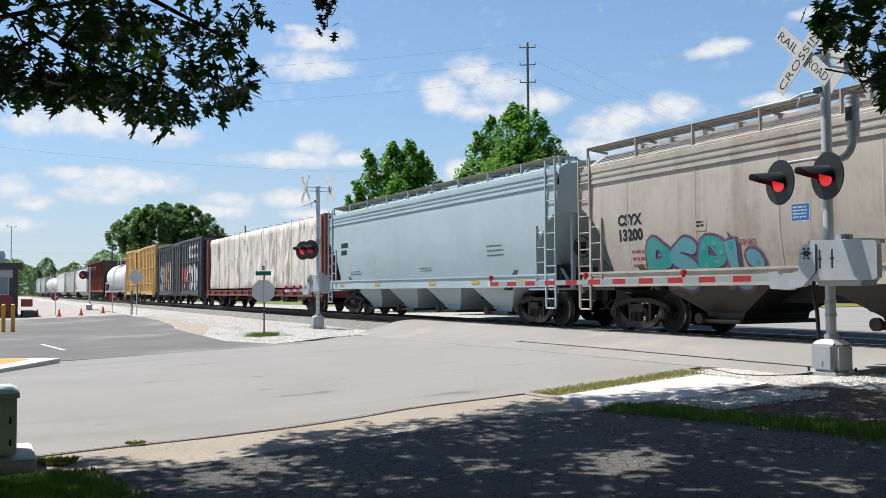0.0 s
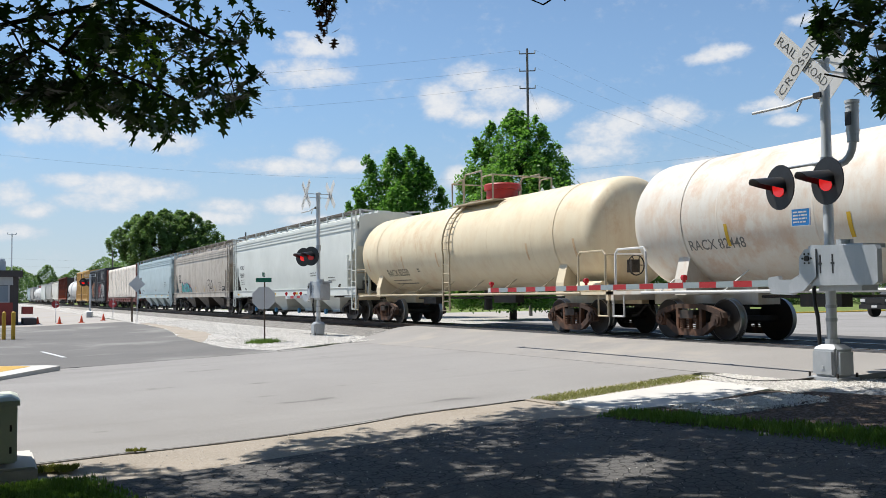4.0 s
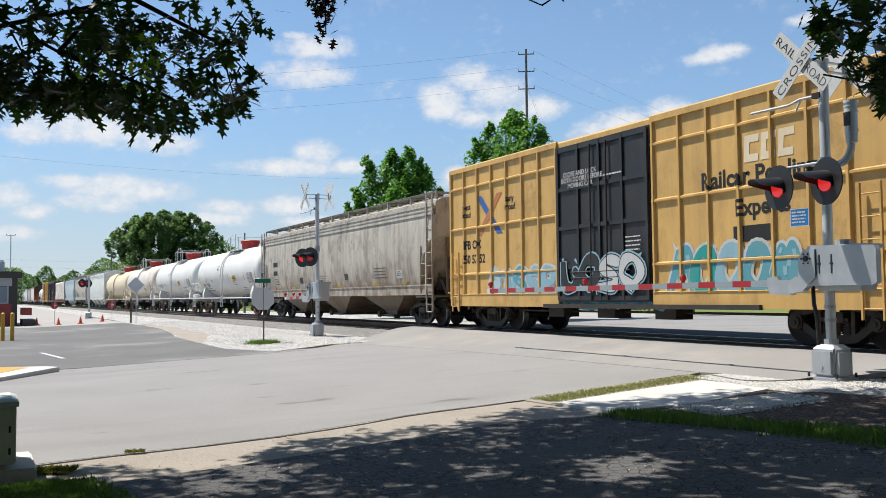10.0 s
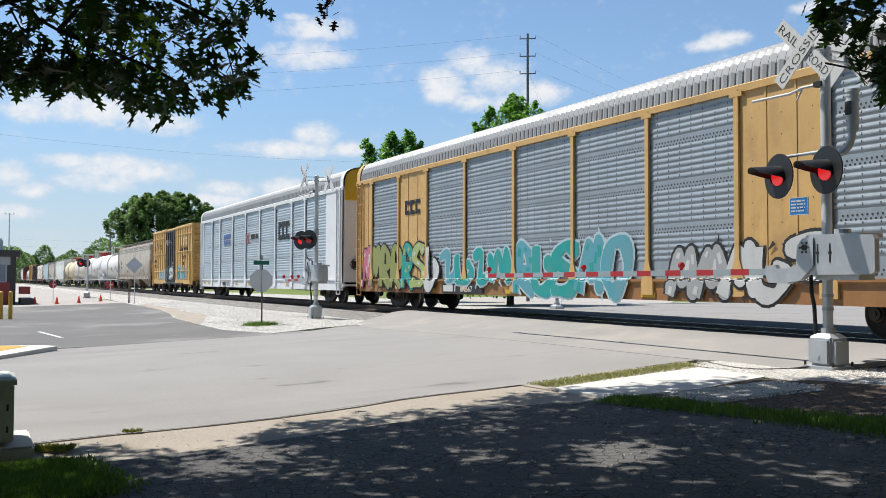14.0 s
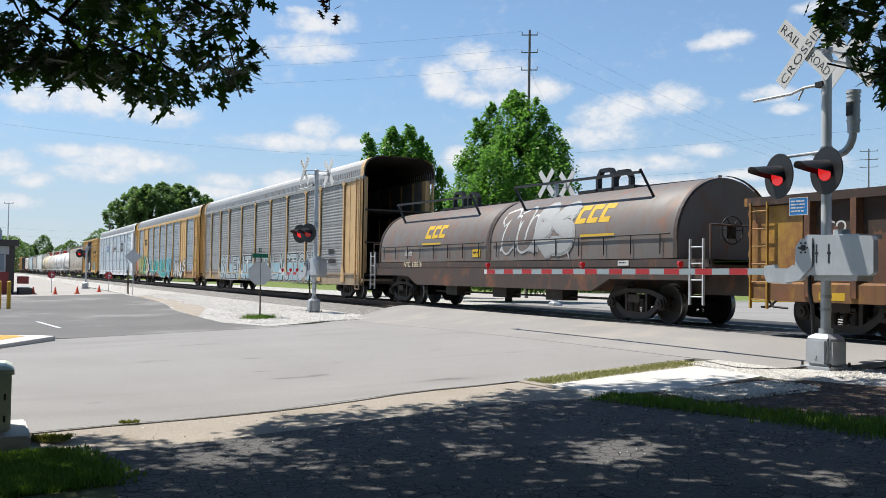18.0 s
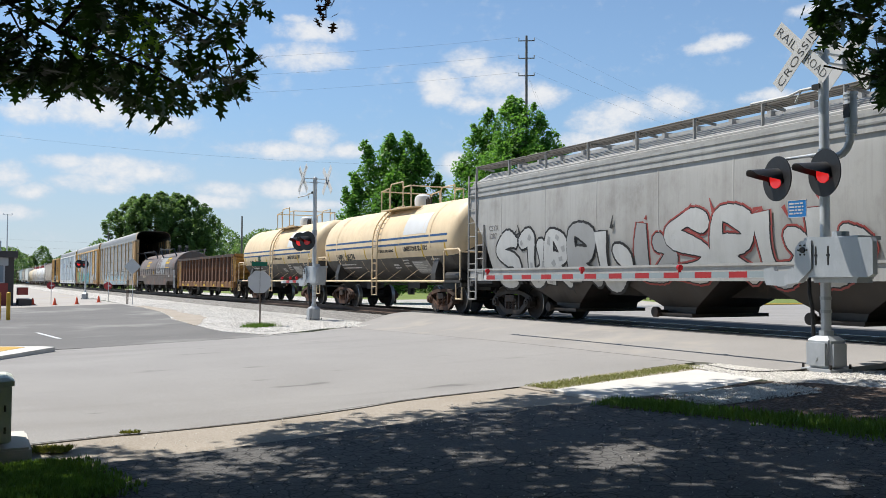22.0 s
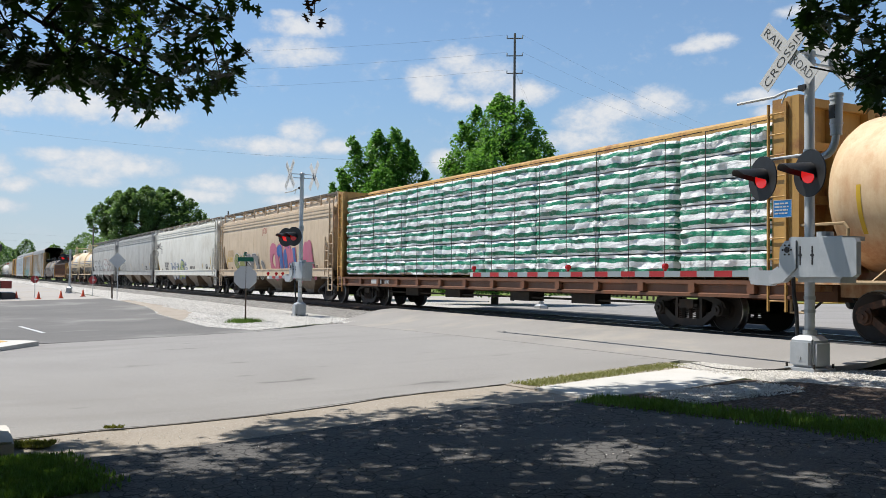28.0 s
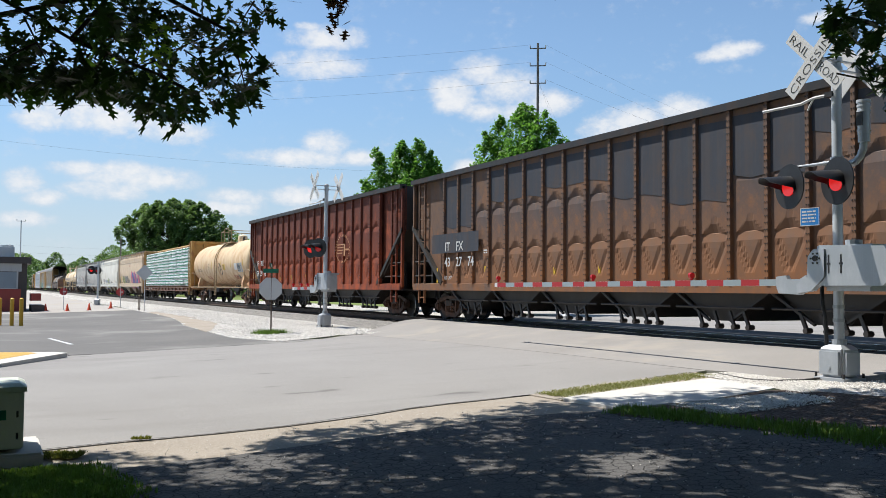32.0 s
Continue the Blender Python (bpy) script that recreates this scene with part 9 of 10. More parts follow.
marks(w_, (("630076", 7.3, 0.70, 0.28),), lambda z: 1.59, INK)
fine_print(w_, 6.35, 0.70, 0.85, 0.22, 1, 0.3, lambda z: 1.59, INK, 5)
reflectors(w_, (1.2, 2.4, 9.5, 12.2, 16.4, 19.3, 23.6), 0.78, lambda z: 1.58, INKY, 0.45, 0.1)
# yellow autorack
w_, s_ = autorack(-62.05, 27.25, P_RACKY, P_ZINC, P_ROOF, "yellow autorack with grey screens and colourful graffiti", (0.35, 1.6, 4.1, 6.4, 9.12, 12.05, 14.93, 17.85, 20.6, 22.8, 25.5, 27.0), solid=(0, 2, 8, 10), sill_m=P_RACKSILL)
logo(w_, 4.6, 5.9, 3.35, 3.85, s_, INK, 3, 0.0)
tag_art(w_, 0.6, 7.3, 0.75, 2.25, RACK_FACE, [SPRAY["teal"], SPRAY["pink"], SPRAY["lime"], SPRAY["olive"], SPRAY["white"]], SPRAY["black"], 41, 7)
tag_art(w_, 7.4, 11.9, 1.0, 1.95, RACK_FACE, [SPRAY["aqua"], SPRAY["teal"]], SPRAY["ice"], 42, 4)
tag_art(w_, 12.1, 17.2, 0.70, 2.05, RACK_FACE, [SPRAY["aqua"], SPRAY["teal"]], SPRAY["ice"], 43, 5)
tag_art(w_, 18.6, 21.9, 0.70, 1.75, RACK_FACE, [SPRAY["silver"], SPRAY["white"]], SPRAY["black"], 44, 4)
tag_art(w_, 21.9, 22.9, 1.1, 1.9, RACK_FACE, [SPRAY["white"]], SPRAY["black"], 45, 1)
plate(w_, 7.6, 10.3, 0.62, 0.92, lambda z: 1.60, P_DOORB, None, name="number_board")
marks(w_, (("692567", 8.9, 0.68, 0.26),), lambda z: 1.62, INKW)
fine_print(w_, 7.75, 0.68, 0.95, 0.2, 1, 0.3, lambda z: 1.62, INKW, 5)
reflectors(w_, (6.6, 11.6, 14.5, 17.6, 21.2), 0.66, lambda z: 1.58, INKY, 0.5, 0.12)
plate(w_, 25.7, 26.4, 1.75, 1.95, s_, INKY, INK, 2)
fine_print(w_, 25.6, 3.4, 0.7, 0.07, 4, 0.16, s_, INK, 8)
# tan autorack with open end
w_, s_ = autorack(-33.5, 28.1, P_RACKT, P_ZINCD, P_ROOF, "tan autorack with sooty screens, open at its end", (0.4, 2.2, 4.6, 6.8, 9.65, 12.53, 15.4, 18.25, 21.1, 23.1, 26.0, 27.9), solid=(10,), open_end=True, rail_m=P_ZINCD, sill_m=P_RACKSILT)
side_g = RACK_FACE
for k_, (word_, x0_, wd_) in enumerate((("SILENT", 4.9, 6.9), ("ILLEGAL", 12.0, 4.6), ("ACTIONS", 16.8, 6.2))):
    bm = bmesh.new()
    rect(bm, x0_ - 0.1, x0_ + wd_ + 0.1, 0.72, 1.55)
    part("graffiti", place(bm, 0, 0, side_g, 0.003, 0.1), SPRAY["sky"], w_, "pale blue sprayed ground")
    for bold_, colr_, pr_ in ((0.13, SPRAY["white"], 0.005), (0.09, SPRAY["black"], 0.007), (0.02, SPRAY["ice"], 0.009), (-0.03, SPRAY["silver"], 0.011)):
        bm = lettering(word_, 1.75, bold_)
        lo_, hi_ = min(v.co.x for v in bm.verts), max(v.co.x for v in bm.verts)
        for v in bm.verts:
            v.co.x = (v.co.x - lo_) * wd_ / (hi_ - lo_)
        part("graffiti", place(bm, x0_, 0.74, side_g, pr_, 0.3), colr_, w_, "outlined sprayed block letters")
fine_print(w_, 24.2, 1.9, 0.9, 0.2, 2, 0.4, s_, INK, 5)
reflectors(w_, (2.5, 9.0, 15.5, 21.5), 0.66, lambda z: 1.58, INKY, 0.5, 0.12)
# coil car
w_, s_ = coil_car(-4.6, "rusty black coil car with two weathered steel hoods", P_COIL, P_HOOD, P_COIL)
logo(w_, 4.5, 6.0, 2.28, 2.72, s_, INKY, 3)
logo(w_, 13.2, 14.7, 2.42, 2.9, s_, INKY, 3)
for x_ in (4.4, 13.6):
    bm = bmesh.new()
    rect(bm, x_, x_ + 1.4, 2.05, 2.13)
    part("stripe", place(bm, 0, 0, s_, 0.016), INKY, w_)
marks(w_, (("NYC  628516", 3.0, 1.33, 0.26),), lambda z: 1.52, P_TCREAM)
tag_art(w_, 9.6, 11.3, 1.75, 2.9, s_, [P_HOOD], SPRAY["white"], 52, 2)
tag_art(w_, 11.3, 13.3, 1.72, 2.85, s_, [SPRAY["silver"]], SPRAY["silver"], 53, 2)
marks(w_, (("Skola", 3.0, 1.72, 0.30),), s_, SPRAY["white"], "graffiti")
plate(w_, 8.0, 8.5, 1.62, 1.86, s_, INKY, INK, 1)
plate(w_, 15.2, 15.6, 1.34, 1.46, lambda z: 1.52, INKW, INK, 1)
# gondola
w_, s_ = gondola(14.8, "rust-brown ribbed gondola with patches of yellow paint", P_GON, P_GONY)
marks(w_, (("CO", 1.75, 1.92, 0.30), ("3510", 1.65, 1.52, 0.32), ("96", 2.95, 1.52, 0.32)), s_, INKW)
marks(w_, (("ondola", 11.1, 1.92, 0.30), ("poo", 12.9, 1.98, 0.30)), s_, P_GONY)
plate(w_, 14.1, 14.6, 1.5, 1.78, s_, P_GON, INKW, 2)
reflectors(w_, (1.7, 3.4, 6.0, 8.6, 11.2, 13.6), 0.70, lambda z: 1.62, INKY, 0.55, 0.14)
# slurry tank cars
P_STRIPE = paint("dark blue stripe", (0.02, 0.10, 0.27), amt=0.2, streak=0.2, rough=0.5)
for q_, num in ((32.3, "206207"), (46.0, "206174")):
    w_, s_ = tank(q_, 12.7, P_SLURRY, "buff tank car with two blue stripes and a black belly" if num == "206207" else "buff tank car with blue stripes and rust-stained end", r=1.42, zc=2.5, dome=("cap", M_WHITE), lower=P_DKBAND, sill=P_DKBAND, rail_m=P_SLURRY)
    for z_ in (2.36, 2.58):
        bm = bmesh.new()
        rect(bm, 0.6, 12.1, z_, z_ + 0.07)
        part("painted_stripe", place(bm, 0, 0, s_, 0.004), P_STRIPE, w_)
    bm = bmesh.new()
    rect(bm, 8.6, 10.5, 2.72, 3.45)
    part("white_patch", place(bm, 0, 0, s_, 0.004, 0.05), M_WHITE, w_, "clean white painted patch")
    marks(w_, (("SHPX  " + num, 1.75, 1.92, 0.34), ("LIMESTONE SLURRY", 8.6, 2.14, 0.22), ("VENT BEFORE UNLOADING", 6.1, 2.14, 0.13)), s_, INK, bold=0.02)
    stripes(w_, (0.75, 2.8, 4.9, 7.9, 10.1, 11.85), 1.9, 2.34, s_, INKY)
    fine_print(w_, 1.9, 1.72, 2.2, 0.07, 2, 0.13, s_, INKW, 4)
    plate(w_, 7.25, 8.0, 1.42, 1.76, s_, P_DKBAND, INKW, 2)
    plate(w_, 9.0, 10.3, 1.34, 1.78, s_, P_ZINCD, INKW, 6)
    fine_print(w_, 10.6, 1.8, 0.7, 0.06, 4, 0.1, s_, INKW, 5)
    fine_print(w_, 8.3, 1.8, 0.5, 0.06, 3, 0.1, s_, INKW, 6)
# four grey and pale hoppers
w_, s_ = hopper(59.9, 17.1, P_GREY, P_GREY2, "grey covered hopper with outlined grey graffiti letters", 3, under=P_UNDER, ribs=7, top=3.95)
tag_art(w_, 1.7, 7.6, 1.0, 2.35, s_, [SPRAY["white"], SPRAY["silver"]], SPRAY["black"], 61, 5)
tag_art(w_, 7.9, 14.0, 1.1, 2.45, s_, [SPRAY["silver"], SPRAY["white"]], SPRAY["black"], 62, 5, back=SPRAY["red"])
marks(w_, (("CSYX", 1.2, 2.55, 0.22), ("1287", 1.2, 2.32, 0.22)), s_, INKG)
fine_print(w_, 14.7, 2.0, 0.9, 0.08, 5, 0.13, s_, INKG, 6)
w_, s_ = hopper(78.3, 17.8, P_GREY2, P_GREY2, "mid grey covered hopper with dark rain streaks", 3, under=P_UNDERT, ribs=7)
marks(w_, (("BNGX", 1.3, 2.50, 0.34), ("31525", 1.33, 2.06, 0.36)), s_, INK)
plate(w_, 3.35, 3.6, 2.3, 2.56, s_, P_GREY2, INK, 2)
fine_print(w_, 1.35, 1.92, 0.8, 0.06, 2, 0.12, s_, INK, 8)
stripes(w_, (0.85, 4.4, 7.4, 13.3, 16.4), 1.50, 2.02, s_, INKY)
tag_art(w_, 2.5, 4.6, 1.45, 2.05, s_, [P_GREY2], SPRAY["grey"], 63, 3)
plate(w_, 14.6, 15.2, 1.5, 1.8, s_, INK, INKW, 2)
w_, s_ = hopper(97.4, 18.7, P_CREAMW, P_CREAMW, "off-white covered hopper with blue outlined graffiti and rusty roof", 4, under=P_UNDERT, ribs=8, walk_m=P_UNDERT)
tag_art(w_, 5.7, 10.0, 0.95, 1.95, s_, [SPRAY["ice"], SPRAY["lime"], SPRAY["white"]], SPRAY["blue"], 71, 4)
marks(w_, (("#MAD", 0.35, 3.05, 0.62), ("SM.", 0.6, 2.55, 0.5), ("ESC..", 2.1, 3.0, 0.34), ("UH", 2.3, 2.7, 0.34)), s_, SPRAY["black"], "graffiti")
marks(w_, (("MIA", 10.1, 1.72, 0.34), ("AOA", 10.1, 1.40, 0.34), ("CTC", 10.1, 1.02, 0.34)), s_, SPRAY["blue"], "graffiti")
fine_print(w_, 11.5, 1.5, 1.9, 0.18, 1, 0.2, s_, INKG, 8)
fine_print(w_, 3.5, 1.85, 1.6, 0.16, 3, 0.2, s_, INKG, 9)
plate(w_, 15.9, 16.4, 1.5, 1.76, s_, INK, INKW, 2)
stripes(w_, (1.25, 15.1), 1.4, 1.82, s_, INKY)
stripes(w_, (1.0, 17.25), 1.4, 2.26, s_, INKY)
w_, s_ = hopper(117.25, 17.8, P_TAN, P_TAN, "tan covered hopper with pink and green graffiti", 3, under=P_UNDERT, ribs=7, top=3.95)
marks(w_, (("60398", 1.55, 1.86, 0.40),), s_, INKY)
plate(w_, 1.6, 2.8, 2.15, 2.5, s_, paint("faded tan patch", (0.60, 0.42, 0.24), amt=0.3), None, name="faded_patch")
stripes(w_, (1.3, 5.0), 1.42, 2.25, s_, INKY)
tag_art(w_, 2.9, 8.4, 1.1, 2.15, s_, [SPRAY["mauve"], SPRAY["olive"], SPRAY["grey"]], SPRAY["black"], 81, 5, back=SPRAY["white"])
tag_art(w_, 9.5, 15.5, 1.05, 2.5, s_, [SPRAY["pink"], SPRAY["pink"], SPRAY["blue"]], SPRAY["pink"], 82, 5)
marks(w_, (("JOU", 8.2, 3.2, 0.42),), s_, SPRAY["red"], "graffiti")
# green-wrapped lumber
w_, s_ = lumber_flat(135.87, 22.7, "yellow centre-beam flatcar loaded with green and white wrapped lumber", P_CBEAM, W_GREEN, top=4.42, seed=5, stacks=8, load_top=4.15, rows=6, sill_m=P_CBEAMB, drape=0.075)
marks(w_, (("8742", 4.6, 0.84, 0.20),), lambda z: 1.56, INKW)
fine_print(w_, 3.4, 0.84, 1.0, 0.16, 1, 0.2, lambda z: 1.56, INKW, 2)
# rusty cream tank car
w_, s_ = tank(159.0, 16.2, P_STYX, "cream tank car washed with orange rust, yellow placards", dome=("cap", P_TCREAM), rail_m=paint("rusty cream rail paint", (0.5, 0.36, 0.2), amt=0.4, seed=3))
marks(w_, (("STYX 72645", 1.85, 2.14, 0.28),), s_, INK)
stripes(w_, (3.75, 6.4, 9.18, 11.8, 14.9), 2.33, 2.78, s_, INKY)
stripes(w_, (0.9,), 1.9, 2.75, s_, INKY)
plate(w_, 9.65, 10.3, 2.2, 2.54, s_, INKY, INK, 3)
plate(w_, 12.75, 13.4, 2.15, 2.55, s_, M_WHITE, None)
plate(w_, 13.48, 14.65, 2.0, 2.56, s_, M_SILVER, INK, 6)
plate(w_, 12.95, 13.3, 1.62, 1.85, s_, INK, INKW, 2)
tag_art(w_, 8.45, 9.1, 2.0, 2.6, s_, [P_STYX], SPRAY["black"], 91, 1)
fine_print(w_, 5.2, 2.6, 0.6, 0.05, 4, 0.1, s_, INKG, 3)
marks(w_, (("KGSBY", 4.2, 1.62, 0.34), ("BOMB", 11.9, 1.60, 0.36)), s_, SPRAY["red"], "graffiti")
# coal hoppers
w_, s_ = coal_hopper(176.34, "red-brown ribbed coal hopper stained with rust", P_COALR, P_UNDER, chord=P_CHORD)
marks(w_, (("IF", 1.9, 2.24, 0.42), ("RX", 2.62, 2.24, 0.42), ("59", 1.8, 1.68, 0.42), ("29", 2.55, 1.68, 0.42), ("78", 3.3, 1.68, 0.42)), lambda z: 1.70, INKW)
bm = bmesh.new()
for k_ in range(28):
    a_ = 2 * math.pi * k_ / 28
    beam(bm, (15.6 + 0.78 * math.cos(a_), 0, 2.72 + 0.52 * math.sin(a_)), (15.6 + 0.86 * math.cos(a_ + 0.1), 0, 2.72 + 0.6 * math.sin(a_ + 0.1)), 0.035, 0.01, (0, 1, 0))
for k_ in range(4):
    rect(bm, 14.95, 15.55 + 0.1 * k_, 2.52 + 0.12 * k_, 2.56 + 0.12 * k_)
rect(bm, 15.72, 15.90, 2.42, 2.88)
rect(bm, 15.90, 16.35, 2.64, 2.71)
part("logo", place(bm, 0, 0, lambda z: 1.70, 0.012), paint("faded orange logo paint", (0.62, 0.30, 0.13), dirt=(0.2, 0.06, 0.03), amt=0.7, streak=0.6), w_)
stripes(w_, (2.4, 6.0, 7.9, 10.2, 13.1, 19.4), 1.25, 1.7, s_, INKY)
w_, s_ = coal_hopper(198.9, "brown and slate-grey coal hopper with faded paint", P_COALB, P_UNDER, chord=P_CHORD)
bm = bmesh.new()
rect(bm, 1.75, 5.0, 2.22, 2.85)
part("faded_patch", place(bm, 0, 0, lambda z: 1.695, 0.006), paint("slate patch", (0.040, 0.048, 0.066), dirt=(0.14, 0.085, 0.05), amt=0.6, streak=0.4, rough=0.75, seed=6), w_)
for x0_, x1_, z0_ in ((2.6, 4.5, 3.0), (5.6, 8.5, 3.62), (8.6, 11.5, 3.75), (11.6, 13.5, 3.2), (13.6, 15.5, 2.9), (15.6, 17.5, 3.3), (17.6, 19.5, 3.9)):
    bm = bmesh.new()
    bm.faces.new([bm.verts.new((x_, 0, z_)) for x_, z_ in ((x0_, z0_ + 0.1), (x0_ + 0.5, z0_), (x1_ - 0.7, z0_ + 0.06), (x1_, z0_ - 0.05), (x1_, 4.55), (x0_, 4.6))])
    part("faded_patch", place(bm, 0, 0, lambda z: 1.614, 0.004), MATS["slate patch"], w_)
marks(w_, (("IT", 2.72, 2.28, 0.42), ("FX", 3.5, 2.28, 0.42), ("43", 2.7, 1.78, 0.42), ("27", 3.5, 1.78, 0.42), ("74", 4.3, 1.78, 0.42)), lambda z: 1.705, INKW)
marks(w_, (("LD LMT", 2.7, 1.36, 0.16),), lambda z: 1.705, INKW)
plate(w_, 5.3, 5.65, 2.05, 2.3, lambda z: 1.70, P_COALB, INKW, 2)
stripes(w_, (1.9, 5.2, 9.0, 11.0, 15.5), 1.25, 1.75, s_, INKY)

# ---- plants ----
def leaf_mesh(name, centres, sizes, rnd_seed, outline, droop=0.3, bend=0.0):
    """Many small leaves as one mesh: each a flat outline, turned at random. outline: pairs in units of the leaf's size."""
    rs = np.random.RandomState(rnd_seed)
    n, k = len(centres), len(outline)
    o = np.array(outline)
    yaw = rs.uniform(0, 2 * np.pi, n)
    pitch = rs.normal(-droop, 0.55, n)
    roll = rs.normal(0, 0.6, n)
    cx, sx, cy, sy, cz, sz = np.cos(roll), np.sin(roll), np.cos(pitch), np.sin(pitch), np.cos(yaw), np.sin(yaw)
    ux = np.stack([cz * cy, sz * cy, sy], 1)
    vx = np.stack([-sz * cx + cz * -sy * -sx, cz * cx + sz * -sy * -sx, cy * sx], 1)
    P = centres[:, None, :] + sizes[:, None, None] * (o[None, :, 0, None] * ux[:, None, :] + o[None, :, 1, None] * vx[:, None, :])
    me = bpy.data.meshes.new(name)
    verts = P.reshape(-1, 3)
    me.vertices.add(n * k)
    me.vertices.foreach_set("co", verts.ravel())
    me.loops.add(n * k)
    me.loops.foreach_set("vertex_index", np.arange(n * k))
    me.polygons.add(n)
    me.polygons.foreach_set("loop_start", np.arange(n) * k)
    me.polygons.foreach_set("loop_total", np.full(n, k))
    me.update(calc_edges=True)
    return me


OAK_HALF = [(0.0, 0.012), (0.14, 0.05), (0.17, 0.20), (0.25, 0.27), (0.30, 0.13), (0.37, 0.11), (0.44, 0.30), (0.42, 0.42), (0.54, 0.36), (0.57, 0.16), (0.64, 0.11), (0.73, 0.22), (0.82, 0.27), (0.80, 0.11), (0.88, 0.05), (1.0, 0.012)]
OAK = OAK_HALF + [(a, -b) for a, b in OAK_HALF[::-1]]
SIMPLE = [(0, 0), (0.3, 0.32), (0.7, 0.28), (1.0, 0), (0.7, -0.28), (0.3, -0.32)]
QUAD = [(0, -0.3), (0.6, -0.42), (1.0, 0.0), (0.55, 0.42), (0.0, 0.3)]


def tree(name, az, dist, lobes, label, leaf, count, size, seed, trunk_r=0.2, group=""):
    """lobes: (across, away, base z, top z, half width): each an egg-shaped mass of foliage clumps on limbs; a slim one is an upright leader."""
    rnd = np.random.RandomState(seed)
    root = tagged(new(name), label, "tree", group)
    p = ray_at(az, 0, dist)
    g = ground_z(p.x, p.y)
    root.matrix_basis = pose(p.x, p.y, g, 0, 0, az)
    bm = bmesh.new()
    top = max(l[3] for l in lobes)
    rod(bm, (0, 0, -0.3), (0.1, 0.05, top * 0.45), trunk_r, 10, trunk_r * 0.7)
    rod(bm, (0.1, 0.05, top * 0.45), (0, 0, top * 0.75), trunk_r * 0.7, 8, 0.03)
    centres, sizes = [], []
    total = sum((l[3] - l[2]) * l[4] for l in lobes)
    for dx, dy, z0, z1, w in lobes:
        n = max(300, int(count * (z1 - z0) * w / total))
        clumps = max(8, n // 55)
        for c in range(clumps):
            u = rnd.uniform(0.02, 1.0)
            v = 2 * u - 1
            prof = (1 - abs(v) ** (1.7 if v > 0 else 2.6)) ** 0.75
            a = rnd.uniform(0, 2 * np.pi)
            r = w * prof * math.sqrt(rnd.uniform(0.35, 1.0)) * rnd.uniform(0.85, 1.14)
            cc = np.array([dx + r * math.cos(a), dy + r * math.sin(a), z0 + (z1 - z0) * u])
            rad = min(0.62, w * 0.42) * rnd.uniform(0.55, 1.1) * (1.0 if v < 0.8 else 0.6)
            k = int(55 * rnd.uniform(0.6, 1.4))
            d = rnd.normal(0, 1, (k, 3))
            d /= np.linalg.norm(d, axis=1)[:, None]
            centres.append(cc + d * (rad * rnd.uniform(0.2, 1, (k, 1)) ** 0.5) * np.array([0.9, 0.9, 1.25]))
            sizes.append(np.full(k, size) * rnd.uniform(0.6, 1.3, k))
            if v < 0.3 and rnd.rand() < 0.12:
                s = np.array([0.05, 0.03, max(0.8, cc[2] - 0.6 * (r + 0.5))])
                rod(bm, s, cc, trunk_r * 0.22, 5, 0.015)
    part("trunk", bm, M_BARK, root)
    me = leaf_mesh("crown", np.concatenate(centres), np.concatenate(sizes), seed, QUAD, 0.35)
    part("crown", me, leaf, root)
    return root


tree("maple_tree", 58.75, 52, ((0.1, 0, 1.0, 11.7, 2.3), (-1.6, 0, 0.8, 10.2, 1.7), (1.8, 0.3, 0.8, 11.0, 1.6), (-2.6, 0.2, 0.8, 8.2, 1.2), (2.7, -0.2, 0.8, 9.4, 1.15), (-0.6, -1.8, 0.8, 9.4, 1.9), (0.4, 1.8, 0.8, 10.2, 1.9), (1.4, -1.6, 0.8, 9.0, 1.7),
     (-2.9, -0.4, 0.8, 5.6, 1.1), (3.1, 0.2, 0.8, 6.4, 1.0), (-1.1, 0, 7.4, 11.2, 0.75), (0.15, 0, 8.2, 12.1, 0.7), (1.35, 0, 7.8, 11.6, 0.75), (-2.0, 0, 6.6, 10.4, 0.65), (2.5, 0, 6.6, 10.2, 0.7), (0.75, 0.2, 8.2, 11.9, 0.65)),
     "bushy bright green maple tree with a domed crown", M_LEAF2, 76000, 0.15, 11, 0.22, "maples behind the rails")
tree("maple_tree", 65.95, 60, ((-0.2, 0, 1.2, 10.8, 1.6), (0.9, 0.2, 1.2, 11.0, 1.5), (-1.7, 0, 1.2, 10.1, 1.25), (1.8, 0, 1.6, 10.0, 1.25), (-2.6, 0, 0.8, 8.2, 1.05), (2.9, 0.1, 0.8, 8.4, 1.0), (0, -1.3, 0.8, 8.8, 1.6), (0.2, 1.4, 0.8, 9.4, 1.6),
     (-3.0, 0, 0.8, 6.2, 0.95), (3.2, 0, 0.8, 6.2, 0.9), (-0.25, 0, 7.8, 11.2, 0.65), (0.85, 0, 7.8, 11.5, 0.62), (-1.85, 0, 7.0, 10.8, 0.60), (1.7, 0, 7.2, 10.5, 0.62), (-2.75, 0, 5.6, 8.7, 0.55)),
     "green maple tree with several upright leaders", M_LEAF2, 66000, 0.16, 12, 0.2, "maples behind the rails")
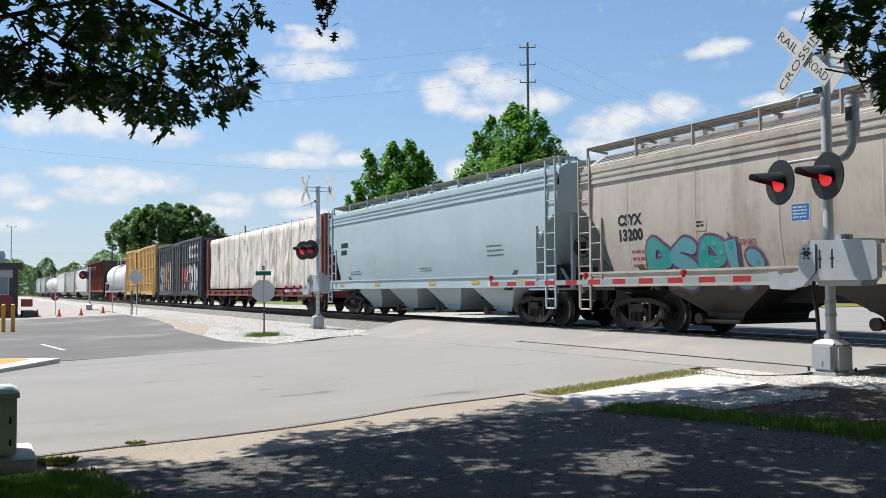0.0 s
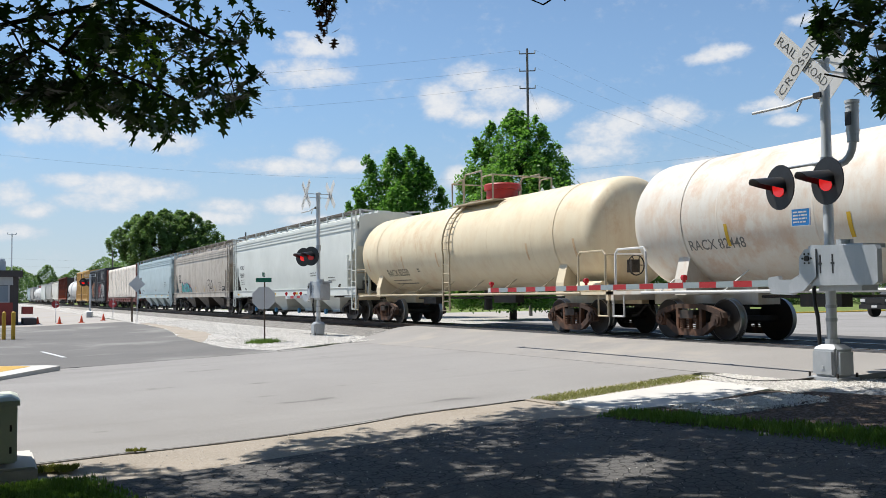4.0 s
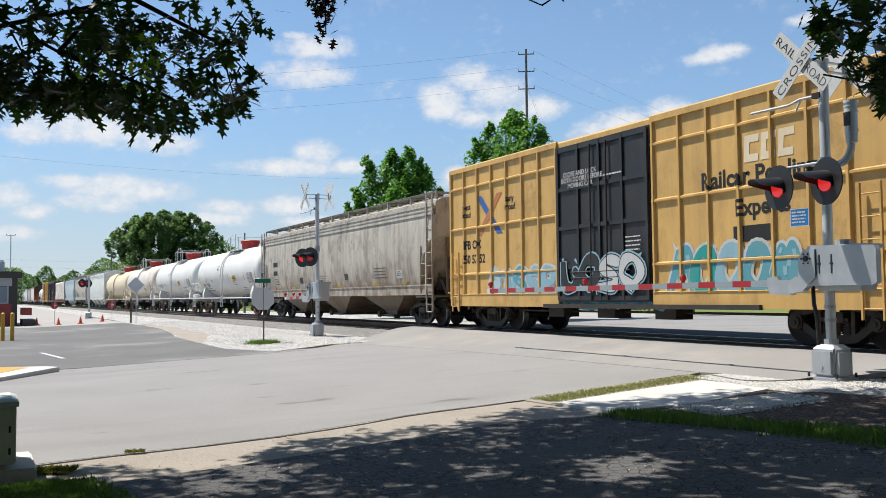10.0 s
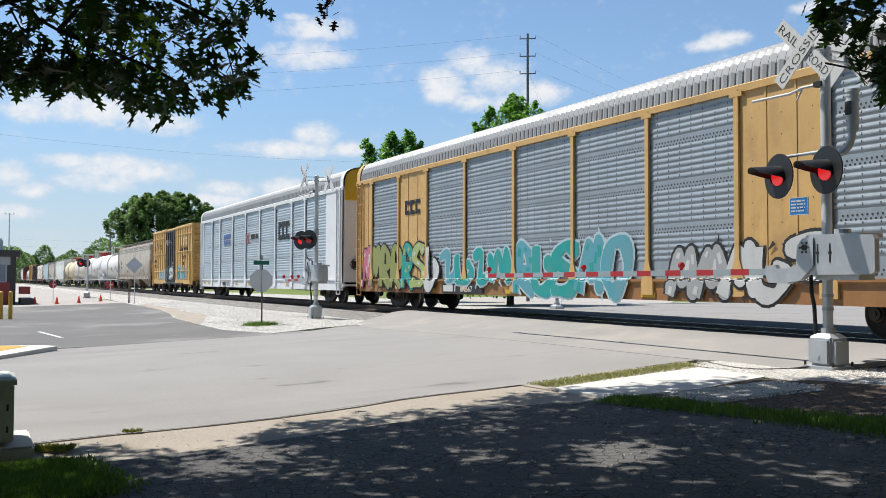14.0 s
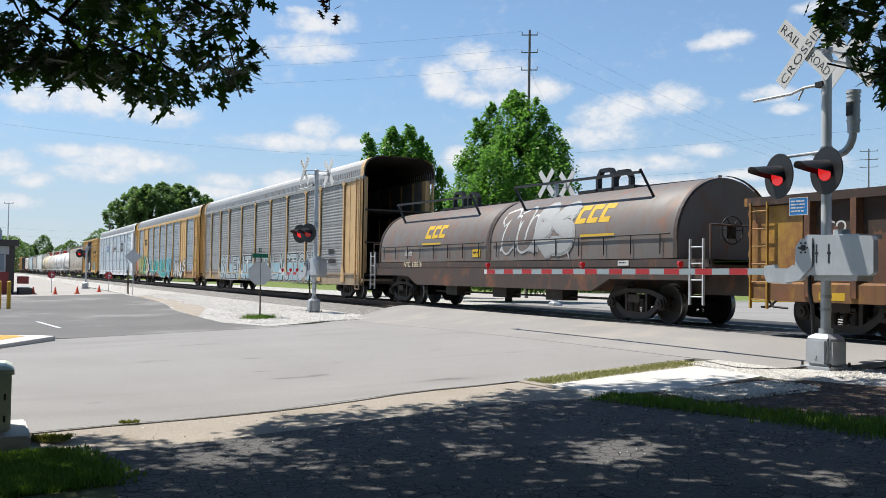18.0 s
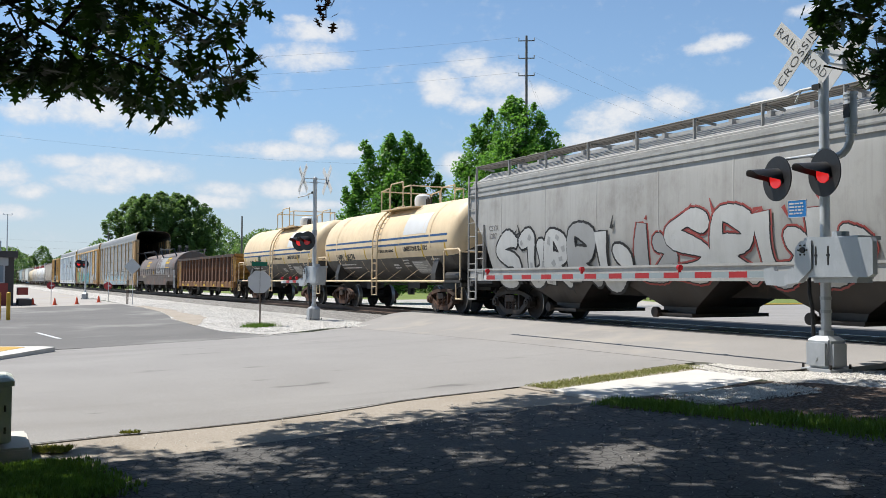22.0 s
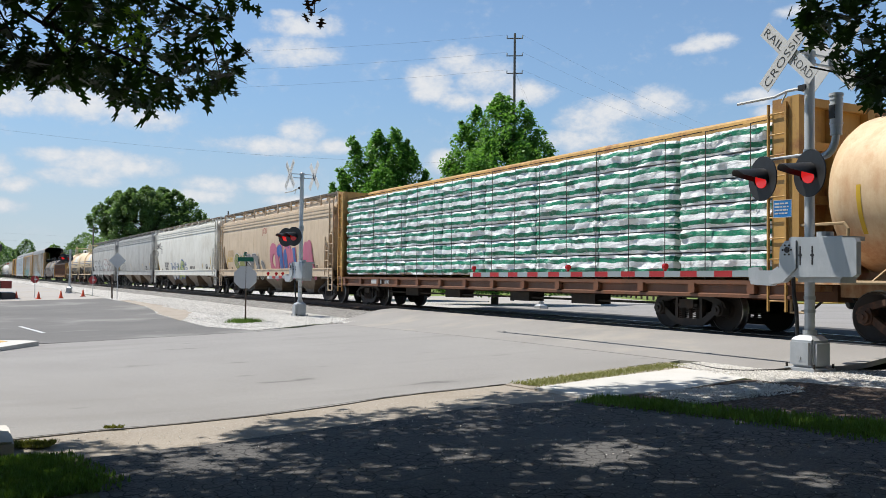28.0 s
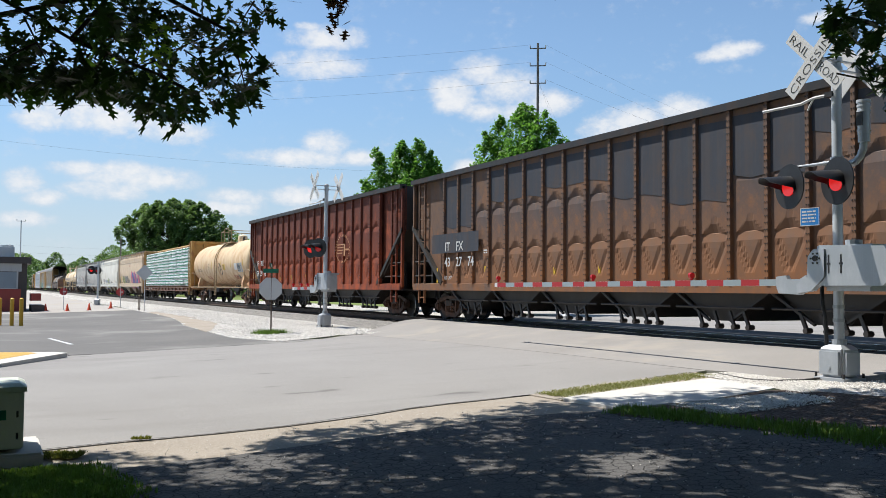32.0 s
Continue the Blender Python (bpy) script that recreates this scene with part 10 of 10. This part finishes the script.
tree("broad_tree", 80.1, 150, ((0, 0, 5.2, 15.2, 4.4), (-4.0, 0, 6.4, 14.4, 2.8), (4.2, 1, 5.2, 15.0, 3.4), (-6.6, 0, 7.8, 12.2, 1.9), (6.8, 0.5, 5.6, 13.6, 2.6), (-2.2, -2.5, 5.0, 14.6, 3.4), (2.4, 2.5, 5.0, 15.4, 3.4), (5.4, -1, 4.6, 10.0, 2.6)),
     "broad green shade tree beyond the rails", M_LEAF3, 60000, 0.30, 13, 0.45)


def far_woods():
    """Belts of distant trees and hedges, too many and too far to count, and two nearer belts added out of view."""
    rnd = np.random.RandomState(4)
    C, S = [], []
    # the last two belts are never seen; they are added to block skylight
    belts = ((96, 84, 380, 1.3, 2.0), (84, 77.5, 190, 1.6, 2.6), (78.5, 72, 170, 2.4, 3.6), (72, 62, 130, 2.0, 3.4), (62, 52.6, 110, 2.4, 4.2), (54.3, 53.0, 95, 4.6, 5.0), (53, 48.6, 130, 3.6, 4.7), (48.6, 47, 140, 3.4, 4.4), (47.2, 45.6, 120, 4.9, 5.6), (45.6, 40, 130, 4.2, 5.0), (40, 30, 150, 3.0, 4.4), (30, 0, 160, 3, 4.5), (0, -60, 60, 8, 12), (-60, -195, 17, 30, 42))
    for a0, a1, d, e0, e1 in belts:
        n = int(abs(a0 - a1) * 2.0) + 2
        for i in range(n):
            az = a0 + (a1 - a0) * (i + rnd.rand()) / n
            dd = d * rnd.uniform(0.92, 1.15)
            el = rnd.uniform(e0, e1)
            h = EYE.z + math.tan(radians(el)) * dd + 0.5
            w = h * rnd.uniform(0.32, 0.55)
            base = ray_at(az, 0, dd)
            seen = 33 < az < 94
            k = 2100 if seen else 320
            u = rnd.beta(1.3, 1.1, k)
            ang = rnd.uniform(0, 2 * np.pi, k)
            prof = np.sin(np.pi * np.clip(u * 0.9 + 0.1, 0, 1)) ** 0.5
            bump_ = 0.8 + 0.25 * np.sin(3 * ang + rnd.uniform(0, 6)) * np.sin(5 * u + rnd.uniform(0, 6))
            r = w * prof * bump_ * np.sqrt(rnd.uniform(0.5, 1, k))
            C.append(np.stack([base.x + r * np.cos(ang), base.y + r * np.sin(ang), -0.5 + h * u], 1))
            S.append(np.full(k, (0.020 * h + 0.12 * max(1.0, d / 130)) if seen else 0.07 * h + 0.2) * rnd.uniform(0.6, 1.3, k))
    me = leaf_mesh("far_woods", np.concatenate(C), np.concatenate(S), 5, QUAD, 0.2)
    tagged(part("far_woods", me, M_LEAF3), "belt of distant green trees, with unseen nearer belts added behind the eye", "woods", kind="stuff")


far_woods()


# ---- the oak over the driveway: its boughs hang into view and its crown shades the ground ----
def lower_edge(az):
    """Height, in degrees from the eye, to which the near boughs hang."""
    line = ((120, 9), (97, 10.2), (89, 10.8), (86.5, 10.9), (83, 11.0), (81.5, 10.2), (80.1, 9.6), (79, 10.4), (77, 10.9), (75.3, 10.9), (74.6, 13.2), (73.9, 15.8), (73.4, 17.6), (71, 20), (64, 21), (45, 21), (42, 18.8),
            (40.9, 15.6), (39.9, 14.1), (38.8, 12.9), (37.2, 10.9), (34, 9.5), (20, 9), (-40, 8))
    for (a0, e0), (a1, e1) in zip(line, line[1:]):
        if a0 >= az >= a1:
            return e0 + (e1 - e0) * (a0 - az) / (a0 - a1)
    return 10.0


def build_oak():
    rnd = np.random.RandomState(21)
    root = tagged(new("oak_tree"), "large dark green oak whose boughs hang over the driveway", "tree")
    bm = bmesh.new()
    trunk = Vector((-1.5, -4.2, ground_z(-1.5, -4.2)))
    rod(bm, trunk - Vector((0, 0, 0.3)), trunk + Vector((0, 0, 3.4)), 0.36, 14, 0.28)
    fork = trunk + Vector((0, 0, 3.4))
    part("trunk", bm, M_BARK, root, smooth=40)

    def twig(name, p, q, r, n, r2):
        part(name, shape((rod, p, q, r, n, r2)), M_BARK, root)
    C, S = [], []
    # boughs in view: sprays of leaves on drooping twigs, five to seven metres off
    for az0, az1, n, dmin, dmax in ((98, 74.6, 265, 5.2, 7.4), (40.3, 30, 100, 5.4, 7.2)):
        for i in range(n):
            az = rnd.uniform(az1, az0)
            lo = lower_edge(az)
            el = lo + 1.0 + abs(rnd.normal(0, 4.0)) if rnd.rand() < 0.72 else lo + 0.9
            d = rnd.uniform(dmin, dmax)
            if el > lo + 11 or (el > lo + 1.6 and noise.noise(Vector((az * 0.75, el * 0.95, 3.7))) > 0.10):
                continue
            tip = np.array(ray_at(az, el, d))
            k = rnd.randint(8, 15)
            spray = tip + rnd.normal(0, 1, (k, 3)) * np.array([0.085, 0.085, 0.055])
            ok = []
            for p in spray:
                a = math.degrees(math.atan2(-p[0], p[1]))
                e = math.degrees(math.atan2(p[2] - EYE.z, math.hypot(p[0], p[1])))
                ok.append(e > lower_edge(a) - 0.15 + 0.25 * rnd.normal())
            spray = spray[np.array(ok)] if any(ok) else spray[:0]
            if len(spray):
                C.append(spray)
                S.append(rnd.uniform(0.09, 0.16, len(spray)))
            if i % 4 == 0:
                back = tip + np.array([rnd.normal(0, 0.22), rnd.normal(0, 0.22), 0.16])
                twig("twig", back, tip, 0.006, 5, 0.003)
    for az0, el0, az1, el1 in ((92, 17, 86, 14.2), (86, 14.2, 81, 12.6), (81, 12.6, 79.3, 11.8), (86, 14.2, 84, 16.8), (90, 15, 82, 17.6), (82, 17.6, 76.5, 15.2), (34, 18, 38, 15), (38, 15, 39.6, 15.6)):
        twig("branch", ray_at(az0, el0, 6.3), ray_at(az1, el1, 6.1), 0.018, 7, 0.010)
    C1, S1 = np.concatenate(C), np.concatenate(S)
    part("hanging_bough", leaf_mesh("hanging_bough", C1, S1, 31, OAK, 0.55), M_LEAF, root, "lobed dark oak leaves on drooping twigs")["kind"] = "stuff"
    # a few leaves coloured brighter, as if the sun struck them
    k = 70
    sunlit_at = np.array([ray_at(rnd.normal(81.6, 0.9), rnd.normal(14.2, 1.3), rnd.uniform(5.8, 6.6)) for _ in range(k)])
    part("young_leaves", leaf_mesh("young_leaves", sunlit_at, rnd.uniform(0.06, 0.11, k), 36, OAK, 0.5), M_LEAFSUN, root, "oak leaves coloured bright as if sunlit from behind")["kind"] = "stuff"
    # dead sprig and bare twigs
    k = 34
    dead = np.array(ray_at(70.45, 17.6, 6.0)) + rnd.normal(0, 1, (k, 3)) * np.array([0.035, 0.035, 0.10])
    part("dead_sprig", leaf_mesh("dead_sprig", dead, rnd.uniform(0.06, 0.10, k), 33, OAK, 0.9), M_DEAD, root, "cluster of withered brown leaves")
    k = 24
    tips = np.array(ray_at(70.9, 19.0, 6.0)) + rnd.normal(0, 1, (k, 3)) * np.array([0.10, 0.10, 0.07])
    part("leaf_tuft", leaf_mesh("leaf_tuft", tips, rnd.uniform(0.07, 0.12, k), 34, OAK, 0.6), M_LEAF, root)["kind"] = "stuff"
    for az0, el0, az1, el1 in ((57.6, 18.2, 56.6, 17.75), (56.6, 17.75, 55.6, 18.3), (55.6, 18.3, 55.2, 17.9), (70.4, 19.2, 70.3, 16.2)):
        twig("twig", ray_at(az0, el0, 6.0), ray_at(az1, el1, 6.0), 0.006, 5, 0.004)
    # crown overhead, out of sight: clumps spaced so that sun flecks reach the ground
    shift = Vector((-SUN.x / SUN.z, -SUN.y / SUN.z, 0))
    C, S = [], []
    edge = ((-9, -8.0), (-0.3, -8.3), (0.25, -8.9), (0.65, -9.4), (1.0, -9.6), (1.4, -9.05), (2.3, -9.0), (2.7, -9.4), (3.1, -9.9), (4.4, -9.8), (5.1, -9.6), (5.8, -10.0), (6.6, -10.15), (7.0, -9.95), (7.6, -9.7), (9.2, -9.55), (10.3, -8.9), (11.2, -8.2))
    # thin places in the crown, by the ground that they light: middle, half lengths, turn in degrees, openness
    thin = ((-8.3, 2.1, 1.5, 0.95, 20, 0.66), (-9.0, 3.9, 1.1, 1.0, 0, 0.48), (-8.6, 5.8, 1.2, 1.1, 0, 0.50), (-6.45, 5.15, 0.95, 0.7, -45, 0.95), (-5.75, 5.85, 0.5, 0.3, -45, 0.6), (-5.5, 4.45, 0.4, 0.3, 0, 0.6), (-6.2, 7.0, 0.6, 0.35, -40, 0.45),
            (-4.9, 5.9, 0.5, 0.3, -40, 0.55), (-5.9, 3.6, 0.35, 0.25, 0, 0.5), (-7.0, 3.1, 0.3, 0.2, 0, 0.6), (-8.5, 7.35, 0.8, 0.28, -20, 0.5), (-7.2, 1.7, 0.6, 0.4, 0, 0.4), (-7.4, 9.9, 0.9, 0.3, 0, 0.4), (-8.0, 4.75, 1.0, 0.6, -50, 0.52), (-7.2, 3.9, 0.6, 0.35, -50, 0.5), (-6.6, 3.3, 0.5, 0.3, -50, 0.45), (-5.3, 5.0, 0.6, 0.35, -45, 0.55), (-4.8, 4.5, 0.6, 0.3, -45, 0.45),
            (-8.4, 0.55, 0.7, 0.5, 0, 0.60), (-7.5, 7.8, 0.8, 0.4, 20, 0.45), (-6.6, 8.3, 0.6, 0.35, 0, 0.45))

    def lit(gx, gy):
        """Whether the sun comes through over this spot of ground."""
        k = 0.20
        for cx, cy, a, b, turn, much in thin:
            t = radians(turn)
            u, v = (gx - cx) * math.cos(t) + (gy - cy) * math.sin(t), -(gx - cx) * math.sin(t) + (gy - cy) * math.cos(t)
            k = max(k, much * min(1.0, 2.2 * (1 - math.sqrt((u / a) ** 2 + (v / b) ** 2))))
        return 0.55 * noise.noise(Vector((gx * 2.4, gy * 2.4, 7.1))) + 0.6 * noise.noise(Vector((gx * 5.5, gy * 5.5, 2.1))) > 0.55 - 1.0 * k
    for i in range(21000):
        gx, gy = rnd.uniform(-10.8, 5.5), rnd.uniform(-8, 11.2)
        lim = np.interp(gy, [e[0] for e in edge], [e[1] for e in edge])
        if gx < lim + 0.12 * rnd.normal() or lit(gx, gy):
            continue
        h = 4.6
        for _ in range(6):
            px, py = gx - shift.x * h, gy - shift.y * h
            d = math.hypot(px, py)
            h = max(4.4, 1.75 + 0.375 * d + 0.6)
        h += rnd.uniform(0.0, 2.6)
        px, py = gx - shift.x * h, gy - shift.y * h
        k = rnd.randint(5, 9)
        C.append(np.array([px, py, h - 0.6]) + rnd.normal(0, 1, (k, 3)) * np.array([0.10, 0.10, 0.10]))
        S.append(rnd.uniform(0.11, 0.18, k))
    # the upper storey of the crown, over and behind the eye
    for i in range(7500):
        gx, gy = rnd.uniform(-9.6, 10.0), rnd.uniform(-13, 9.6)
        lim = np.interp(gy, [e[0] for e in edge], [e[1] for e in edge])
        if gx < lim + 0.7 or lit(gx, gy):
            continue
        h = rnd.uniform(6.4, 10.0)
        px, py = gx - shift.x * h, gy - shift.y * h
        az = math.degrees(math.atan2(-px, py))
        if 15 < az < 115 and h - 1.2 - EYE.z < 0.48 * math.hypot(px, py):
            continue
        k = rnd.randint(6, 11)
        C.append(np.array([px, py, h - 0.6]) + rnd.normal(0, 1, (k, 3)) * np.array([0.16, 0.16, 0.14]))
        S.append(rnd.uniform(0.18, 0.26, k))
    part("crown", leaf_mesh("crown", np.concatenate(C), np.concatenate(S), 35, SIMPLE, 0.3), M_LEAF, root)["kind"] = "stuff"
    for k in range(16):
        a = 2 * math.pi * k / 16
        tip = fork + Vector((math.cos(a) * 5.5, math.sin(a) * 5.5 + 1.5, 3.6))
        mid = fork.lerp(tip, 0.5) + Vector((0, 0, 1.0))
        twig("limb", fork, mid, 0.11, 7, 0.06)
        twig("branch", mid, tip, 0.06, 6, 0.015)


build_oak()


def grass(name, areas, count, h, seed, label, lean=0.35, material=None):
    """Blades scattered along bands; areas: (x0, y0, x1, y1, half width)."""
    rs = np.random.RandomState(seed)
    weights = np.array([math.hypot(c - a, d - b) * w for a, b, c, d, w in areas])
    weights /= weights.sum()
    pick = rs.choice(len(areas), count, p=weights)
    P = np.empty((count, 3, 3))
    for i, k in enumerate(pick):
        a, b, c, d, w = areas[k]
        t = rs.rand()
        nx, ny = -(d - b), c - a
        L = math.hypot(nx, ny)
        o = np.clip(rs.normal(0, 0.5), -1.2, 1.2) * w
        x, y = a + (c - a) * t + nx / L * o, b + (d - b) * t + ny / L * o
        z = ground_z(x, y) + 0.01
        hh = h * rs.uniform(0.4, 1.25)
        ang = rs.uniform(0, 6.28)
        dx, dy = math.cos(ang), math.sin(ang)
        wd = 0.006 + 0.006 * rs.rand()
        P[i] = ((x - dy * wd, y + dx * wd, z), (x + dy * wd, y - dx * wd, z), (x + dx * hh * lean * rs.uniform(0.2, 1.6), y + dy * hh * lean * rs.uniform(0.2, 1.6), z + hh))
    me = bpy.data.meshes.new(name)
    me.vertices.add(count * 3)
    me.vertices.foreach_set("co", P.ravel())
    me.loops.add(count * 3)
    me.loops.foreach_set("vertex_index", np.arange(count * 3))
    me.polygons.add(count)
    me.polygons.foreach_set("loop_start", np.arange(count) * 3)
    me.polygons.foreach_set("loop_total", np.full(count, 3))
    me.update(calc_edges=True)
    tagged(part(name, me, material or M_GRASS), label, "grass", kind="stuff")


grass("grass", ((-9.15, 6.95, -8.2, 7.3, 0.34), (-8.4, 7.2, -7.0, 7.6, 0.34), (-7.1, 7.55, -6.0, 8.0, 0.42), (-6.3, 7.9, -3, 8.4, 0.5), (-3, 8.4, 3, 8.9, 0.5)), 26000, 0.06, 1, "rough green grass along the driveway's edge")
grass("grass", ((-10.7, 7.0, -11.05, 8.6, 0.30), (-11.05, 8.6, -11.4, 10.4, 0.26)), 5200, 0.032, 2, "thin weeds between road and pavement", 0.9, leafy("dry grass blade", (0.30, 0.31, 0.10), (0.34, 0.36, 0.10)))
grass("grass", ((-9.0, -1.6, -8.0, 0.5, 0.5), (-8.3, -2.5, -7.0, 0.2, 1.2), (-8.85, 0.45, -7.4, 0.75, 0.42), (-8.85, 0.35, -7.2, 0.55, 0.5)), 52000, 0.05, 3, "shaded rough lawn by the driveway")
grass("grass", ((-30.5, 8.3, -29.4, 8.6, 0.45),), 1500, 0.16, 4, "tuft of grass round the sign post")
grass("grass", ((-9.6, 0.5, -9.45, 0.85, 0.14), (-10.25, 1.4, -10.2, 1.6, 0.03)), 1500, 0.035, 5, "yellow-green tuft beside the concrete pad", 0.5, leafy("sunny grass blade", (0.22, 0.25, 0.03), (0.3, 0.3, 0.05)))


def scatter_stones(name, areas, count, r0, r1, seed, label, material):
    rs = np.random.RandomState(seed)
    base = np.array([(1, 0, 0), (-1, 0, 0), (0, 1, 0), (0, -1, 0), (0, 0, 1), (0, 0, -1)], float)
    faces = np.array([(0, 2, 4), (2, 1, 4), (1, 3, 4), (3, 0, 4), (2, 0, 5), (1, 2, 5), (3, 1, 5), (0, 3, 5)])
    V, F = [], []
    for i in range(count):
        x0, y0, x1, y1 = areas[rs.randint(len(areas))]
        x, y = rs.uniform(x0, x1), rs.uniform(y0, y1)
        r = rs.uniform(r0, r1)
        s = r * rs.uniform(0.6, 1.3, (6, 1)) * np.array([1, 1, 0.75])
        a = rs.uniform(0, 6.28)
        q = base * s
        q = np.stack([q[:, 0] * math.cos(a) - q[:, 1] * math.sin(a), q[:, 0] * math.sin(a) + q[:, 1] * math.cos(a), q[:, 2]], 1)
        V.append(q + np.array([x, y, ground_z(x, y) + 0.012 + r * 0.25]))
        F.append(faces + 6 * i)
    me = bpy.data.meshes.new(name)
    me.from_pydata(np.concatenate(V).tolist(), [], np.concatenate(F).tolist())
    tagged(part(name, me, material), label, "stones", kind="stuff")


def pebble(name, lo, hi):
    m, nt, b = nodes_of(name)
    geo = nt.nodes.new("ShaderNodeNewGeometry")
    c = coords(nt)
    nt.links.new(mix(nt, geo.outputs["Random Per Island"], lo, mix(nt, noise_node(nt, c, 30, 4), hi, tuple(x * 0.85 for x in hi))), b.inputs["Base Color"])
    b.inputs["Roughness"].default_value = 0.9
    return m


M_PEBBLE = pebble("loose white stone", (0.40, 0.38, 0.35), (0.80, 0.77, 0.72))
scatter_stones("loose_stones", ((-9.6, 10.8, -6.0, 12.3), (-10.2, 9.9, -8.9, 11.0), (-9.1, 7.7, -8.1, 9.6), (-9.1, 7.9, -8.3, 9.8), (-11.4, 10.2, -10.2, 10.95)), 12000, 0.006, 0.019, 7, "loose white stones round the signal and under the tree", M_PEBBLE)
scatter_stones("loose_stones", ((-34, 7.6, -27, 11.9), (-46, 8.9, -30, 12.2), (-60, 9.2, -44, 12.3)), 21000, 0.014, 0.045, 8, "white crushed stones on the track shoulder", M_PEBBLE)
scatter_stones("loose_stones", ((-10.2, 1, -8.8, 6.8), (-9.2, 2, -4, 7)), 700, 0.004, 0.010, 9, "small pebbles on dirt and driveway", M_PEBBLE)


def motions():
    """The train rolls by to the far left; every wheelset turns with it."""
    steps = [i * 1.0 for i in range(33)]
    for wagon, q in TRAIN:
        walk(wagon, [(t, pose(q - run(t), TRACK_Y, 0)) for t in steps])
    turns = {}
    for wheel, dx in SPIN:
        if dx not in turns:
            turns[dx] = [(k / FPS, pose(dx, 0, 0.457) @ Euler((0, -(run(k / FPS) - run(0)) / 0.457, 0)).to_matrix().to_4x4()) for k in range(32 * FPS + 1)]
        walk(wheel, turns[dx])


motions()
